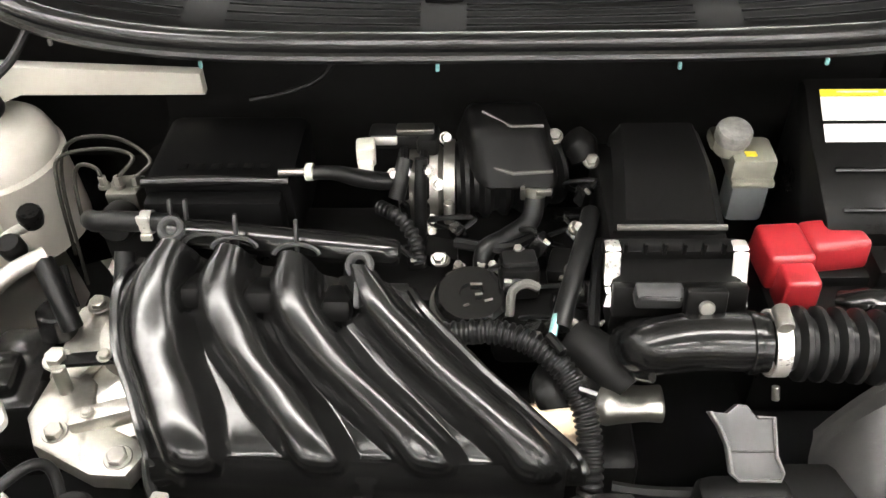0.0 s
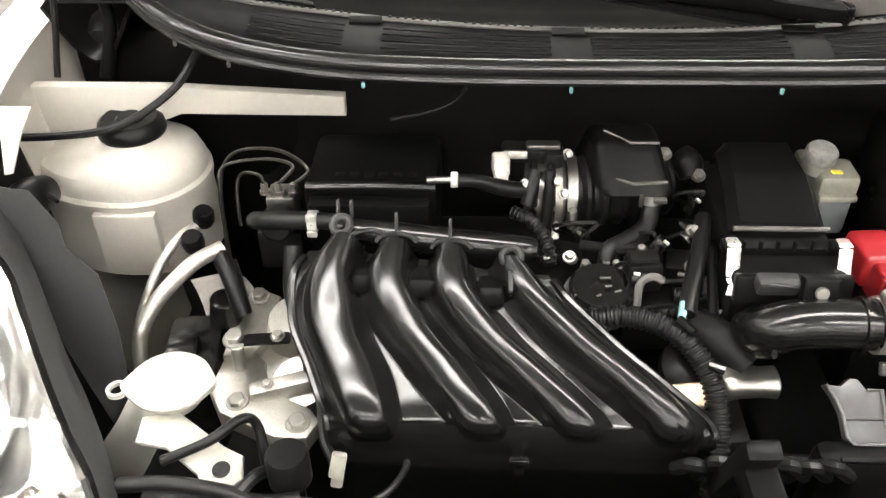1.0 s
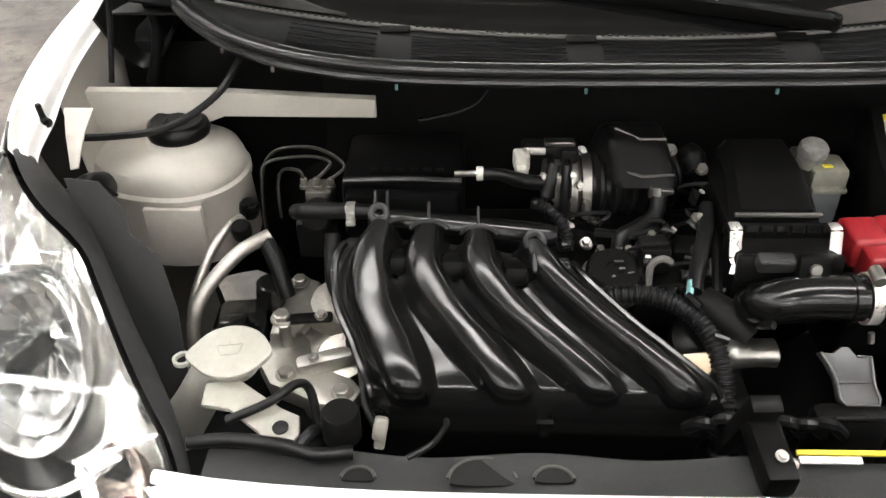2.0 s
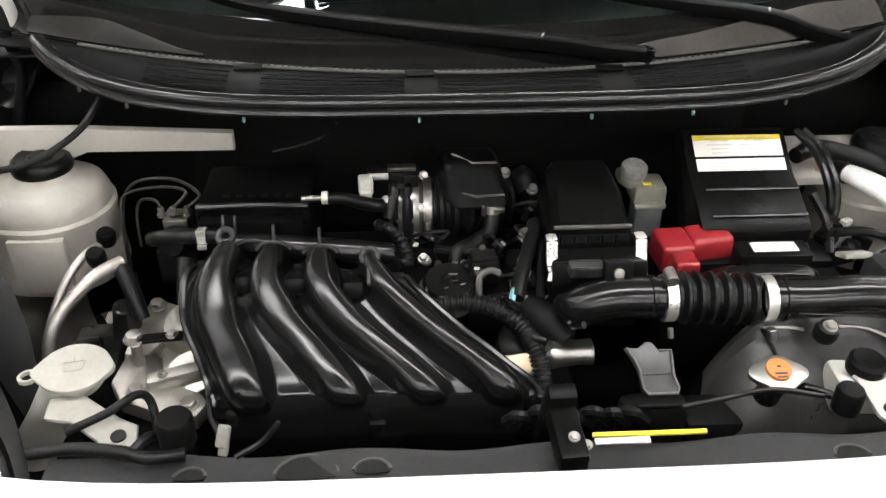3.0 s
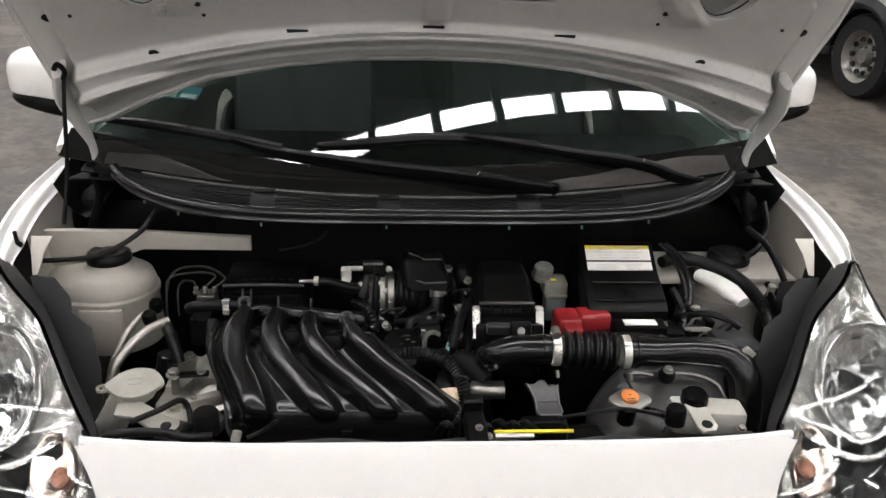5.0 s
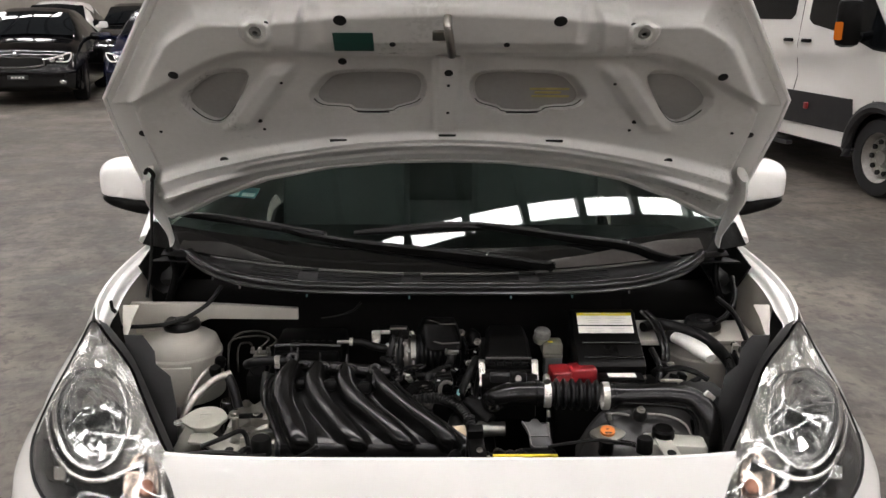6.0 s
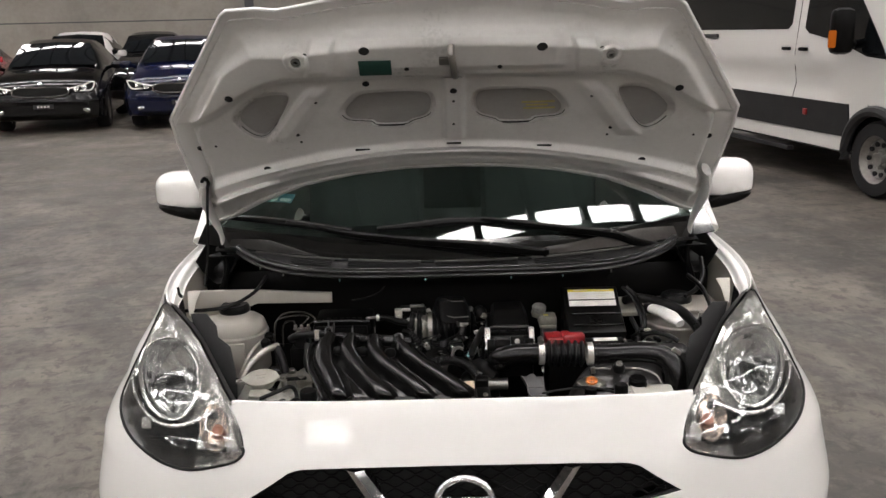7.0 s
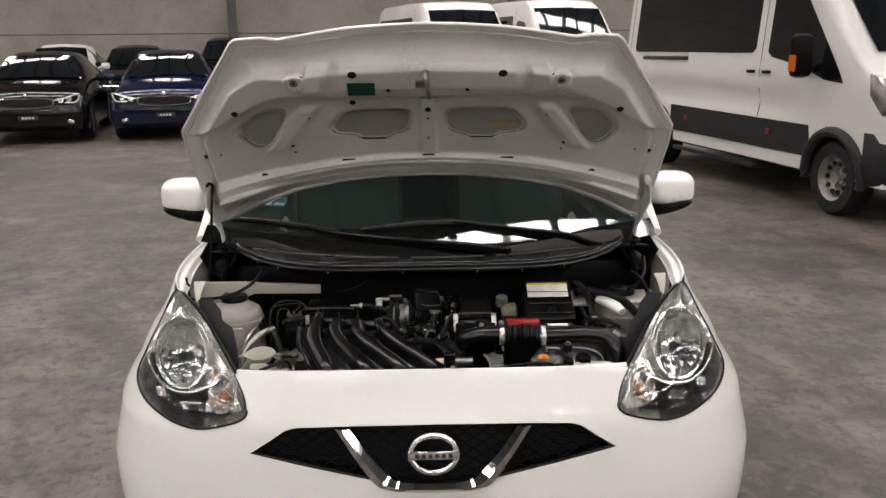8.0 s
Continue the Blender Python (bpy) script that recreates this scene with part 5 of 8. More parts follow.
bm = B()
sweep(bm, [ridge_at(x, 0.0035) for x in np.linspace(-0.5, 0.5, 61)], 0.0034, n=8, steps=1, smooth=False, flat=0.8)
ridge = part("cowl_ridge", bm, RIDGE, cowl, "pale worn ridge along the cowl")
for a, b in ((-0.46, -0.29), (-0.255, -0.195), (-0.175, -0.09), (-0.045, 0.145), (0.19, 0.33)):
    for k in range(int((b - a) / 0.0085)):
        bm = B()
        box(bm, (0.0042, 0.0026, 0.0026), ridge_at(a + 0.0085 * k, 0.0062), 0.0006)
        part("ridge_hole", bm, HOLE, ridge)
for x in (-0.28, -0.07, 0.165):
    bm = B()
    box(bm, (0.034, 0.014, 0.0022), cowl_at((x + 0.6) / 1.2, 0.84) + Vector((0, 0, 0.003)), 0.0008, (8, 0, 0))
    part("cowl_tab", bm, SLAT, cowl)

# dusty end pieces of the cowl, lying along the glass's foot
for tab, m_ in (([(0.17, -0.050), (0.215, -0.030), (0.295, -0.020), (0.395, -0.006), (0.475, 0.0), (0.56, -0.012)], mat("dusty_black_plastic", (0.085, 0.077, 0.072), 0.42, vary=0.35, scale=10, grain=160, bump=0.03, dirt=0.4, dirt_color=(0.05, 0.046, 0.043), spec=0.35)),
                ([(-0.575, -0.026), (-0.485, -0.0125), (-0.43, -0.026), (-0.375, -0.045), (-0.34, -0.053)], COWLDUST)):
    def end_piece(u, v, tab=tab):
        x = tab[0][0] + (tab[-1][0] - tab[0][0]) * u
        return screen(x, -0.0545 + (curve_table(tab, x) + 0.0545) * v) + Vector((0, -0.003, 0.005 + 0.002 * math.sin(v * math.pi)))
    bm = grid_bm(end_piece, 40, 8)
    bmesh.ops.recalc_face_normals(bm, faces=bm.faces)
    part("cowl_end", thicken(bm, 0.002), m_, cowl, "dusty end piece of the cowl")

for pts, blade in (([(0.215, 0.852, 1.012), (0.170, 0.855, 1.017), (0.085, 0.866, 1.026), (-0.141, 0.905, 1.040), (-0.291, 0.940, 1.053), (-0.400, 0.985, 1.071)], [(-0.600, 1.035, 1.078), (-0.522, 1.012, 1.077), (-0.39, 0.976, 1.067), (-0.262, 0.940, 1.053)]),
                   ([(0.505, 0.885, 1.010), (0.450, 0.895, 1.022), (0.392, 0.916, 1.038), (0.256, 0.935, 1.053), (0.066, 0.964, 1.074)], [(-0.200, 0.944, 1.059), (-0.09, 0.950, 1.066), (-0.01, 0.959, 1.071), (0.084, 0.962, 1.069), (0.205, 0.953, 1.064)])):
    bm = B()
    sweep(bm, pts, [0.015, 0.016, 0.016, 0.014, 0.010, 0.007][:len(pts)], n=10, flat=0.62, power=3.5)
    w = part("wiper", bm, COWL, car, "black wiper arm lying at the screen's foot")
    bm = B()
    p1 = Vector(pts[2])
    box(bm, (0.003, 0.016, 0.017), p1 + Vector((0.001, -0.002, 0.002)), 0.0005, (0, 0, -20))
    part("arm_joint", bm, STEEL, w)
    bm = B()
    sweep(bm, blade, [0.005, 0.009, 0.0095, 0.009, 0.005][:len(blade)], n=8, flat=1.1)
    part("wiper_blade", bm, RUBBER, w)
    bm = B()
    cyl(bm, 0.014, Vector(pts[0]) - Vector((0, 0, 0.012)), Vector(pts[0]) + Vector((0, 0, 0.008)))
    part("wiper_pivot", bm, BLACK, w)

# door mirrors
for s in (-1, 1):
    bm = B()
    def mir(u, v, s=s):
        a, b = 2 * math.pi * u, math.pi * (v - 0.5)
        cx, sx = math.cos(a), math.sin(a)
        cx, sx = math.copysign(abs(cx) ** 0.62, cx), math.copysign(abs(sx) ** 0.62, sx)
        r = max(0.0, math.cos(b)) ** 0.45
        return (s * (0.799 + 0.075 * r * cx), 1.30 + 0.075 * math.sin(b) * (1.0 if b > 0 else 0.8), max(1.069 + 0.012 * (cx * r), 1.105 + 0.060 * r * sx))
    bm = grid_bm(mir, 36, 14)
    bmesh.ops.remove_doubles(bm, verts=bm.verts, dist=0.0008)
    bmesh.ops.recalc_face_normals(bm, faces=bm.faces)
    m = part("side_mirror", bm, WHITE, car, "white door mirror with a black underside")
    bm = B()
    def low(u, v, s=s):
        a, b = 2 * math.pi * u, math.pi * (v - 0.5)
        r = max(0.0, math.cos(b)) ** 0.45
        x = 0.797 + 0.074 * r * math.copysign(abs(math.cos(a)) ** 0.62, math.cos(a))
        q = (x - 0.799) / 0.075
        return Vector((s * x, 1.300 + 0.074 * math.sin(b) * (1.0 if b > 0 else 0.8), 1.070 + 0.012 * q - (0.038 - 0.010 * q) * (0.5 - 0.5 * math.sin(a)) * r ** 0.5))
    bm = grid_bm(low, 36, 14)
    bmesh.ops.remove_doubles(bm, verts=bm.verts, dist=0.0008)
    part("mirror_base", bm, BLACK, m)
    bm = B()
    sweep(bm, [(s * 0.78, 1.31, 1.079), (s * 0.72, 1.33, 1.062), (s * 0.655, 1.36, 1.05)], [0.03, 0.025, 0.03], n=10, flat=0.6)
    part("mirror_foot", bm, BLACK, m)

# cabin: roof, pillars, lower rear body, glass, interior
bm = grid_bm(lambda u, v: (-0.60 + 1.2 * u, 1.66 + 2.05 * v, 1.475 + 0.05 * math.sin(v * math.pi) - 0.06 * (2 * u - 1) ** 4 - 0.02 * v), 20, 20)
part("roof", thicken(bm, 0.02), WHITE, car)
for s in (-1, 1):
    for pts, r in (([(s * 0.68, 1.06, 1.01), (s * 0.655, 1.35, 1.22), (s * 0.60, 1.66, 1.435)], 0.03), ([(s * 0.70, 2.35, 0.98), (s * 0.60, 2.45, 1.45)], 0.04), ([(s * 0.69, 3.70, 0.98), (s * 0.58, 3.60, 1.43)], 0.10)):
        bm = B()
        sweep(bm, pts, r, n=10, flat=0.7)
        part("roof_pillar", bm, WHITE, car)
    bm = grid_bm(lambda u, v: (s * (0.705 - 0.10 * v), 1.15 + 2.5 * u + 0.3 * v * (1 - u), 1.0 + 0.43 * v), 20, 8)
    part("side_glass", thicken(bm, 0.004), WINDSCREEN, car)
bm = grid_bm(lambda u, v: (-0.66 + 1.32 * u, 3.79 - 0.12 * v - 0.03 * (2 * u - 1) ** 4, 1.0 + 0.42 * v), 16, 8)
part("rear_glass", thicken(bm, 0.004), WINDSCREEN, car)
bm = grid_bm(lambda u, v: (-0.82 + 1.64 * u, 3.83 - 0.08 * (2 * u - 1) ** 4 + 0.04 * math.sin(v * math.pi), 0.25 + 0.76 * v), 20, 20)
part("tailgate", thicken(bm, 0.02), WHITE, car)
bm = B()
box(bm, (1.30, 0.50, 0.22), (0, 1.15, 0.865), 0.04)
box(bm, (1.30, 2.4, 0.06), (0, 2.5, 0.42), 0.02)
part("dashboard", bm, BLACK, car, "black dashboard")
for x in (-0.36, 0.36):
    bm = B()
    box(bm, (0.50, 0.50, 0.16), (x, 2.05, 0.62), 0.05)
    box(bm, (0.48, 0.14, 0.62), (x, 2.36, 0.95), 0.06, (-14, 0, 0))
    box(bm, (0.26, 0.10, 0.17), (x, 2.47, 1.32), 0.04, (-10, 0, 0))
    part("front_seat", bm, FABRIC, car, "grey fabric front seat")
bm = B()
box(bm, (1.22, 0.16, 0.62), (0, 3.15, 0.92), 0.06, (-14, 0, 0))
box(bm, (1.22, 0.50, 0.16), (0, 2.86, 0.60), 0.05)
for x in (-0.40, 0.0, 0.40):
    box(bm, (0.24, 0.09, 0.14), (x, 3.23, 1.27), 0.04, (-10, 0, 0))
part("rear_seat", bm, FABRIC, car, "grey fabric rear bench")
for wx in (-0.74, 0.74):
    for wy in (0.86, 3.31):
        bm = B()
        s = 1 if wx > 0 else -1
        lathe(bm, [(0.19, -0.08), (0.27, -0.085), (0.295, -0.06), (0.30, 0.0), (0.295, 0.06), (0.27, 0.085), (0.19, 0.08)], (wx, wy, 0.30), (s, 0, 0), 40)
        w = part("wheel", bm, TYRE, car)
        bm = B()
        lathe(bm, [(0, 0.03), (0.05, 0.04), (0.10, 0.02), (0.17, 0.045), (0.195, 0.075), (0.195, -0.07), (0, -0.07)], (wx, wy, 0.30), (s, 0, 0), 32)
        part("rim", bm, RIM, w)


# ---- engine bay: the shell round it ----
def bay_part(name, fn, material, label="", **k):
    bm = B()
    fn(bm)
    return part(name, bm, material, car, label, **k)


# firewall, bay floor, side aprons
def firewall(u, v):
    x = -0.62 + 1.24 * u
    top = seal_at(max(-0.53, min(0.53, x)))
    return Vector((x, top.y + 0.012 + 0.13 * sst(0, 0.05, v) + 0.02 * math.sin(x * 21) * sst(0.3, 0.6, v), top.z - 0.014 - 0.5 * v))


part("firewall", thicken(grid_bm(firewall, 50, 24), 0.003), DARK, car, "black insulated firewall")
# dark sheet closes the bay below and stands in for its deep shade
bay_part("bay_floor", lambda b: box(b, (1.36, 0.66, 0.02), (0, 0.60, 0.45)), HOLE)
for s in (-1, 1):
    def apron(u, v, s=s):
        y = 0.63 + 0.33 * u
        return (s * (0.655 - 0.05 * v ), y, 0.965 - 0.5 * v + 0.02 * u)
    part("inner_wing", thicken(grid_bm(lambda u, v: apron(0.36 + 0.64 * u, v), 16, 14), 0.003), TOWER, car, "cream painted inner wing panel")
    part("wing_liner", thicken(grid_bm(lambda u, v: apron(0.355 * u, v), 8, 14), 0.003), DARK, car, "black plastic wing liner")
    # dark shield between the lamp and the bay
    bm = B()
    q = [(-0.580, 0.590, 0.962), (-0.545, 0.578, 0.966), (-0.522, 0.566, 0.940), (-0.520, 0.560, 0.918), (-0.492, 0.548, 0.900), (-0.480, 0.530, 0.850), (-0.476, 0.505, 0.770), (-0.486, 0.495, 0.74), (-0.545, 0.540, 0.86)]
    vs = [[bm.verts.new((-s * x + d * s * 0.004, y_, z)) for x, y_, z in q] for d in (0, 1)]
    bm.faces.new(vs[0]), bm.faces.new(vs[1][::-1])
    for j in range(len(q)):
        bm.faces.new((vs[0][j], vs[0][(j + 1) % len(q)], vs[1][(j + 1) % len(q)], vs[1][j]))
    bmesh.ops.recalc_face_normals(bm, faces=bm.faces)
    part("lamp_shield", bm, GREY, car, "dark grey plastic shield behind the headlight", angle=20)

# left suspension tower, white ledge bar and cable
def tower(s, cx, cy, wide):
    bm = B()
    lathe(bm, [(0.0, 0.752), (0.070, 0.752), (0.078, 0.756), (0.078, 0.764), (0.0765, 0.800), (0.0745, 0.834), (0.0775, 0.840), (0.0775, 0.848), (0.0735, 0.852), (0.073, 0.860), (0.068, 0.873), (0.055, 0.882), (0.042, 0.886), (0.037, 0.893), (0.036, 0.899), (0, 0.899)], (cx, cy, 0), (0, 0, 1), 48)
    # the dome runs out broader towards the wing
    for v in bm.verts:
        d = (v.co.x - cx) * s
        r_ = math.hypot(v.co.x - cx, v.co.y - cy)
        if d > 0 and r_ > 0.038:
            v.co.x += s * wide * d * min(1, (r_ - 0.038) / 0.03)
    t = part("strut_tower", bm, TOWER, car, "cream painted suspension strut tower")
    bm = B()
    lathe(bm, [(0, 0.897), (0.036, 0.897), (0.0375, 0.902), (0.035, 0.912), (0.03, 0.916), (0.016, 0.914), (0.012, 0.918), (0, 0.918)], (cx, cy, 0), (0, 0, 1), 36)
    part("strut_cap", bm, RUBBER, t, "black rubber strut cap")
    return t


tl = tower(-1, -0.542, 0.795, 0.6)
bm = B()
box(bm, (0.068, 0.012, 0.074), (-0.541, 0.7175, 0.804), 0.002, (-2, 0, 0))
part("pressed_panel", bm, TOWER, tl)
tr_ = tower(1, 0.530, 0.80, 0.3)
bay_part("ledge_bar", lambda b: plate(b, [(-0.668, 0.945), (-0.50, 0.943), (-0.308, 0.931), (-0.308, 0.907), (-0.49, 0.910), (-0.535, 0.892), (-0.668, 0.875)], 0.014, frame3((0, 0.834, 0), (1, 0.018, 0), (0, 0, 1)), 0.002), TOWER, "cream painted bulkhead ledge")
bay_part("bay_shelf", lambda b: box(b, (0.26, 0.12, 0.012), (0.50, 0.80, 0.885), 0.004), TOWER, "cream painted shelf round the strut tower")
bay_part("bonnet_cable", lambda b: sweep(b, [(-0.68, 0.74, 0.92), (-0.60, 0.755, 0.915), (-0.54, 0.765, 0.922), (-0.49, 0.80, 0.945), (-0.465, 0.83, 0.975)], 0.0045, n=8), RUBBER, "black cable over the strut tower")
for s in (-1, 1):
    bm = B()
    plate(bm, [(-0.012, 0.0), (0.020, 0.0), (0.014, -0.030), (0.003, -0.070), (-0.005, -0.068), (-0.006, -0.030)], 0.003, frame3((s * 0.602, 0.700, 0.980), (1, 0, 0), (0, 0.75, 0.55)) @ Matrix.Diagonal((s, 1, s, 1)), 0.001)
    part("wing_bracket", bm, TOWER, car, "white wing bracket")
    if s > 0:
        continue
    bm = B()
    bolt(bm, (s * 0.632, 0.672, 0.975), (0, -0.3, 1), 0.006, 0.008)
    cyl(bm, 0.0032, (s * 0.632, 0.674, 0.977), (s * 0.633, 0.672, 0.998), 8)
    part("bracket_clip", bm, DARK, car, "black wiring clip")
# dark hinge pillars beside the cowl
for s in (-1, 1):
    bm = B()
    def well(u, v, s=s):
        return (s * (0.545 + 0.11 * u), 0.86 + 0.16 * v + 0.03 * u, 1.00 + 0.03 * v - 0.06 * math.sin(u * math.pi))
    bm = grid_bm(well, 8, 8)
    part("hinge_well", thicken(bm, 0.004), BLACK, car)
    for k in range(1):
        bm = B()
        sweep(bm, [(s * (0.590 + 0.03 * k), 0.90 - 0.01 * k, 1.035), (s * (0.574 + 0.026 * k), 0.88, 0.99), (s * (0.585 + 0.018 * k), 0.86, 0.93)], [0.008, 0.007, 0.009], n=10)
        part("hinge_gasket", bm, SHADOWGREY, car)

# front crossmember
def cross(u, v):
    x = -0.415 + 0.83 * u
    y = face_y(x * 0.86, 0.89) + 0.010 + 0.085 * v
    z = 0.862 - 0.030 * sst(0.05, 0.25, v) + 0.004 * math.sin(x * 34) * sst(0.2, 0.5, v) - 0.03 * sst(0.85, 1.0, v)
    return Vector((x, y, z))


bm = grid_bm(cross, 70, 16)
xm = part("front_crossmember", thicken(bm, 0.004), GREY, car, "dark grey radiator crossmember cover")
for x, w in ((-0.185, 0.026), (-0.128, 0.015), (-0.285, 0.013), (0.30, 0.015)):
    bm = B()
    plate(bm, [(w * math.copysign(abs(math.cos(a)) ** 0.8, math.cos(a)), 1.0 * w * math.sin(a) if math.sin(a) > 0 else 0.12 * w * math.sin(a)) for a in np.linspace(0, 2 * math.pi, 29)[:-1]], 0.0015, frame3(cross((x + 0.415) / 0.83, 0.50) + Vector((0, 0, 0.0015)), (1, 0, 0), (0, 1, -0.12)))
    hole = part("cover_hole", bm, HOLE, xm)
    bm = B()
    hm = frame3(cross((x + 0.415) / 0.83, 0.50) + Vector((0, 0, 0.003)), (1, 0, 0), (0, 1, -0.12))
    sweep(bm, [hm @ Vector((1.08 * w * math.cos(a), 1.08 * w * math.sin(a), 0)) for a in np.linspace(0.15, math.pi - 0.15, 17)], 0.0016, n=6, steps=1, smooth=False)
    part("hole_rim", bm, PANELGREY, hole)
bm = B()
box(bm, (0.026, 0.070, 0.026), (0.043, 0.362, 0.852), 0.004, (6, 0, 3))
box(bm, (0.026, 0.016, 0.11), (0.040, 0.402, 0.835), 0.003, (22, 0, 2))
st = part("latch_support", bm, BLACK, car, "black hood latch support post")
for p in ((0.046, 0.345, 0.866), (0.060, 0.352, 0.848)):
    bm = B()
    bolt(bm, p, (0, -0.3, 1), 0.0038, 0.004)
    part("support_bolt", bm, STEEL, st)
bm = B()
box(bm, (0.050, 0.006, 0.003), (0.0945, 0.3605, 0.8425), 0.0005, (14, 0, 0))
lb = part("emission_label", bm, LABEL, car, "yellow and white label strip on the crossmember")
bm = B()
box(bm, (0.104, 0.0042, 0.0035), (0.1200, 0.3662, 0.8448), 0.0005, (14, 0, 0))
part("yellow_band", bm, YELLOW, lb)
bm = B()
lathe(bm, [(0, 0), (0.0165, 0), (0.0165, 0.026), (0.0145, 0.029), (0.010, 0.0295), (0, 0.0295)], (-0.302, 0.385, 0.838), (0, 0, 1), 28)
part("rubber_stop", bm, BLACK, car, "black rubber hood stop")
bm = B()
lathe(bm, [(0, 0), (0.0135, 0), (0.0135, 0.022), (0.0115, 0.025), (0, 0.0255)], (0.318, 0.40, 0.833), (0, 0, 1), 28)
part("rubber_stop", bm, BLACK, car, "black rubber hood stop")

# ---- engine and its ancillaries ----
engine = thing("engine", (-0.1, 0.6, 0.5), "dark four-cylinder engine block standing across the bay", "engine")
bm = B()
box(bm, (0.42, 0.22, 0.28), (-0.12, 0.60, 0.62), 0.012)
part("engine_block", bm, DARK, engine)
bm = B()
box(bm, (0.36, 0.13, 0.05), (-0.10, 0.665, 0.815), 0.012)
box(bm, (0.10, 0.10, 0.045), (0.02, 0.615, 0.818), 0.01)
part("cam_cover", bm, BLACK, engine)
OIL = Vector((-0.046, 0.596, 0.840))
bm = B()
lathe(bm, [(0.030, -0.010), (0.034, -0.010), (0.035, 0.0), (0.033, 0.003), (0.030, 0.003)], OIL, (0, -0.15, 1), 36)
part("filler_ring", bm, PANELGREY, engine, "dull grey rim under the oil cap")
bm = B()
lathe(bm, [(0, 0), (0.029, 0), (0.031, 0.004), (0.0305, 0.012), (0.027, 0.0155), (0.010, 0.0155), (0.009, 0.013), (0, 0.013)], OIL, (0, -0.15, 1), 36)
cap = part("oil_cap", bm, GLOSSBLACK, engine, "glossy black oil filler cap")
for k, (dx, dy, w) in enumerate(((0.004, 0.008, 0.010), (0.006, -0.002, 0.006), (0.014, -0.008, 0.007), (-0.004, -0.013, 0.005))):
    bm = B()
    box(bm, (w, 0.0022, 0.0006), OIL + Vector((dx, dy - 0.0023, 0.0160 + 0.15 * (dy))), 0, (8, 0, 10 * k))
    part("cap_print", bm, PANELGREY, cap)
random.seed(4)
for x, y, z in ((-0.070, 0.637, 0.856), (-0.056, 0.632, 0.851), (-0.037, 0.633, 0.851), (-0.027, 0.632, 0.851), (-0.006, 0.627, 0.874), (0.038, 0.624, 0.858), (0.030, 0.640, 0.856), (0.035, 0.572, 0.843)):
    bm = B()
    bolt(bm, (x, y, z - 0.006), (random.uniform(-0.2, 0.2), -0.3, 1), 0.0042, 0.010)
    part("head_bolt", bm, STEEL, engine)
bm = B()
box(bm, (0.033, 0.026, 0.030), (-0.007, 0.610, 0.857), 0.004, (-8, 0, 4))
part("ignition_unit", bm, BLACK, engine)
bm = B()
box(bm, (0.028, 0.020, 0.006), (-0.007, 0.615, 0.873), 0.002, (-8, 0, 4))
part("unit_cap", bm, DARK, engine)
for x, y, z, a_, b_, c_, r in ((0.035, 0.628, 0.842, 0.028, 0.03, 0.04, -15), (0.0, 0.648, 0.838, 0.04, 0.022, 0.03, 5), (0.045, 0.56, 0.830, 0.03, 0.025, 0.03, 30), (-0.075, 0.655, 0.835, 0.03, 0.03, 0.03, 0)):
    bm = B()
    box(bm, (a_, b_, c_), (x, y, z), 0.004, (random.uniform(-10, 10), random.uniform(-15, 15), r))
    part("ignition_unit", bm, BLACK, engine)
bm = B()
sweep(bm, [(0.008, 0.588, 0.866), (-0.002, 0.589, 0.870), (-0.013, 0.586, 0.864), (-0.015, 0.578, 0.845)], 0.0038, n=8)
part("hook_bracket", bm, PANELGREY, engine, "grey hooked bracket")
bm = B()
plate(bm, [(0.0, 0.0), (0.033, -0.008), (0.035, 0.020), (0.028, 0.016), (0.0, 0.018)], 0.003, pose(0.021, 0.565, 0.838, -6, 0, 0), 0.0008)
part("stay_plate", bm, PANELGREY, engine, "dull steel stay plate")
bm = B()
plate(bm, [(0.0, 0.0), (0.020, -0.004), (0.022, 0.004), (0.004, 0.010)], 0.003, pose(0.026, 0.610, 0.853, 10, 0, 0), 0.0008)
part("pale_tab", bm, STEEL, engine)
bm = B()
lathe(bm, [(0, 0), (0.018, 0), (0.019, 0.008), (0.012, 0.016), (0.006, 0.017), (0, 0.017)], (0.041, 0.548, 0.818), (0.1, -0.5, 1), 24)
part("round_casting", bm, DARK, engine)
bm = B()
sweep(bm, [(0.055, 0.66, 0.885), (0.045, 0.62, 0.884), (0.030, 0.575, 0.872), (0.022, 0.548, 0.862)], 0.008, n=10)
part("engine_cable", bm, RUBBER, engine)
bm = B()
sweep(bm, [(0.062, 0.64, 0.87), (0.055, 0.60, 0.865), (0.05, 0.56, 0.85)], 0.005, n=8)
part("engine_cable", bm, RUBBER, engine)
bm = B()
sweep(bm, [(0.005, 0.655, 0.86), (-0.02, 0.64, 0.862), (-0.06, 0.655, 0.855)], 0.005, n=8)
part("engine_cable", bm, RUBBER, engine)
bm = B()
sweep(bm, [(0.020, 0.556, 0.868), (0.018, 0.548, 0.866), (0.016, 0.541, 0.862)], 0.0035, n=8)
part("teal_tie", bm, TEAL, engine, "teal cable clip")
bm = B()
box(bm, (0.045, 0.008, 0.02), (0.015, 0.489, 0.822), 0.002, (-35, 0, 8))
box(bm, (0.050, 0.03, 0.05), (0.018, 0.496, 0.795), 0.004, (-10, 0, 8))
part("cream_cover", bm, CREAM, engine, "cream plastic cover beside the manifold")
bm = B()
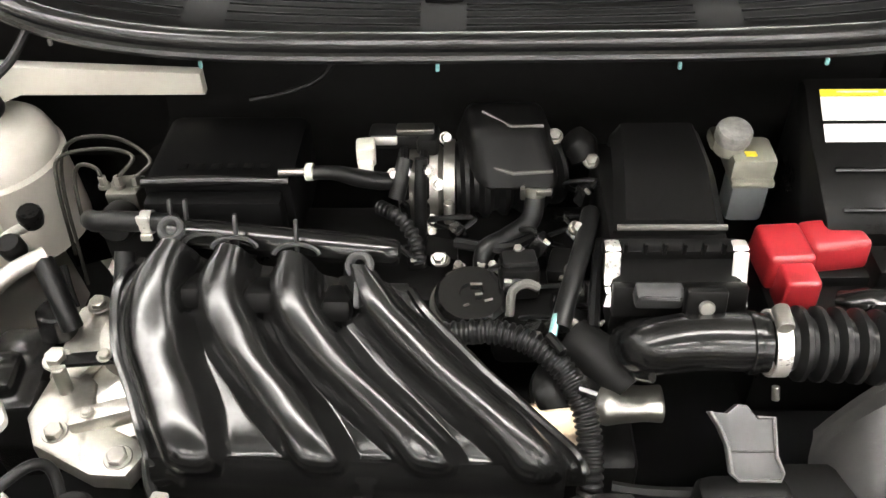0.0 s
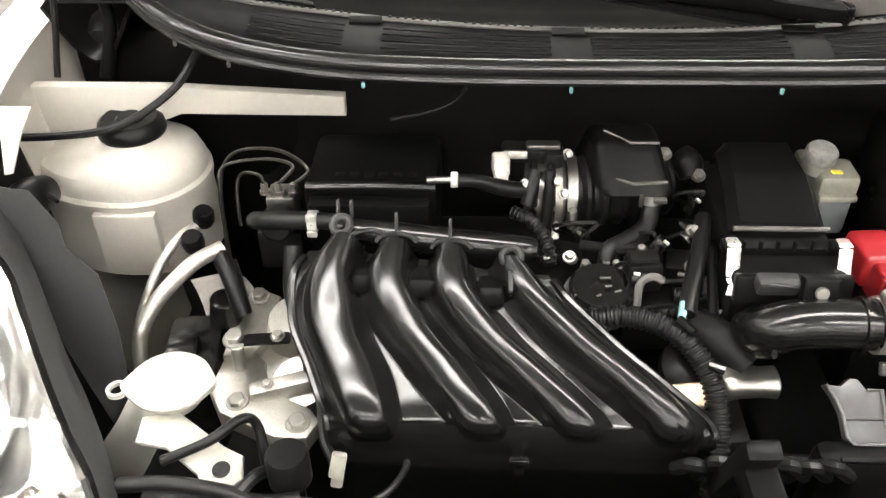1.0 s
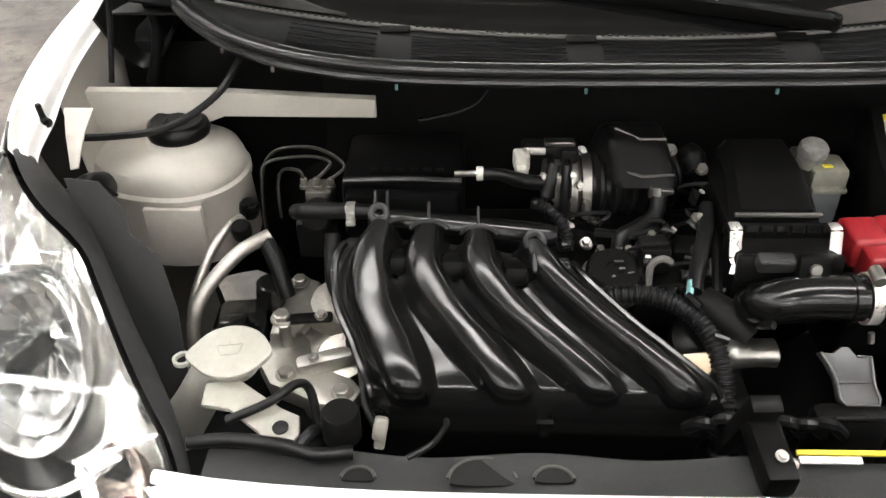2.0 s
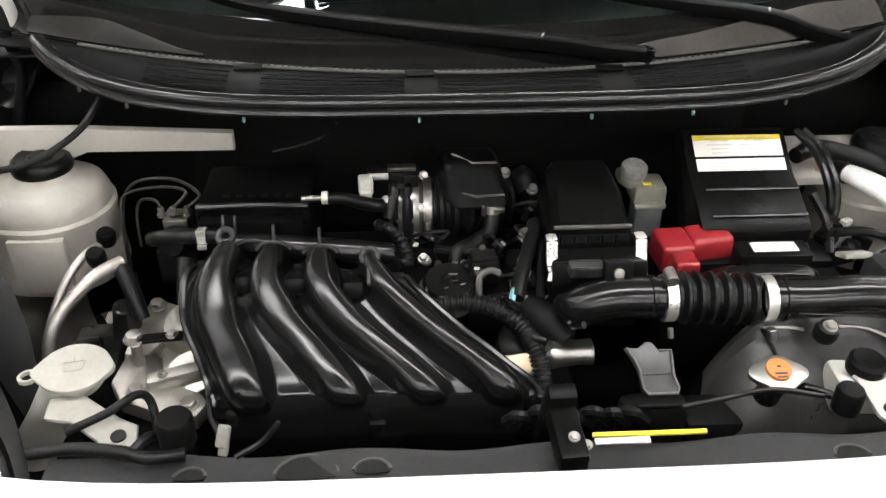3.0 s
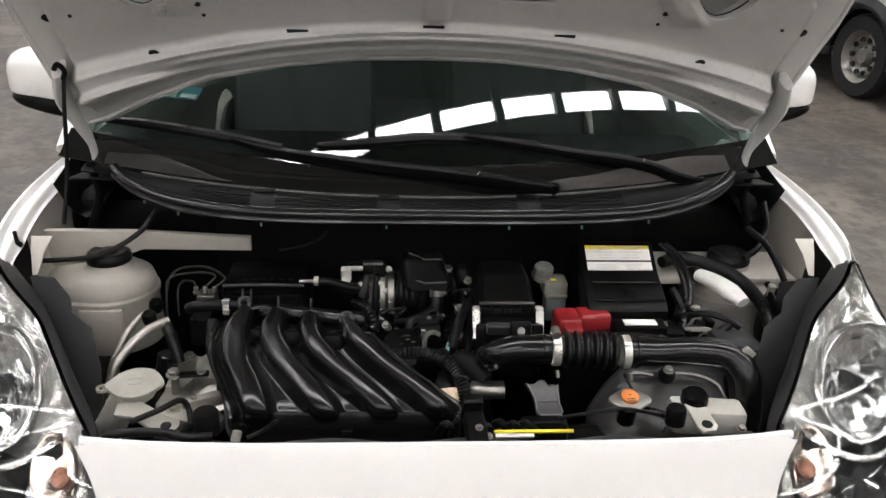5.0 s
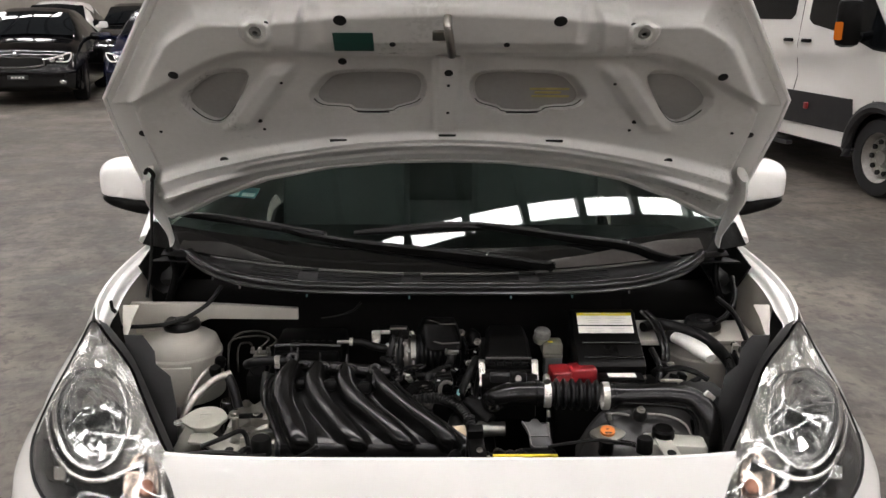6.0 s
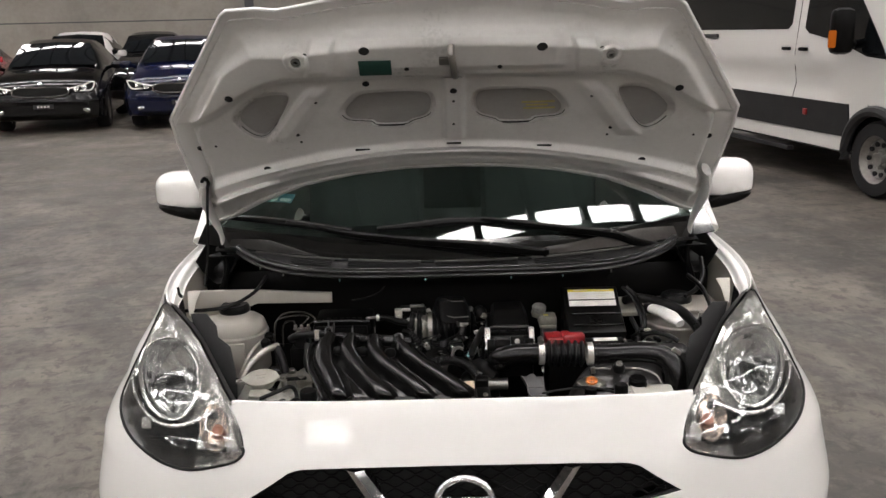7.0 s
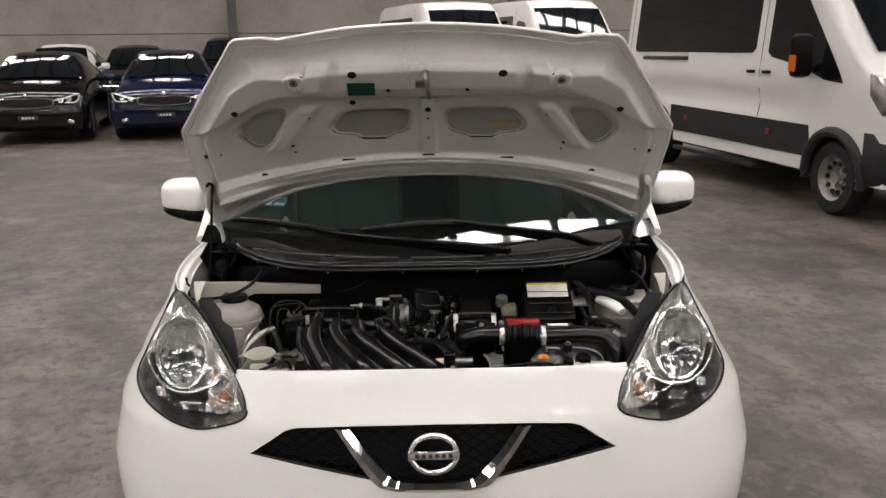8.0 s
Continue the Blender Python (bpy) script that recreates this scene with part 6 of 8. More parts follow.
sweep(bm, [(0.054, 0.516, 0.814), (0.060, 0.514, 0.815), (0.070, 0.513, 0.815), (0.086, 0.513, 0.815), (0.099, 0.513, 0.815), (0.101, 0.513, 0.815)], [0.017, 0.0185, 0.0155, 0.014, 0.015, 0.011], n=16, flat=0.75, power=2.8)
part("bright_sleeve", bm, STEEL, engine, "bright plated metal sleeve")
bm = B()
sweep(bm, [(0.035, 0.56, 0.838), (0.055, 0.54, 0.835), (0.075, 0.52, 0.825)], [0.018, 0.02, 0.012], n=12)
part("casting", bm, DARK, engine)
bm = B()
sweep(bm, [(0.06, 0.46, 0.78), (0.085, 0.455, 0.782), (0.12, 0.455, 0.78)], 0.006, n=8)
part("casting", bm, DARK, engine)
random.seed(9)
for k in range(7):
    bm = B()
    x = 0.0 + 0.018 * k
    sweep(bm, [(x, 0.43, 0.80 + random.uniform(-0.01, 0.012)), (x + 0.01, 0.418, 0.822 + random.uniform(-0.006, 0.006)), (x + 0.03, 0.425, 0.80)], 0.006, n=8)
    part("front_hose", bm, RUBBER, engine)

# plugs, clips and short leads round the oil cap
random.seed(31)
for x, y, z in ((-0.092, 0.640, 0.846), (-0.012, 0.598, 0.862), (0.012, 0.640, 0.866), (0.046, 0.650, 0.872), (0.050, 0.600, 0.850), (0.028, 0.592, 0.846), (0.058, 0.575, 0.838), (0.006, 0.560, 0.842), (0.052, 0.690, 0.880), (-0.058, 0.668, 0.856)):
    bm = B()
    rot = (random.uniform(-35, 15), random.uniform(-30, 30), random.uniform(-60, 60))
    box(bm, (random.uniform(0.012, 0.022), random.uniform(0.010, 0.018), random.uniform(0.012, 0.024)), (x, y, z), 0.0025, rot)
    plug = part("plug", bm, GLOSSBLACK, engine)
    bm = B()
    box(bm, (0.006, 0.003, 0.003), Vector((x, y, z)) + Vector((random.uniform(-0.005, 0.005), -0.009, 0.011)), 0.0006, rot)
    part("plug_clip", bm, STEEL if random.random() < 0.6 else PALE, plug)
    bm = B()
    a = Vector((x, y, z))
    sweep(bm, [a, a + Vector((random.uniform(-0.02, 0.02), 0.008, 0.010)), a + Vector((random.uniform(-0.03, 0.03), 0.02, -0.004)), a + Vector((random.uniform(-0.04, 0.04), 0.03, -0.03))], 0.0024, n=6)
    part("plug_lead", bm, RUBBER, plug)
for p, ax_ in (((0.034, 0.606, 0.868), (0.5, -0.6, 0.6)), ((0.036, 0.592, 0.862), (0.3, -0.7, 0.6)), ((0.040, 0.640, 0.884), (0.2, -0.6, 0.8)), ((-0.074, 0.628, 0.860), (0, -0.5, 0.9)), ((0.048, 0.552, 0.840), (0.1, -0.4, 0.9))):
    bm = B()
    bolt(bm, p, ax_, 0.0046, 0.009)
    part("head_bolt", bm, STEEL, engine)
bm = B()
lathe(bm, [(0, 0), (0.026, 0), (0.030, 0.006), (0.030, 0.018), (0.022, 0.026), (0.012, 0.028), (0, 0.027)], (0.028, 0.528, 0.806), (0.15, -0.4, 1), 28)
part("round_housing", bm, BLACK, engine)

# mount on the left end
mount = thing("engine_mount", (-0.36, 0.55, 0.72), "grey cast aluminium engine mount with four bolts", "engine mount")
bm = B()
plate(bm, [(-0.404, 0.510), (-0.388, 0.482), (-0.335, 0.456), (-0.306, 0.455), (-0.297, 0.475), (-0.308, 0.490), (-0.350, 0.510), (-0.358, 0.545), (-0.372, 0.560), (-0.398, 0.560)], 0.020, pose(0, 0, 0.778, 0, 0, 0), 0.004)
part("mount_arm", bm, ALU, mount)
bm = B()
plate(bm, [(-0.400, 0.552), (-0.372, 0.548), (-0.352, 0.585), (-0.358, 0.632), (-0.378, 0.642), (-0.398, 0.628)], 0.014, pose(0, 0, 0.794, 2, -4, 0), 0.004)
part("mount_plate", bm, ALU, mount)
bm = B()
box(bm, (0.075, 0.10, 0.10), (-0.335, 0.565, 0.745), 0.018)
lathe(bm, [(0, 0), (0.034, 0), (0.036, 0.02), (0.030, 0.045), (0, 0.05)], (-0.330, 0.590, 0.775), (0, -0.2, 1), 28)
lathe(bm, [(0, 0), (0.030, 0), (0.032, 0.02), (0.024, 0.04), (0, 0.043)], (-0.322, 0.535, 0.765), (0, -0.5, 1), 28)
box(bm, (0.06, 0.018, 0.018), (-0.335, 0.508, 0.803), 0.005, (0, -6, 14))
part("casting", bm, ALU, mount)
bm = B()
box(bm, (0.058, 0.014, 0.006), (-0.362, 0.549, 0.822), 0.003, (0, 0, 6))
box(bm, (0.014, 0.03, 0.02), (-0.305, 0.527, 0.815), 0.004, (0, 0, -30))
part("earth_strap", bm, BLACK, mount)
for p, r in (((-0.380, 0.626, 0.806), 0.0075), ((-0.384, 0.548, 0.822), 0.0085), ((-0.374, 0.494, 0.797), 0.0075), ((-0.316, 0.471, 0.797), 0.008), ((-0.345, 0.551, 0.824), 0.005), ((-0.347, 0.503, 0.812), 0.004)):
    bm = B()
    bolt(bm, p, (0, -0.08, 1), r, r * 1.05)
    part("hex_bolt", bm, STEEL, mount)
bm = B()
cyl(bm, 0.006, (-0.380, 0.534, 0.782), (-0.381, 0.540, 0.822))
part("stud", bm, STEEL, mount)

bm = B()
box(bm, (0.055, 0.095, 0.10), (-0.432, 0.560, 0.752), 0.010, (0, 0, 6))
box(bm, (0.030, 0.040, 0.020), (-0.436, 0.545, 0.806), 0.006, (0, 0, 6))
cyl(bm, 0.016, (-0.408, 0.598, 0.800), (-0.404, 0.600, 0.828))
part("mount_housing", bm, GLOSSBLACK, mount, "glossy black housing beside the mount")

# ---- intake manifold ----
man = thing("intake_manifold", (-0.16, 0.56, 0.72), "black plastic intake manifold with four curved runners", "intake manifold")
RUN = [
    [(-0.284, 0.604, 0.896), (-0.294, 0.572, 0.884), (-0.290, 0.535, 0.862), (-0.272, 0.500, 0.843), (-0.257, 0.467, 0.826), (-0.250, 0.452, 0.806), (-0.249, 0.453, 0.770)],
    [(-0.237, 0.600, 0.894), (-0.242, 0.568, 0.881), (-0.222, 0.532, 0.860), (-0.192, 0.499, 0.842), (-0.165, 0.467, 0.824), (-0.155, 0.453, 0.806), (-0.154, 0.454, 0.770)],
    [(-0.186, 0.594, 0.892), (-0.184, 0.562, 0.879), (-0.157, 0.527, 0.859), (-0.120, 0.495, 0.842), (-0.085, 0.466, 0.824), (-0.074, 0.453, 0.806), (-0.073, 0.454, 0.770)],
    [(-0.133, 0.580, 0.890), (-0.116, 0.553, 0.878), (-0.080, 0.520, 0.860), (-0.042, 0.488, 0.846), (-0.008, 0.459, 0.830), (0.001, 0.447, 0.810), (0.002, 0.449, 0.772)],
]
PATHS = [smooth_path(r, 8) for r in RUN]
HW = [(0, 0.0165), (6, 0.0205), (14, 0.0265), (26, 0.0275), (36, 0.0235), (42, 0.0185), (48, 0.016)]


def runner_row(i):
    """One cross row of the moulding: its stations from edge to edge and the way out of it."""
    row = [p[i] for p in PATHS]
    a, b = max(0, i - 1), min(len(PATHS[0]) - 1, i + 1)
    t = sum(((p[b] - p[a]) for p in PATHS), Vector())
    out = Vector((0, t.z, -t.y)).normalized()
    edge = 0.036
    return [row[0] + Vector((-edge, 0, 0))] + row + [row[-1] + Vector((edge, 0, 0))], out


def runner_point(k, w, i):
    """The moulding round runner k: w from -1 (groove towards the one before) to 1 (groove towards the next)."""
    st, out = runner_row(i)
    c = st[k + 1]
    side = st[k + 2] if w > 0 else st[k]
    full = (k < 3) if w > 0 else (k > 0)
    p = c.lerp(side, abs(w) * (0.5 if full else 1.0))
    d = abs(p.x - c.x) / lerp_table(HW, i)
    crest = max(0.0, 1 - min(1.0, d) ** 2.3) ** 0.62
    step = 1 - sst(1.02, 1.3, d)
    fade, end = sst(0, 5, i), sst(34, 44, i)
    h = -0.0135 + 0.0245 * crest + 0.005 * step - 0.006 * (1 - fade) * (1 - crest)
    return p + out * (h + (-0.004 - h) * end)


for k in range(4):
    bm = grid_bm(lambda u, v, k=k: runner_point(k, 2 * u - 1, min(48, round(v * 43))), 44, 43)
    bmesh.ops.recalc_face_normals(bm, faces=bm.faces)
    part("runner", thicken(bm, 0.0012), GLOSSBLACK, man, "curved intake runner", angle=60)


def web(u, v):
    """The sheet that joins the runners."""
    k = v * 4
    i = min(3, int(k))
    t = k - i
    a = Vector(RUN[0][i]).lerp(Vector(RUN[0][i + 1]), t) + Vector((-0.030, 0, -0.010))
    b = Vector(RUN[3][i]).lerp(Vector(RUN[3][i + 1]), t) + Vector((0.030, 0, -0.010))
    p = a.lerp(b, u)
    p.z += -0.006 - 0.012 * (1 - sst(0.0, 0.35, v))
    return p


for k, w in ((0, -1), (3, 1)):
    bm = B()
    sweep(bm, [runner_point(k, w, i) for i in range(2, 41, 2)], 0.0042, n=8, steps=1, smooth=False)
    part("moulding_rim", bm, GLOSSBLACK, man)


def lower(u, v):
    a = web(u, 1.0)
    return a + Vector((0.0, -0.016 * math.sin(min(1, v * 5) * math.pi / 2) + 0.03 * v, -0.012 * min(1, v * 5) ** 2 - 0.14 * v))


bm = B()
sweep(bm, [web(u, 0.975) + Vector((0, 0.0063, -0.0185)) for u in np.linspace(0, 1, 15)], 0.0105, n=16, steps=1, smooth=False)
part("plenum_lip", bm, GLOSSBLACK, man)
part("lower_plenum", thicken(grid_bm(lower, 30, 12), 0.005), GLOSSBLACK, man)
bm = B()
box(bm, (0.010, 0.006, 0.020), (-0.126, 0.438, 0.785), 0.002)
box(bm, (0.016, 0.006, 0.006), (-0.126, 0.437, 0.796), 0.001)
part("lower_tab", bm, GLOSSBLACK, man)
bm = B()
sweep(bm, [(-0.300, 0.640, 0.882), (-0.24, 0.634, 0.880), (-0.16, 0.626, 0.876), (-0.116, 0.622, 0.874)], [0.012, 0.0135, 0.0135, 0.0125], n=18, steps=6)
lathe(bm, [(0.0125, 0), (0.0125, 0.006), (0.010, 0.012), (0, 0.014)], (-0.118, 0.622, 0.874), (1, -0.05, -0.03), 20)
part("fuel_rail", bm, GLOSSBLACK, man, "black fuel rail tube above the runners")
for x, y, z in ((-0.287, 0.613, 0.907), (-0.132, 0.578, 0.900)):
    bm = B()
    tm = pose(x, y, z, 40, 0, 0)
    sweep(bm, [tm @ Vector((0.0080 * math.cos(a), 0.0080 * math.sin(a), 0)) for a in np.linspace(0, 2 * math.pi, 25)], 0.0036, n=8, steps=1, smooth=False, caps=False)
    box(bm, (0.004, 0.020, 0.006), (x - 0.001, y - 0.022, z - 0.010), 0.001, (30, 0, 0))
    part("lifting_eye", bm, GREY, man, "moulded lifting eye")
for x, y, z, h in ((-0.292, 0.632, 0.912, 0.018), (-0.280, 0.634, 0.910, 0.018), (-0.237, 0.618, 0.900, 0.030), (-0.187, 0.613, 0.898, 0.030)):
    bm = B()
    box(bm, (0.003, 0.005, h), (x, y, z), 0.0008, (-25, 0, 0))
    part("rail_clip", bm, GREY, man)
for k, x in enumerate((-0.237, -0.187, -0.262)):
    bm = B()
    c = Vector(RUN[min(k + 1, 2)][0]) if k < 2 else Vector((x, 0.606, 0.893))
    sweep(bm, [c + Vector((0.0185 * math.cos(a), 0.006 + 0.006 * math.sin(a), 0.007 * math.sin(a) - 0.002)) for a in np.linspace(0.1, math.pi - 0.1, 11)], 0.002, n=6, steps=1, smooth=False)
    part("runner_collar", bm, GREY, man)
bm = B()
for k in range(3):
    q = Vector(RUN[k][0]).lerp(Vector(RUN[k][1]), 0.45) + Vector((0.0, 0, 0.0165))
    for d in range(3):
        box(bm, (0.0022, 0.003, 0.0015), q + Vector((0.0005 * d, 0.004 - 0.005 * d, -0.002 * d)), 0, (25, 0, 0))
part("cast_mark", bm, MIDGREY, man)
for x, y, z in ((-0.262, 0.578, 0.873), (-0.212, 0.575, 0.871), (-0.150, 0.568, 0.869)):
    bm = B()
    box(bm, (0.024, 0.035, 0.02), (x, y, z), 0.006, (-20, 0, 0))
    part("injector_boot", bm, BLACK, man)

# upper cover behind the rail
cov = thing("plenum_cover", (-0.27, 0.72, 0.83), "matt black plenum cover with a raised front edge", "engine cover")
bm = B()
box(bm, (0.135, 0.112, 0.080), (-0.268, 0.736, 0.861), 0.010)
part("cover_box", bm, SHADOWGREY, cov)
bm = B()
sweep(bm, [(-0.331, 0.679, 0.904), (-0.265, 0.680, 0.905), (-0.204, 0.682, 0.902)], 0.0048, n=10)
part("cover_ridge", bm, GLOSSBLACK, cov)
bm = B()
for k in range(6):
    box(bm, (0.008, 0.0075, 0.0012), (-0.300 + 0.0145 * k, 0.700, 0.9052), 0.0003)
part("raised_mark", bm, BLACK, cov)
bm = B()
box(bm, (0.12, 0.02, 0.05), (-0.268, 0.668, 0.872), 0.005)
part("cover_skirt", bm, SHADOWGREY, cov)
bm = B()
sweep(bm, [(-0.255, 0.785, 0.92), (-0.22, 0.79, 0.925), (-0.19, 0.795, 0.935), (-0.175, 0.80, 0.95)], 0.0025, n=6)
part("cover_cable", bm, BLACK, cov)

# vacuum hose and its clip
vac = thing("vacuum_hose", (-0.17, 0.68, 0.88), "black vacuum hose with a white clip", "hose")
bm = B()
sweep(bm, [(-0.186, 0.683, 0.910), (-0.165, 0.684, 0.910), (-0.145, 0.690, 0.900), (-0.122, 0.694, 0.893), (-0.108, 0.70, 0.893)], [0.006, 0.0062, 0.008, 0.008, 0.007], n=12)
part("hose_tube", bm, RUBBER, vac)
bm = B()
cyl(bm, 0.0078, (-0.1885, 0.6845, 0.9105), (-0.181, 0.6845, 0.9105), 16)
part("hose_clip", bm, TANK, vac)
bm = B()
cyl(bm, 0.0035, (-0.212, 0.684, 0.910), (-0.1885, 0.6845, 0.9105), 10)
part("hose_nipple", bm, STEEL, vac)

# throttle body
thr = thing("throttle_body", (-0.09, 0.72, 0.84), "cast aluminium throttle body with black clamps and wiring", "throttle body")
bm = B()
cyl(bm, 0.034, (-0.112, 0.728, 0.868), (-0.072, 0.728, 0.868), 32)
box(bm, (0.018, 0.05, 0.07), (-0.095, 0.72, 0.866), 0.006)
part("throttle_casting", bm, ALU, thr)
for x in (-0.106, -0.088):
    bm = B()
    a = [(x, 0.728 + 0.0365 * math.cos(t), 0.868 + 0.0365 * math.sin(t)) for t in np.linspace(0, 2 * math.pi, 33)]
    sweep(bm, a, 0.0045, n=8, steps=1, smooth=False, caps=False)
    part("throttle_flange", bm, BLACK, thr)
bm = B()
lathe(bm, [(0.0345, 0), (0.0365, 0.0), (0.0365, 0.010), (0.0345, 0.010)], (-0.071, 0.730, 0.868), (1, 0, 0), 36)
box(bm, (0.008, 0.012, 0.014), (-0.066, 0.690, 0.866), 0.003)
cyl(bm, 0.005, (-0.066, 0.690, 0.872), (-0.066, 0.686, 0.852), 12)
part("band_clamp", bm, STEEL, thr, "bright steel hose clamp")
bm = B()
box(bm, (0.052, 0.022, 0.016), (-0.112, 0.738, 0.910), 0.004, (0, 0, -3))
box(bm, (0.020, 0.03, 0.02), (-0.085, 0.735, 0.908), 0.005)
part("sensor_body", bm, DARK, thr)
bm = B()
box(bm, (0.024, 0.006, 0.008), (-0.124, 0.726, 0.914), 0.001, (-20, 0, 0))
box(bm, (0.034, 0.012, 0.006), (-0.096, 0.735, 0.920), 0.002)
part("sensor_cap", bm, STEEL, thr)
bm = B()
box(bm, (0.017, 0.020, 0.020), (-0.139, 0.714, 0.910), 0.003, (0, 0, 6))
box(bm, (0.013, 0.016, 0.014), (-0.139, 0.704, 0.902), 0.002, (0, 0, 6))
part("white_connector", bm, TANK, thr, "white electrical connector")
for p in ((-0.103, 0.700, 0.898), (-0.085, 0.702, 0.898), (-0.083, 0.695, 0.848), (-0.076, 0.698, 0.886), (-0.083, 0.690, 0.838), (-0.115, 0.698, 0.897), (-0.070, 0.742, 0.905)):
    bm = B()
    bolt(bm, p, (0.2, -0.8, 0.6), 0.0042, 0.007)
    part("throttle_bolt", bm, STEEL, thr)
bm = B()
sweep(bm, [(-0.104, 0.706, 0.908), (-0.108, 0.694, 0.895), (-0.112, 0.686, 0.880)], 0.0075, n=10)
part("throttle_hose", bm, RUBBER, thr)
bm = B()
sweep(bm, [(-0.090, 0.704, 0.910), (-0.091, 0.692, 0.88), (-0.092, 0.685, 0.84)], 0.006, n=10)
part("throttle_hose", bm, RUBBER, thr)


def corrugate(bm, pts, r, pitch, depth, n=14):
    path = smooth_path(pts, 24)
    seg = [path[0]]
    for p in path[1:]:
        if (p - seg[-1]).length > pitch / 4:
            seg.append(p)
    rad = [r + depth * (1 if (i // 2) % 2 else -1) for i in range(len(seg))]
    return sweep(bm, seg, rad, n=n, steps=1, smooth=False)


bm = B()
corrugate(bm, [(-0.128, 0.678, 0.878), (-0.108, 0.664, 0.876), (-0.095, 0.648, 0.866), (-0.090, 0.630, 0.852)], 0.0058, 0.004, 0.0009)
part("sensor_conduit", bm, RUBBER, thr, "ribbed black wiring conduit")

# rubber intake bellows and resonator
res = thing("resonator", (0.0, 0.72, 0.85), "black plastic intake resonator over rubber bellows", "resonator")
bm = B()
corrugate(bm, [(-0.062, 0.732, 0.868), (-0.03, 0.735, 0.868), (0.0, 0.742, 0.868), (0.03, 0.755, 0.868)], 0.036, 0.013, 0.003, 28)
part("bellows", bm, RUBBER, res)
bm = B()
g = bmesh.ops.create_cube(bm, size=1.0)
for v in g["verts"]:
    top = v.co.z > 0
    v.co = Vector((v.co.x * (0.056 if top else 0.084), v.co.y * (0.040 if top else 0.080) + (0.014 if top else 0), v.co.z * 0.040))
    if v.co.y < 0 and v.co.x < 0 and not top:
        v.co.x += 0.022
bmesh.ops.bevel(bm, geom=bm.edges[:], offset=0.010, segments=3, profile=0.6, affect="EDGES", clamp_overlap=True)
bmesh.ops.scale(bm, verts=bm.verts, vec=(1.16, 1.1, 1.1))
bmesh.ops.translate(bm, verts=bm.verts, vec=(-0.017, 0.722, 0.914))
part("resonator_box", bm, BLACK, res)
# pale grey lines paint the highlights along the resonator's edges
for pts in ([(-0.036, 0.737, 0.9365), (-0.012, 0.716, 0.9345), (0.016, 0.717, 0.9345)], [(-0.030, 0.694, 0.908), (-0.010, 0.688, 0.905), (0.024, 0.690, 0.906)]):
    bm = B()
    sweep(bm, pts, 0.0016, n=6, steps=1, smooth=False)
    part("moulded_edge", bm, PANELGREY, res)
bm = B()
sweep(bm, [(0.008, 0.690, 0.890), (0.009, 0.682, 0.880), (0.004, 0.668, 0.868), (-0.018, 0.652, 0.862), (-0.034, 0.642, 0.858), (-0.036, 0.632, 0.84)], [0.0085, 0.0088, 0.009, 0.0088, 0.009, 0.009], n=14)
part("breather_hose", bm, RUBBER, res, "bent black breather hose")
bm = B()
lathe(bm, [(0.009, 0), (0.0108, 0), (0.0108, 0.009), (0.009, 0.009)], (0.0085, 0.686, 0.884), (0.05, 0.3, 1), 24)
box(bm, (0.014, 0.006, 0.006), (0.016, 0.679, 0.892), 0.0015)
box(bm, (0.004, 0.006, 0.012), (-0.002, 0.678, 0.892), 0.001)
part("spring_clip", bm, STEEL, res)
bm = B()
sweep(bm, [(0.045, 0.745, 0.905), (0.052, 0.735, 0.90), (0.056, 0.725, 0.89)], [0.012, 0.016, 0.012], n=12)
part("solenoid", bm, BLACK, res)
for p in ((0.029, 0.742, 0.906), (0.060, 0.718, 0.896)):
    bm = B()
    bolt(bm, p, (0, -0.6, 0.8), 0.0055, 0.008)
    part("resonator_bolt", bm, STEEL, res)

# ---- air filter box and intake duct ----
air = thing("air_filter_box", (0.11, 0.62, 0.75), "black plastic air filter box with two bright spring clips", "air filter box")
bm = B()


def lid(u, v):
    x = 0.068 + 0.090 * u
    y = 0.617 + 0.135 * v
    e = min(u, 1 - u)
    z = 0.908 + 0.018 * sst(0, 0.5, v) - 0.012 * sst(0.12, 0.0, e) - 0.03 * sst(0.86, 1.0, v) - 0.02 * (1 - sst(0, 0.05, v))
    return (x + 0.010 * v * (1 - u) - 0.004 * v * u, y, z)


bm = grid_bm(lid, 20, 22)
part("filter_lid", thicken(bm, 0.004), BLACK, air)
bm = B()
box(bm, (0.096, 0.14, 0.09), (0.112, 0.682, 0.850), 0.006)
part("lid_wall", bm, BLACK, air)
# pale grey tube paints the highlight on the lid's front edge
bm = B()
sweep(bm, [(0.070, 0.617, 0.905), (0.156, 0.617, 0.905)], 0.0025, n=8)
part("lid_edge", bm, PANELGREY, air)
bm = B()
box(bm, (0.106, 0.016, 0.010), (0.110, 0.600, 0.897), 0.002)
part("lid_flange", bm, BLACK, air)
bm = B()
box(bm, (0.100, 0.055, 0.085), (0.110, 0.585, 0.852), 0.006)
part("filter_body", bm, BLACK, air)
bm = B()
box(bm, (0.10, 0.010, 0.026), (0.110, 0.556, 0.886), 0.002, (-15, 0, 0))
part("clip_ledge", bm, BLACK, air)
bm = B()
for k in range(6):
    box(bm, (0.003, 0.004, 0.010), (0.073 + 0.015 * k, 0.592, 0.905), 0.0005)
part("lid_rib", bm, BLACK, air)
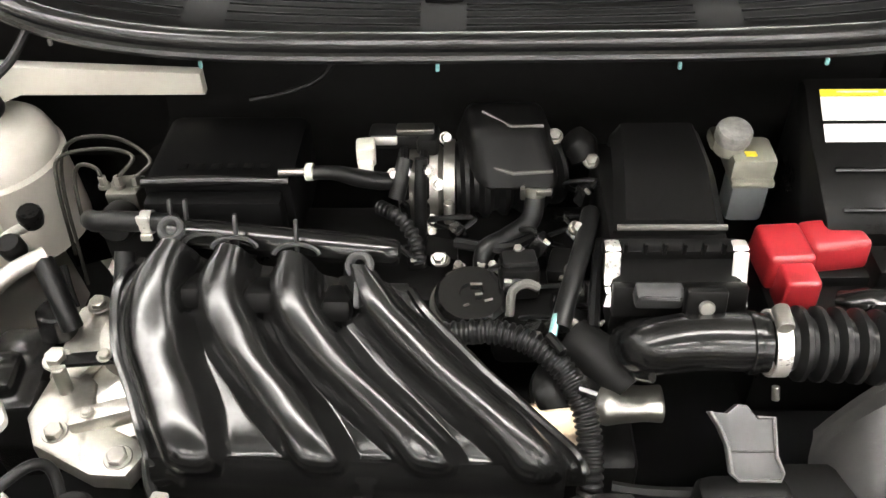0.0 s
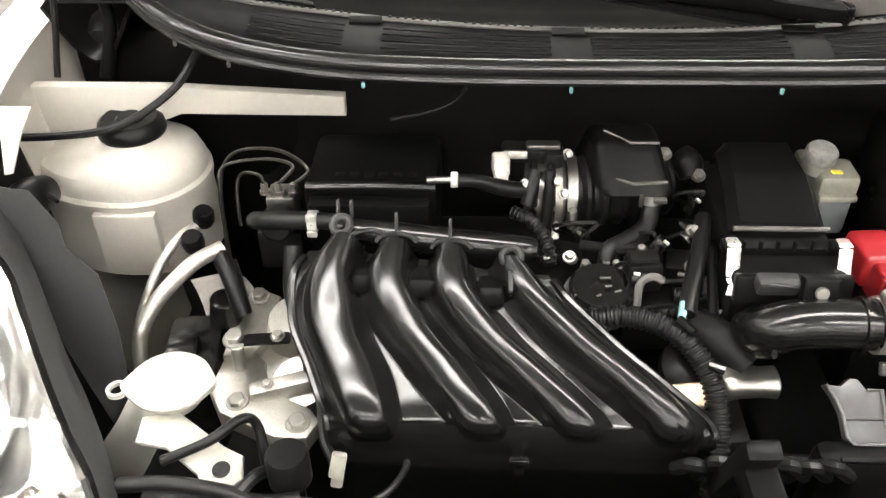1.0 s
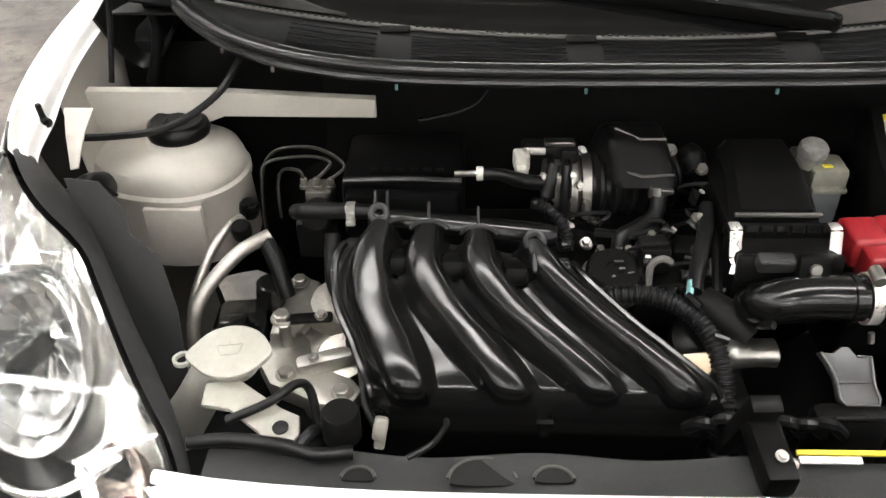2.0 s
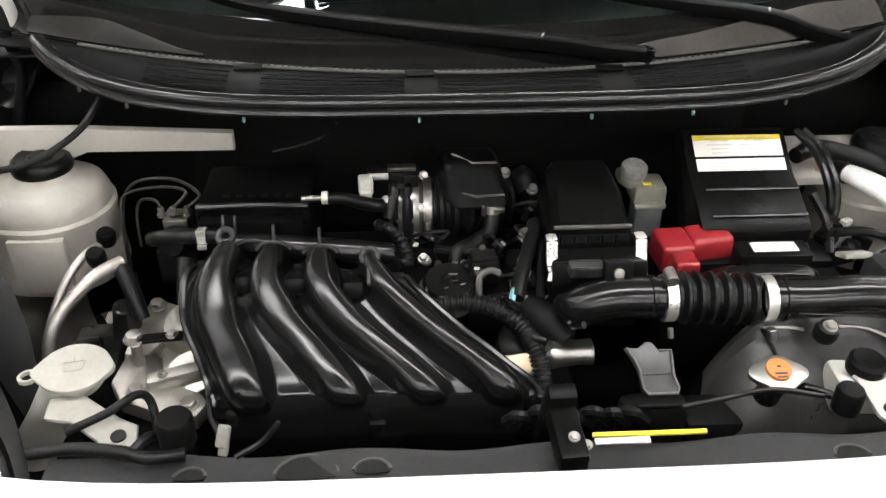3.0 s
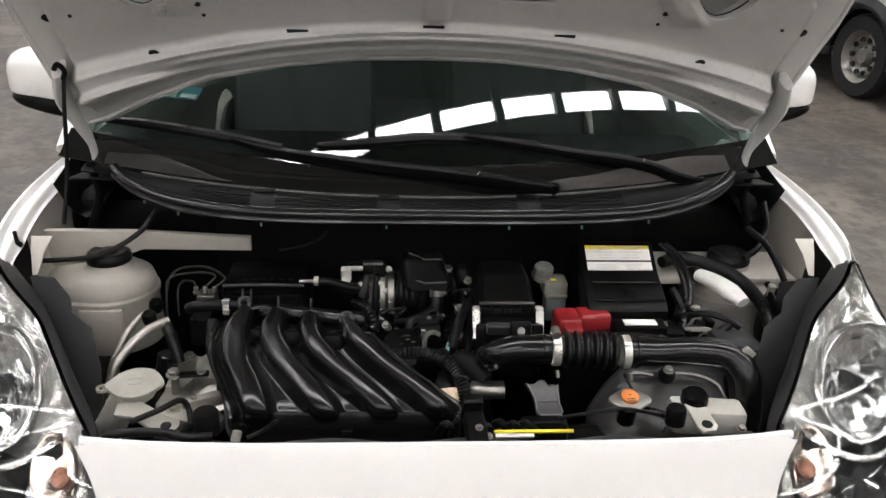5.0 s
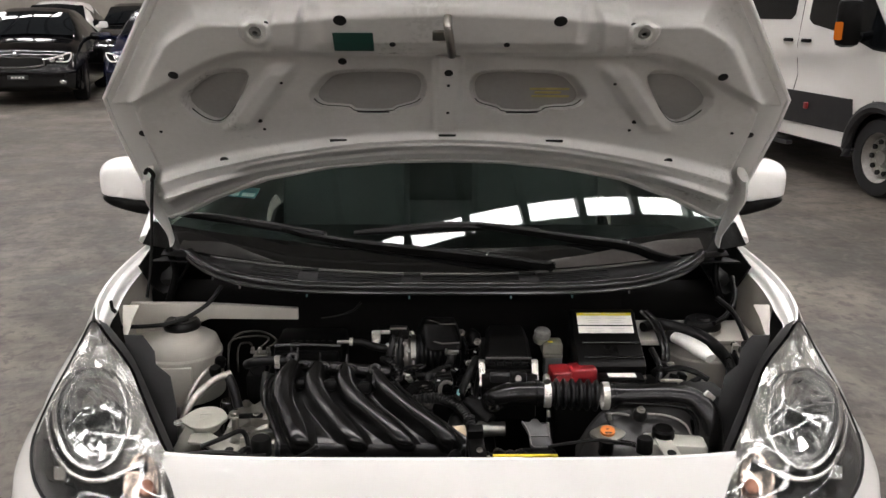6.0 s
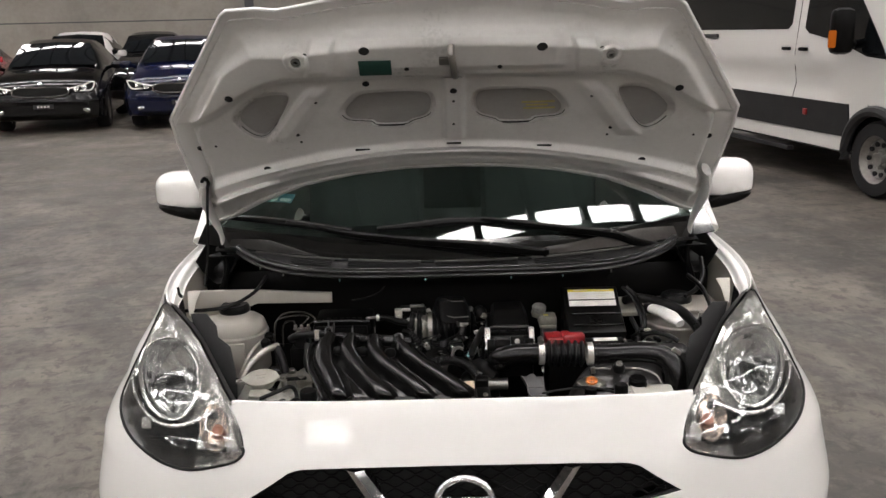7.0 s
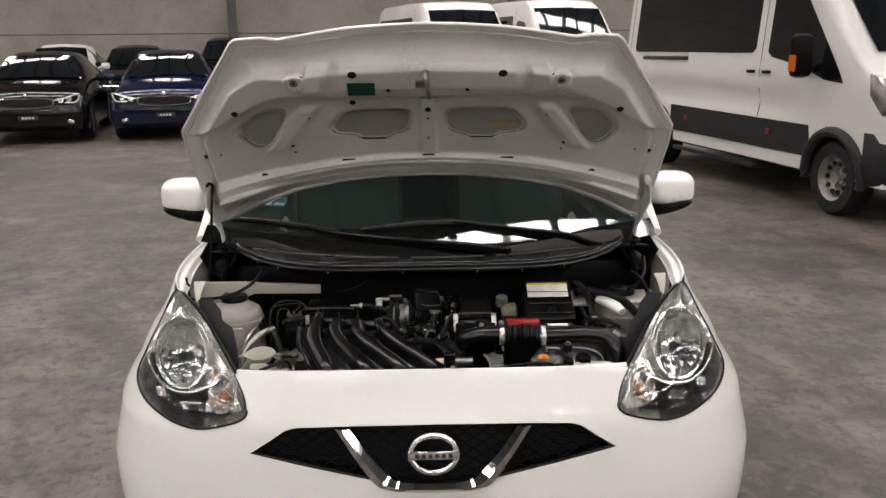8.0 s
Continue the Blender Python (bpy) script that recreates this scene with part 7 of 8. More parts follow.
for x in (0.0615, 0.1575):
    bm = B()
    sweep(bm, [(x, 0.593, 0.912), (x, 0.582, 0.912), (x, 0.576, 0.900), (x, 0.569, 0.888), (x, 0.562, 0.884), (x, 0.558, 0.876)], [0.0056, 0.006, 0.006, 0.006, 0.0045, 0.0065], n=10, flat=0.22, up=(0, 1, 0.8))
    part("spring_clip", bm, PALE, air, "bright steel spring clip")
bm = B()
box(bm, (0.036, 0.016, 0.016), (0.092, 0.548, 0.898), 0.004, (10, 0, 0))
sweep(bm, [(0.078, 0.541, 0.902), (0.084, 0.537, 0.906), (0.104, 0.537, 0.905)], 0.002, n=6)
part("air_sensor", bm, GREY, air)
bm = B()
box(bm, (0.030, 0.012, 0.026), (0.1235, 0.538, 0.900), 0.003, (-15, 0, 0))
part("bracket_block", bm, BLACK, air)
bm = B()
lathe(bm, [(0, 0), (0.0055, 0), (0.006, 0.002), (0.005, 0.004), (0, 0.0045)], (0.1225, 0.531, 0.903), (0, -0.9, 0.35), 20)
part("bracket_rivet", bm, STEEL, air)

duct = thing("intake_duct", (0.27, 0.51, 0.72), "black air intake duct with ribbed bellows and two clamps", "intake duct")
bm = B()
sweep(bm, [(0.092, 0.560, 0.845), (0.080, 0.536, 0.856), (0.090, 0.522, 0.872), (0.115, 0.519, 0.880), (0.145, 0.518, 0.881), (0.166, 0.517, 0.881)], [0.020, 0.0215, 0.0215, 0.0215, 0.0215, 0.0215], n=28, steps=8)
lathe(bm, [(0.0215, 0), (0.0235, 0.001), (0.0235, 0.005), (0.0215, 0.006)], (0.152, 0.5175, 0.881), (1, 0, 0), 32)
part("duct_elbow", bm, GLOSSBLACK, duct, "smooth black duct elbow")
bm = B()
sweep(bm, [(0.085, 0.50, 0.862), (0.075, 0.515, 0.85), (0.08, 0.54, 0.845)], 0.004, n=8)
part("elbow_seam", bm, GLOSSBLACK, duct)
bm = B()
corrugate(bm, [(0.180, 0.517, 0.881), (0.22, 0.516, 0.880), (0.262, 0.514, 0.878)], 0.0238, 0.0125, 0.0036, 30)
part("duct_bellows", bm, RUBBER, duct, "ribbed rubber bellows")
for x, y, z in ((0.1665, 0.517, 0.881), (0.268, 0.514, 0.878)):
    bm = B()
    lathe(bm, [(0.0228, 0), (0.0245, 0), (0.0245, 0.011), (0.0228, 0.011)], (x, y, z), (1, 0, 0), 36)
    part("band_clamp", bm, PALE, duct, "bright band clamp with a screw")
    bm = B()
    if x < 0.2:
        cyl(bm, 0.0062, (x + 0.004, y - 0.012, z + 0.028), (x + 0.004, y + 0.006, z + 0.030), 14)
        part("clamp_screw", bm, STEEL, duct)
        bm = B()
        cyl(bm, 0.003, (x + 0.006, y - 0.022, z - 0.022), (x + 0.007, y - 0.026, z - 0.032), 8)
    else:
        cyl(bm, 0.0052, (x + 0.008, y - 0.024, z - 0.020), (x + 0.010, y - 0.027, z - 0.033), 12)
    part("clamp_screw", bm, STEEL, duct)
bm = B()
sweep(bm, [(0.280, 0.514, 0.878), (0.32, 0.512, 0.879), (0.38, 0.512, 0.880), (0.425, 0.508, 0.872), (0.448, 0.492, 0.848), (0.452, 0.48, 0.80), (0.452, 0.475, 0.74)], [0.0225, 0.021, 0.021, 0.0225, 0.024, 0.025, 0.025], n=28, steps=8)
lathe(bm, [(0.0225, 0), (0.0245, 0.001), (0.0245, 0.004), (0.0225, 0.005)], (0.288, 0.514, 0.878), (1, 0, 0), 32)
part("duct_outer", bm, GLOSSBLACK, duct, "smooth black outer duct")
bm = B()
box(bm, (0.022, 0.006, 0.012), (0.452, 0.500, 0.884), 0.002, (0, 40, 10))
part("duct_tab", bm, PALE, duct)
bm = B()
sweep(bm, [(0.30, 0.491, 0.876), (0.36, 0.488, 0.874), (0.41, 0.488, 0.868)], 0.0016, n=6)
part("duct_seam", bm, GLOSSBLACK, duct)

# grey moulded bracket below the elbow
br = thing("plastic_bracket", (0.148, 0.47, 0.78), "grey moulded plastic bracket under the duct", "bracket")
bm = B()
BRK = [(-0.0265, 0.048), (-0.0136, 0.047), (-0.0056, 0.0535), (0.0012, 0.0527), (0.0075, 0.044), (0.0199, 0.044), (0.0199, 0.017), (0.0238, 0.0056), (0.0214, 0.0), (-0.009, 0.0), (-0.0134, 0.0053), (-0.015, 0.024), (-0.0202, 0.0374)]
BRM = frame3((0.152, 0.445, 0.816), (1, 0, 0), (0, 0.75, 0.55))
plate(bm, BRK, 0.010, BRM @ Matrix.Translation((0, 0, -0.010)), 0.0012)
part("bracket_plate", bm, mat("pale_grey_moulding", (0.046, 0.045, 0.0455), 0.34, vary=0.25, scale=20, grain=150, bump=0.05, spec=0.4), br)
bm = B()
sweep(bm, [BRM @ Vector((x * 0.97, y, 0.001)) for x, y in BRK[4:] + BRK[:1]], 0.0014, n=8, steps=1, smooth=False)
part("bracket_rim", bm, mat("pale_edge", (0.09, 0.088, 0.085), 0.4, bump=0.0), br)
bm = B()
sweep(bm, [BRM @ Vector((-0.014, 0.020, 0.0006)), BRM @ Vector((0.0195, 0.020, 0.0006))], 0.0010, n=6)
part("bracket_step", bm, MIDGREY, br)
bm = B()
box(bm, (0.044, 0.004, 0.003), (0.151, 0.430, 0.815), 0.001, (30, 0, 0))
box(bm, (0.07, 0.03, 0.12), (0.148, 0.44, 0.755), 0.012)
part("bracket_base", bm, BLACK, br)

# ---- fluid reservoirs ----
brk = thing("brake_reservoir", (0.20, 0.76, 0.80), "translucent brake fluid reservoir with a scuffed grey cap", "reservoir")
bm = B()
box(bm, (0.042, 0.042, 0.028), (0.212, 0.752, 0.872), 0.006)
box(bm, (0.030, 0.026, 0.016), (0.192, 0.772, 0.882), 0.006)
box(bm, (0.040, 0.010, 0.008), (0.212, 0.730, 0.862), 0.003)
lathe(bm, [(0.014, 0), (0.014, 0.016), (0, 0.016)], (0.193, 0.757, 0.880), (0, -0.1, 1), 24)
part("reservoir_tank", bm, mat("yellowed_milky_plastic", (0.21, 0.205, 0.17), 0.4, vary=0.2, scale=25, grain=150, bump=0.06), brk)
bm = B()
box(bm, (0.036, 0.034, 0.052), (0.215, 0.752, 0.836), 0.006)
part("reservoir_lower", bm, mat("milky_plastic_with_fluid", (0.22, 0.235, 0.24), 0.35, vary=0.1, scale=20, grain=150, bump=0.05), brk, "grey milky lower chamber")
bm = B()
lathe(bm, [(0, 0), (0.0165, 0), (0.0165, 0.009), (0.0145, 0.012), (0, 0.0125)], (0.1925, 0.754, 0.896), (0, -0.25, 1), 28)
part("reservoir_cap", bm, CAPGREY, brk, "scuffed grey screw cap")
bm = B()
box(bm, (0.010, 0.008, 0.002), (0.207, 0.738, 0.889), 0.0005, (-10, 0, 0))
part("cap_label", bm, YELLOW, brk)

rad = thing("radiator_neck", (0.265, 0.45, 0.75), "radiator filler neck and pressure cap with an orange label", "radiator cap")
bm = B()
lathe(bm, [(0, 0), (0.013, 0), (0.013, 0.03), (0.016, 0.034), (0.016, 0.036), (0, 0.036)], (0.265, 0.447, 0.806), (0, -0.25, 1), 24)
sweep(bm, [(0.275, 0.442, 0.828), (0.30, 0.425, 0.834), (0.320, 0.410, 0.834)], 0.0045, n=10)
part("filler_neck", bm, GLOSSBLACK, rad)
bm = B()
capm = frame3((0.265, 0.438, 0.842), (1, 0, 0), (0, 1, 0.25))
plate(bm, [((0.021 + 0.009 * max(0, abs(math.cos(a)) - 0.75) / 0.25) * math.cos(a), 0.021 * math.sin(a)) for a in np.linspace(0, 2 * math.pi, 40)[:-1]], 0.006, capm, 0.0015)
part("pressure_cap", bm, STEEL, rad, "pressed steel pressure cap")
bm = B()
lathe(bm, [(0, 0), (0.0125, 0), (0.012, 0.0035), (0, 0.0042)], capm @ Vector((0, 0.002, 0.006)), (0, -0.25, 1), 28)
part("cap_sticker", bm, ORANGE, rad)
bm = B()
for k, (w, o) in enumerate(((0.004, 0.004), (0.012, -0.004), (0.010, -0.008))):
    box(bm, (w, 0.0018, 0.0006), capm @ Vector((0, o, 0.0104)), 0, (14, 0, 0))
part("cap_print", bm, DKPRINT, rad)

fan = thing("fan_shroud", (0.32, 0.49, 0.62), "grey plastic fan shroud beside the radiator", "fan shroud")


def shroud(u, v):
    x = 0.185 + 0.24 * u
    roll = max(0.0, 1 - u / 0.35) ** 2 * 0.075 + max(0.0, 1 - v / 0.3) ** 2 * 0.02
    return (x + (0.030 + 0.012 * v) * (1 - u), 0.432 + 0.085 * v, 0.775 + 0.065 * v + 0.010 * math.sin(u * math.pi) + (0.012 if 0.92 < v else 0) - roll)


part("shroud_panel", thicken(grid_bm(shroud, 24, 16), 0.005), MIDGREY, fan)
bm = B()
sweep(bm, [(0.275, 0.505, 0.848), (0.30, 0.501, 0.850), (0.315, 0.499, 0.848)], 0.002, n=6)
part("shroud_rim", bm, STEEL, fan)
bm = B()
sweep(bm, [(0.335, 0.502, 0.850), (0.38, 0.502, 0.846), (0.41, 0.492, 0.836), (0.418, 0.475, 0.822)], 0.002, n=6)
part("shroud_rim", bm, STEEL, fan)
bm = B()
lathe(bm, [(0, 0), (0.012, 0), (0.013, 0.008), (0.010, 0.016), (0, 0.018)], (0.329, 0.484, 0.852), (0, -0.3, 1), 20)
part("shroud_grommet", bm, RUBBER, fan)
for p in ((0.329, 0.478, 0.868), (0.424, 0.423, 0.806)):
    bm = B()
    bolt(bm, p, (0, -0.3, 1), 0.0055, 0.006)
    part("shroud_bolt", bm, STEEL, fan)
bm = B()
sweep(bm, [(0.274, 0.505, 0.845), (0.279, 0.488, 0.838), (0.285, 0.478, 0.826)], 0.0022, n=6)
part("shroud_wire", bm, RUBBER, fan)
bm = B()
sweep(bm, [(0.16, 0.40, 0.842), (0.20, 0.405, 0.846), (0.25, 0.415, 0.846), (0.30, 0.41, 0.84)], 0.0028, n=8)
part("shroud_wire", bm, RUBBER, fan)
bm = B()
box(bm, (0.24, 0.05, 0.30), (0.31, 0.47, 0.62), 0.01)
part("radiator_core", bm, DARK, fan)

cool = thing("coolant_tank", (0.37, 0.45, 0.72), "white coolant overflow tank with a black cap", "reservoir")
bm = B()
box(bm, (0.105, 0.045, 0.040), (0.383, 0.452, 0.808), 0.008, (0, 2, -3))
lathe(bm, [(0.015, 0), (0.015, 0.018), (0, 0.018)], (0.362, 0.452, 0.822), (0, 0, 1), 24)
plate(bm, [(-0.013, 0), (0.013, 0), (0.015, -0.05), (0.008, -0.058), (-0.010, -0.058), (-0.014, -0.05)], 0.005, pose(0.358, 0.445, 0.832, 8, 0, 6), 0.001)
part("tank_shell", bm, TANK, cool)
bm = B()
lathe(bm, [(0, 0), (0.0185, 0), (0.0195, 0.004), (0.0185, 0.014), (0.015, 0.017), (0.008, 0.016), (0, 0.016)], (0.362, 0.452, 0.832), (0, -0.08, 1), 32)
part("tank_cap", bm, BLACK, cool)
bm = B()
lathe(bm, [(0, 0), (0.0075, 0), (0.0075, 0.0012), (0, 0.0012)], (0.363, 0.398, 0.8312), (0, -0.14, 1), 20)
part("tank_hole", bm, HOLE, cool)

wash = thing("washer_filler", (-0.42, 0.46, 0.74), "white washer fluid filler neck with a pale cap", "washer filler")
bm = B()
sweep(bm, [(-0.415, 0.462, 0.858), (-0.435, 0.468, 0.825), (-0.46, 0.475, 0.78), (-0.49, 0.48, 0.73)], [0.022, 0.020, 0.021, 0.024], n=18)
part("filler_neck", bm, TANK, wash)
bm = B()
capm = frame3((-0.408, 0.455, 0.862), (1, 0.1, 0.05), (0, 1, 0.28))
plate(bm, [((0.034 + 0.004 * max(0, math.cos(a + 0.2)) ** 20 + 0.006 * max(0, -math.cos(a)) ** 16) * math.cos(a), 0.027 * math.sin(a)) for a in np.linspace(0, 2 * math.pi, 56)[:-1]], 0.007, capm, 0.002)
lathe(bm, [(0, -0.012), (0.024, -0.012), (0.025, 0)], capm.translation, capm.to_3x3() @ Vector((0, 0, 1)), 28)
part("filler_cap", bm, CAPPALE, wash, "pale plastic snap cap")
bm = B()
for a, b in (((-0.008, -0.004), (0.008, -0.004)), ((-0.008, -0.004), (-0.011, 0.006)), ((0.008, -0.004), (0.011, 0.006)), ((-0.011, 0.006), (0.011, 0.006)), ((0, 0.006), (0, 0.011))):
    sweep(bm, [capm @ Vector((*a, 0.0072)), capm @ Vector((*b, 0.0072))], 0.0006, n=6)
part("cap_symbol", bm, CAPPALE, wash)
bm = B()
lathe(bm, [(0.006, 0), (0.009, 0), (0.009, 0.004), (0.006, 0.004)], capm @ Vector((-0.043, -0.002, 0)), (0, 0, 1), 20)
part("cap_hinge", bm, CAPPALE, wash)
bm = B()
plate(bm, [(-0.076, 0.045), (-0.05, 0.052), (-0.005, 0.020), (0.012, 0.012), (0.015, -0.008), (0.004, -0.020), (-0.014, -0.018), (-0.02, -0.005), (-0.05, 0.018), (-0.075, 0.022)], 0.006, frame3((-0.352, 0.388, 0.838), (1, 0, 0), (0, 1, 0.12)), 0.0015)
part("bracket_arm", bm, CAPPALE, wash, "white mounting arm with an eyelet")
bm = B()
lathe(bm, [(0, 0), (0.0068, 0), (0.007, 0.0012), (0, 0.0015)], (-0.354, 0.386, 0.8442), (0, -0.12, 1), 24)
part("eyelet", bm, HOLE, wash)

# dark loom and hoses along the front left
loom = thing("wiring_loom", (-0.38, 0.38, 0.80), "black wiring loom along the crossmember", "wiring")
bm = B()
sweep(bm, [(-0.43, 0.375, 0.838), (-0.39, 0.372, 0.845), (-0.345, 0.362, 0.850), (-0.32, 0.355, 0.848), (-0.29, 0.36, 0.846)], 0.006, n=10)
part("loom_cable", bm, RUBBER, loom)
bm = B()
sweep(bm, [(-0.40, 0.39, 0.848), (-0.365, 0.402, 0.858), (-0.345, 0.424, 0.858), (-0.335, 0.428, 0.845), (-0.328, 0.41, 0.82)], 0.0042, n=10)
part("loom_cable", bm, RUBBER, loom)
bm = B()
sweep(bm, [(-0.335, 0.36, 0.85), (-0.325, 0.375, 0.852), (-0.318, 0.39, 0.84)], 0.005, n=8)
part("loom_cable", bm, RUBBER, loom)
bm = B()
sweep(bm, [(-0.245, 0.352, 0.849), (-0.225, 0.365, 0.852), (-0.215, 0.385, 0.85), (-0.215, 0.40, 0.84)], 0.0026, n=8)
part("loom_cable", bm, RUBBER, loom)
bm = B()
sweep(bm, [(-0.305, 0.525, 0.80), (-0.298, 0.49, 0.80), (-0.292, 0.46, 0.79), (-0.280, 0.438, 0.785)], 0.0045, n=8)
part("sensor_lead", bm, RUBBER, loom)
bm = B()
box(bm, (0.013, 0.012, 0.022), (-0.277, 0.434, 0.79), 0.003, (-30, 12, 0))
box(bm, (0.010, 0.010, 0.012), (-0.278, 0.430, 0.776), 0.002, (-30, 12, 0))
part("clear_connector", bm, CAPPALE, loom, "translucent plug connector")

# ribbed harness right of the manifold
har = thing("engine_harness", (0.03, 0.52, 0.74), "thick black ribbed wiring harness", "wiring")
bm = B()
corrugate(bm, [(-0.070, 0.552, 0.850), (-0.03, 0.549, 0.857), (0.0, 0.537, 0.857), (0.022, 0.519, 0.850), (0.036, 0.498, 0.836), (0.042, 0.478, 0.815), (0.042, 0.455, 0.79), (0.040, 0.44, 0.75)], 0.0092, 0.0045, 0.0009, 16)
part("harness_conduit", bm, RUBBER, har)
bm = B()
for a, b in (((0.012, 0.535, 0.868), (0.022, 0.520, 0.866)), ((0.033, 0.50, 0.848), (0.046, 0.496, 0.846))):
    sweep(bm, [a, b], 0.004, n=8)
part("harness_tape", bm, GLOSSBLACK, har)

# ---- left rear corner: brake unit, pipes, coolant hose, air-conditioning lines ----
ab = thing("brake_unit", (-0.39, 0.74, 0.78), "aluminium brake unit with bent steel pipes", "brake unit")
bm = B()
box(bm, (0.030, 0.030, 0.038), (-0.364, 0.712, 0.858), 0.003)
part("valve_block", bm, STEEL, ab)
bm = B()
lathe(bm, [(0, 0), (0.017, 0), (0.017, 0.02), (0.014, 0.024), (0, 0.024)], (-0.364, 0.690, 0.856), (0, -1, 0.3), 24)
box(bm, (0.05, 0.05, 0.05), (-0.37, 0.72, 0.81), 0.006)
part("pump_motor", bm, DARK, ab)
for k, x in enumerate((-0.380, -0.366, -0.350)):
    bm = B()
    bolt(bm, (x, 0.706, 0.878), (0, 0, 1), 0.004, 0.012)
    part("pipe_nut", bm, STEEL, ab)
for pts in ([(-0.380, 0.706, 0.888), (-0.385, 0.71, 0.897), (-0.405, 0.72, 0.892), (-0.412, 0.715, 0.875), (-0.41, 0.70, 0.84)],
            [(-0.366, 0.706, 0.888), (-0.350, 0.715, 0.905), (-0.38, 0.728, 0.905), (-0.425, 0.73, 0.895), (-0.432, 0.72, 0.87), (-0.43, 0.70, 0.80)],
            [(-0.350, 0.706, 0.888), (-0.335, 0.715, 0.902), (-0.37, 0.735, 0.912), (-0.42, 0.745, 0.90), (-0.436, 0.735, 0.86), (-0.43, 0.70, 0.76)]):
    bm = B()
    sweep(bm, pts, 0.0019, n=8)
    part("brake_pipe", bm, mat("dull_steel_pipe", (0.05, 0.048, 0.042), 0.35, metal=0.8, bump=0.0), ab)

ch = thing("coolant_hose", (-0.34, 0.65, 0.84), "black coolant hose with a pale spring clamp", "hose")
bm = B()
sweep(bm, [(-0.385, 0.672, 0.868), (-0.37, 0.655, 0.880), (-0.345, 0.648, 0.886), (-0.318, 0.645, 0.888), (-0.295, 0.645, 0.887)], [0.009, 0.0092, 0.009, 0.0085, 0.0075], n=14)
part("hose_tube", bm, RUBBER, ch)
bm = B()
sweep(bm, [(-0.338, 0.625, 0.872), (-0.338, 0.60, 0.845), (-0.332, 0.585, 0.825), (-0.315, 0.575, 0.82)], 0.0085, n=12)
part("hose_tube", bm, RUBBER, ch)
bm = B()
lathe(bm, [(0.0086, 0), (0.0102, 0), (0.0102, 0.009), (0.0086, 0.009)], (-0.3245, 0.645, 0.888), (1, 0, 0), 24)
box(bm, (0.010, 0.004, 0.008), (-0.320, 0.636, 0.897), 0.001)
box(bm, (0.010, 0.004, 0.006), (-0.320, 0.634, 0.880), 0.001)
part("spring_clamp", bm, PALE, ch, "pale spring clamp")
bm = B()
box(bm, (0.014, 0.012, 0.05), (-0.325, 0.60, 0.835), 0.003, (-20, 0, 0))
part("pale_stay", bm, ALU, ch)

ac = thing("air_conditioning_line", (-0.44, 0.62, 0.74), "bent aluminium air-conditioning lines with black caps", "pipe")
bm = B()
sweep(bm, [(-0.405, 0.622, 0.872), (-0.43, 0.60, 0.868), (-0.46, 0.575, 0.845), (-0.475, 0.555, 0.82), (-0.478, 0.54, 0.78)], 0.0074, n=14)
part("wide_line", bm, ALU, ac)
bm = B()
sweep(bm, [(-0.437, 0.665, 0.868), (-0.452, 0.645, 0.868), (-0.47, 0.615, 0.85), (-0.486, 0.58, 0.81), (-0.487, 0.57, 0.77)], 0.005, n=12)
part("narrow_line", bm, ALU, ac)
for p, ax in (((-0.436, 0.668, 0.868), (0.2, -0.2, 1)), ((-0.434, 0.628, 0.868), (0, -0.3, 1))):
    bm = B()
    lathe(bm, [(0, 0), (0.010, 0), (0.011, 0.004), (0.011, 0.014), (0.009, 0.017), (0, 0.017)], p, ax, 12)
    part("valve_cap", bm, BLACK, ac, "black service valve cap")
bm = B()
sweep(bm, [(-0.408, 0.618, 0.868), (-0.395, 0.60, 0.85), (-0.385, 0.585, 0.82)], 0.009, n=12)
part("rubber_line", bm, RUBBER, ac)
bm = B()
sweep(bm, [(-0.40, 0.63, 0.85), (-0.393, 0.615, 0.84), (-0.388, 0.605, 0.825)], 0.0035, n=8)
part("rubber_line", bm, RUBBER, ac)

for p, s, r in (((-0.62, 0.70, 0.875), 1, 0.022),):
    gb = thing("grommet_hose", p, "black corrugated grommet on the inner wing", "grommet")
    bm = B()
    sweep(bm, [(-0.598, 0.69, 0.89), (-0.603, 0.665, 0.896), (-0.61, 0.645, 0.885), (-0.612, 0.635, 0.86)], [0.016, 0.021, 0.022, 0.018], n=16)
    part("grommet_tube", bm, RUBBER, gb)
    bm = B()
    sweep(bm, [(-0.582, 0.665, 0.90), (-0.570, 0.655, 0.90)], [0.004, 0.002], n=8)
    part("tie_tail", bm, RUBBER, gb)

# ---- right corner: fuse box, battery, terminal cover, white duct ----
bat = thing("battery_cover", (0.32, 0.70, 0.78), "black battery cover with a yellow and white label", "battery cover")


bm = B()
pr = [(0.640, 0.80), (0.640, 0.878), (0.648, 0.885), (0.700, 0.908), (0.716, 0.913), (0.764, 0.944), (0.775, 0.944), (0.785, 0.935), (0.785, 0.80)]
plate(bm, pr, 0.130, frame3((0.248, 0, 0), (0, 1, 0), (0, 0, 1)), 0.004)
part("cover_shell", bm, BLACK, bat)
bm = B()
for y in (0.655, 0.69):
    sweep(bm, [(0.262, y, 0.888 + 0.43 * (y - 0.648)), (0.375, y, 0.888 + 0.43 * (y - 0.648))], 0.002, n=6)
for k in range(2):
    sweep(bm, [(0.392 + 0.010 * k, 0.765, 0.945), (0.412 + 0.010 * k, 0.735, 0.925), (0.425 + 0.008 * k, 0.70, 0.88), (0.415, 0.68, 0.83)], 0.005, n=8)
part("cover_rib", bm, GLOSSBLACK, bat)
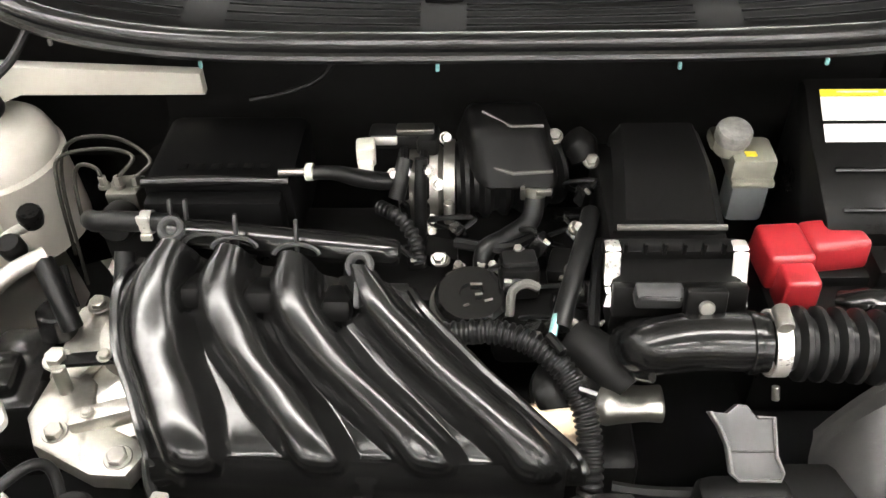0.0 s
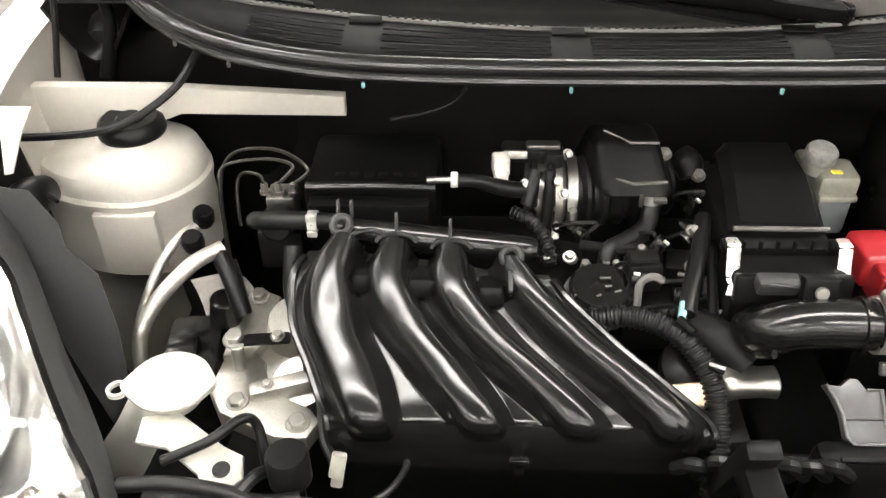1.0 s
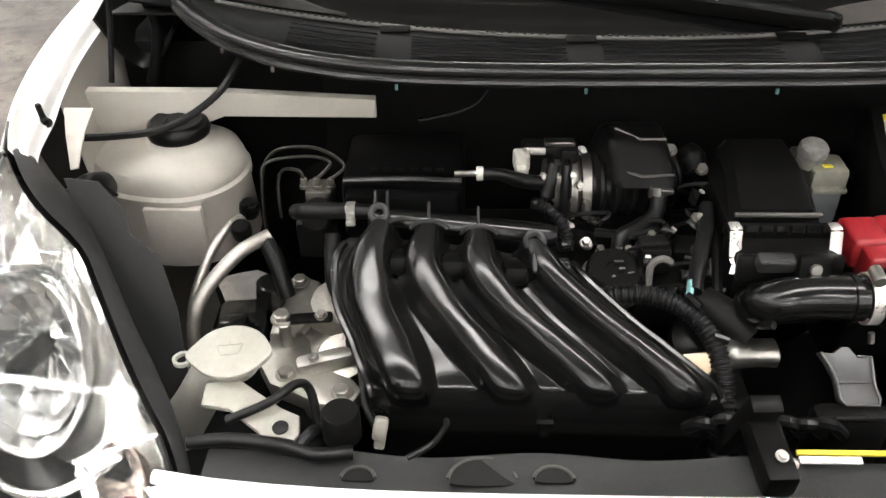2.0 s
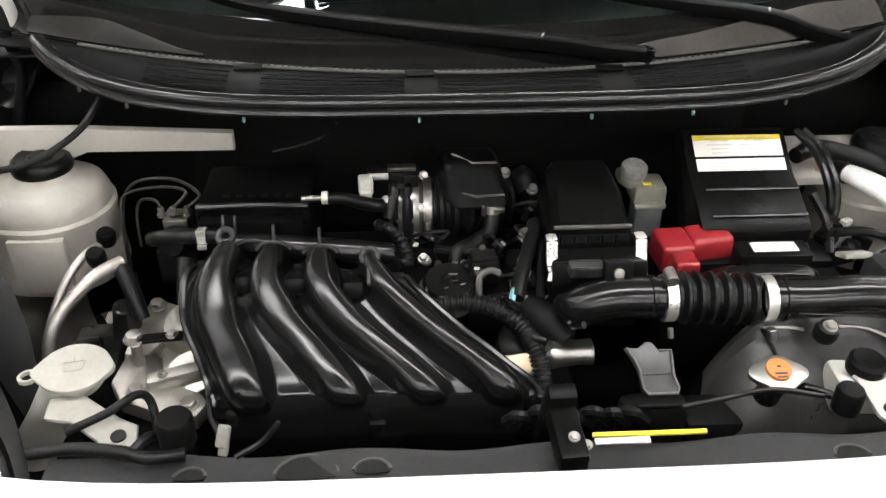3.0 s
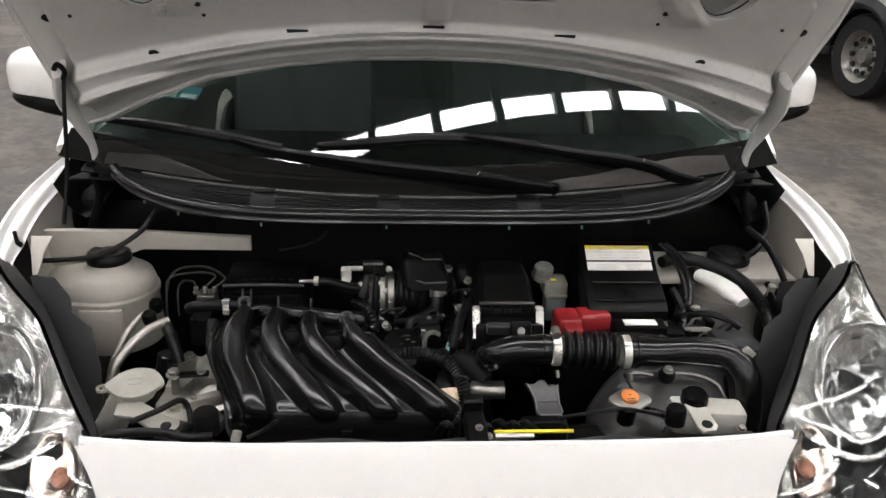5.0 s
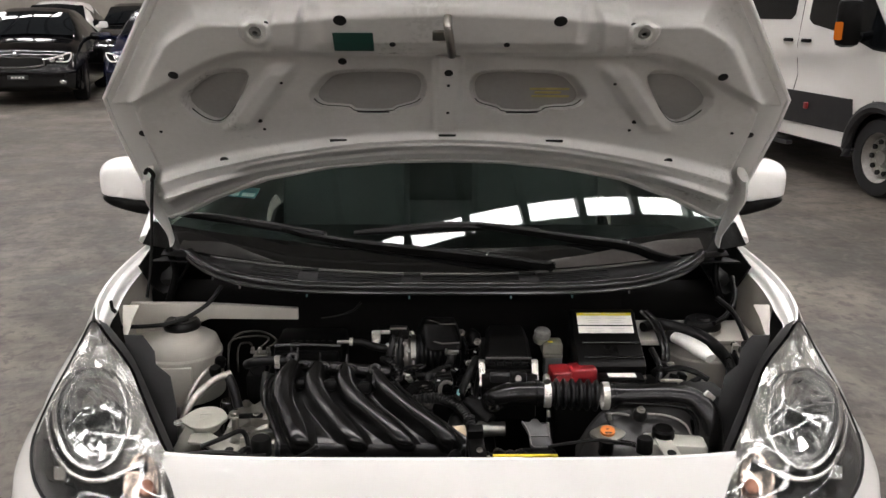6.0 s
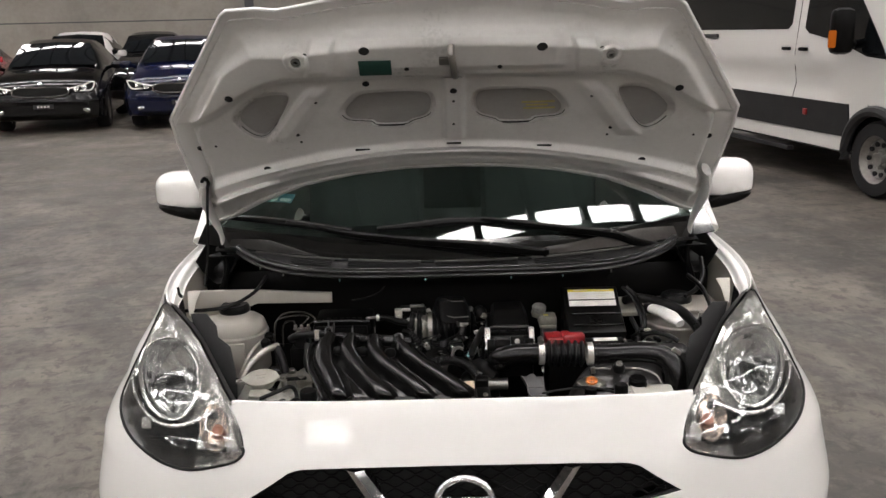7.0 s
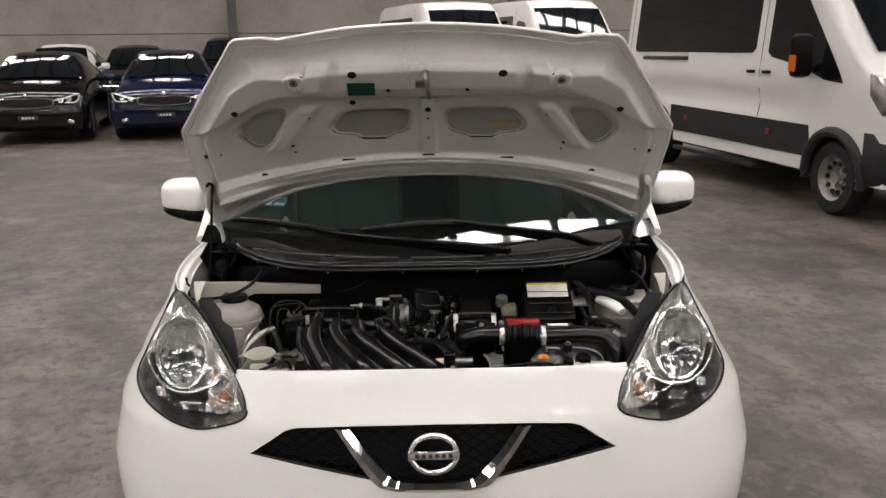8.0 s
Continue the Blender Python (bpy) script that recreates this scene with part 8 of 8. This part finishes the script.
sl = Vector((0, 0.048, 0.031)).normalized()
up_ = Vector((0, -sl.z, sl.y))
for name, a, b, m_, lab in (("yellow_label", 0.046, 0.0525, YELLOW, ""), ("upper_label", 0.023, 0.0455, LABEL, "white printed label"), ("lower_label", 0.003, 0.0195, LABEL, "white printed label")):
    bm = B()
    c = Vector((0.3145, 0.716, 0.913)) + sl * ((a + b) / 2) + up_ * 0.0012
    box(bm, (0.109, b - a, 0.001), c, 0, (32.8, 0, 0))
    part(name, bm, m_, bat, lab)
bm = B()
random.seed(7)
for k in range(9):
    for j in range(2):
        w = random.uniform(0.02, 0.045)
        c = Vector((0.292 + 0.045 * j, 0.716, 0.913)) + sl * (0.005 + 0.0056 * k if k > 2 else 0.005 + 0.004 * k) + up_ * 0.0022
        if abs((c - Vector((0, 0.716, 0.913))).dot(sl) - 0.020) > 0.003:
            box(bm, (w, 0.0014, 0.0004), c, 0, (32.8, 0, 0))
part("label_print", bm, mat("faint_grey_print", (0.6, 0.58, 0.55), 0.5, bump=0.0), bat)

bt = thing("battery", (0.30, 0.62, 0.76), "black car battery under its terminal covers", "battery")
bm = B()
box(bm, (0.21, 0.10, 0.12), (0.300, 0.625, 0.782), 0.006)
box(bm, (0.19, 0.05, 0.012), (0.305, 0.640, 0.846), 0.003)
box(bm, (0.085, 0.034, 0.026), (0.325, 0.621, 0.855), 0.003)
part("battery_case", bm, BLACK, bt)
bm = B()
box(bm, (0.052, 0.018, 0.0012), (0.327, 0.622, 0.8686), 0, (0, 0, 0))
part("battery_label", bm, LABEL, bt, "white battery label")
bm = B()
sweep(bm, [(0.245, 0.585, 0.858), (0.262, 0.575, 0.866), (0.30, 0.573, 0.868), (0.345, 0.572, 0.866), (0.36, 0.575, 0.855)], [0.008, 0.012, 0.012, 0.012, 0.006], n=10, flat=0.7)
part("hold_down", bm, GLOSSBLACK, bt)
bm = B()
bolt(bm, (0.372, 0.643, 0.853), (0, 0, 1), 0.006, 0.008)
part("terminal_nut", bm, STEEL, bt)

rc = thing("terminal_cover", (0.23, 0.64, 0.84), "bright red plastic battery terminal cover", "terminal cover")
for name, size, at, bev, rz in (("clamp_cover", (0.040, 0.050, 0.034), (0.212, 0.632, 0.862), 0.005, 4), ("flap", (0.054, 0.040, 0.030), (0.255, 0.642, 0.865), 0.006, 8), ("cable_sleeve", (0.030, 0.030, 0.036), (0.216, 0.598, 0.856), 0.004, 2), ("flap_hinge", (0.012, 0.03, 0.026), (0.235, 0.638, 0.862), 0.003, 4)):
    bm = B()
    box(bm, size, at, bev, (0, 0, rz), 3, (0.94, 0.92))
    part(name, bm, RED, rc)

fb = thing("white_duct", (0.47, 0.70, 0.86), "white plastic duct with a black band", "duct")
bm = B()
sweep(bm, [(0.448, 0.744, 0.898), (0.458, 0.728, 0.901), (0.471, 0.702, 0.902), (0.485, 0.670, 0.900), (0.498, 0.641, 0.894)], [0.0135, 0.015, 0.017, 0.0185, 0.012], n=18, flat=0.72)
part("duct_tube", bm, mat("white_duct_plastic", (0.72, 0.71, 0.68), 0.45, vary=0.12, scale=30, grain=200, bump=0.1, dirt=0.3, dirt_color=(0.3, 0.28, 0.24)), fb)
bm = B()
sweep(bm, [(0.446, 0.747, 0.897), (0.455, 0.733, 0.9005)], [0.0158, 0.0165], n=18, flat=0.8)
part("duct_band", bm, RUBBER, fb)
bm = B()
sweep(bm, [(0.435, 0.764, 0.890), (0.441, 0.756, 0.894), (0.447, 0.746, 0.897)], [0.010, 0.0125, 0.013], n=16, flat=0.8)
part("duct_end", bm, mat("tan_fabric_sleeve", (0.42, 0.33, 0.25), 0.7, vary=0.2, scale=40, grain=300, bump=0.3), fb, "tan fabric sleeve end")

misc = thing("right_wiring", (0.45, 0.62, 0.80), "tangle of black wiring and plugs beside the battery", "wiring")
bm = B()
sweep(bm, [(0.395, 0.755, 0.914), (0.43, 0.774, 0.914), (0.475, 0.765, 0.906), (0.515, 0.735, 0.897), (0.536, 0.695, 0.885), (0.542, 0.65, 0.872), (0.54, 0.60, 0.84)], [0.010, 0.012, 0.013, 0.013, 0.012, 0.011, 0.010], n=12)
part("thick_loom", bm, RUBBER, misc)
bm = B()
sweep(bm, [(0.555, 0.80, 0.96), (0.575, 0.76, 0.945), (0.58, 0.70, 0.92), (0.575, 0.62, 0.88), (0.55, 0.56, 0.82)], 0.0055, n=10)
part("loom_cable", bm, RUBBER, misc)
bm = B()
sweep(bm, [(0.60, 0.85, 0.99), (0.595, 0.81, 0.955), (0.57, 0.78, 0.93), (0.54, 0.76, 0.92)], 0.0055, n=8)
part("loom_cable", bm, RUBBER, misc)
bm = B()
sweep(bm, [(0.56, 0.70, 0.90), (0.57, 0.65, 0.89), (0.555, 0.60, 0.87), (0.545, 0.55, 0.80)], 0.006, n=8)
part("loom_cable", bm, RUBBER, misc)
bm = B()
sweep(bm, [(0.41, 0.66, 0.86), (0.44, 0.64, 0.875), (0.47, 0.63, 0.87), (0.49, 0.62, 0.86)], 0.006, n=8)
part("loom_cable", bm, RUBBER, misc)
bm = B()
sweep(bm, [(0.475, 0.625, 0.862), (0.46, 0.615, 0.856), (0.445, 0.612, 0.85)], [0.005, 0.009, 0.007], n=8)
part("loom_cable", bm, RUBBER, misc)
bm = B()
sweep(bm, [(0.40, 0.70, 0.89), (0.408, 0.665, 0.87), (0.40, 0.63, 0.85)], 0.006, n=8)
part("loom_cable", bm, RUBBER, misc)
random.seed(12)
for x, y, z in ((0.405, 0.655, 0.858), (0.42, 0.672, 0.862), (0.43, 0.640, 0.852), (0.45, 0.655, 0.85), (0.415, 0.63, 0.848), (0.44, 0.62, 0.838)):
    bm = B()
    box(bm, (random.uniform(0.015, 0.028), random.uniform(0.014, 0.024), random.uniform(0.014, 0.022)), (x, y, z), 0.003, (random.uniform(-20, 20), random.uniform(-20, 20), random.uniform(0, 90)))
    part("plug", bm, BLACK, misc)
for size, at, rot in (((0.040, 0.018, 0.006), (0.418, 0.612, 0.862), (-20, 8, 15)), ((0.014, 0.010, 0.008), (0.430, 0.665, 0.872), (0, 0, 30)), ((0.011, 0.010, 0.026), (0.552, 0.668, 0.902), (20, 0, -10))):
    bm = B()
    box(bm, size, at, 0.002, rot)
    part("pale_plug", bm, CAPPALE, misc)
bm = B()
box(bm, (0.07, 0.07, 0.05), (0.470, 0.585, 0.835), 0.006, (0, 6, 8))
part("relay_box", bm, GREY, misc)
SHIELD = mat("scuffed_grey_liner", (0.03, 0.03, 0.03), 0.5, vary=0.3, scale=14, grain=200, bump=0.1, spec=0.3)
for name, outline, at, ex, ey, m_ in (
        ("dark_shield", [(0, 0), (0.045, 0.018), (0.075, -0.012), (0.060, -0.045), (0.072, -0.085), (0.030, -0.105), (0.012, -0.060), (-0.006, -0.045)], (0.566, 0.664, 0.920), (0.10, -0.92, 0.10), (0, 0.1, 1), SHIELD),
        ("torn_liner", [(0, 0), (0.030, -0.010), (0.046, -0.044), (0.022, -0.058), (0.040, -0.090), (0.014, -0.120), (-0.012, -0.085), (-0.014, -0.030)], (0.552, 0.668, 0.905), (0.05, -0.8, -0.1), (0, 0.1, 1), BLACK),
        ("dark_shield", [(0, 0), (0.040, 0.012), (0.052, -0.030), (0.034, -0.075), (0.010, -0.070), (-0.006, -0.030)], (0.556, 0.585, 0.838), (0.08, -0.9, 0.0), (0, 0.1, 1), SHIELD)):
    bm = B()
    plate(bm, outline, 0.005, frame3(at, ex, ey), 0.001)
    part(name, bm, m_, misc)
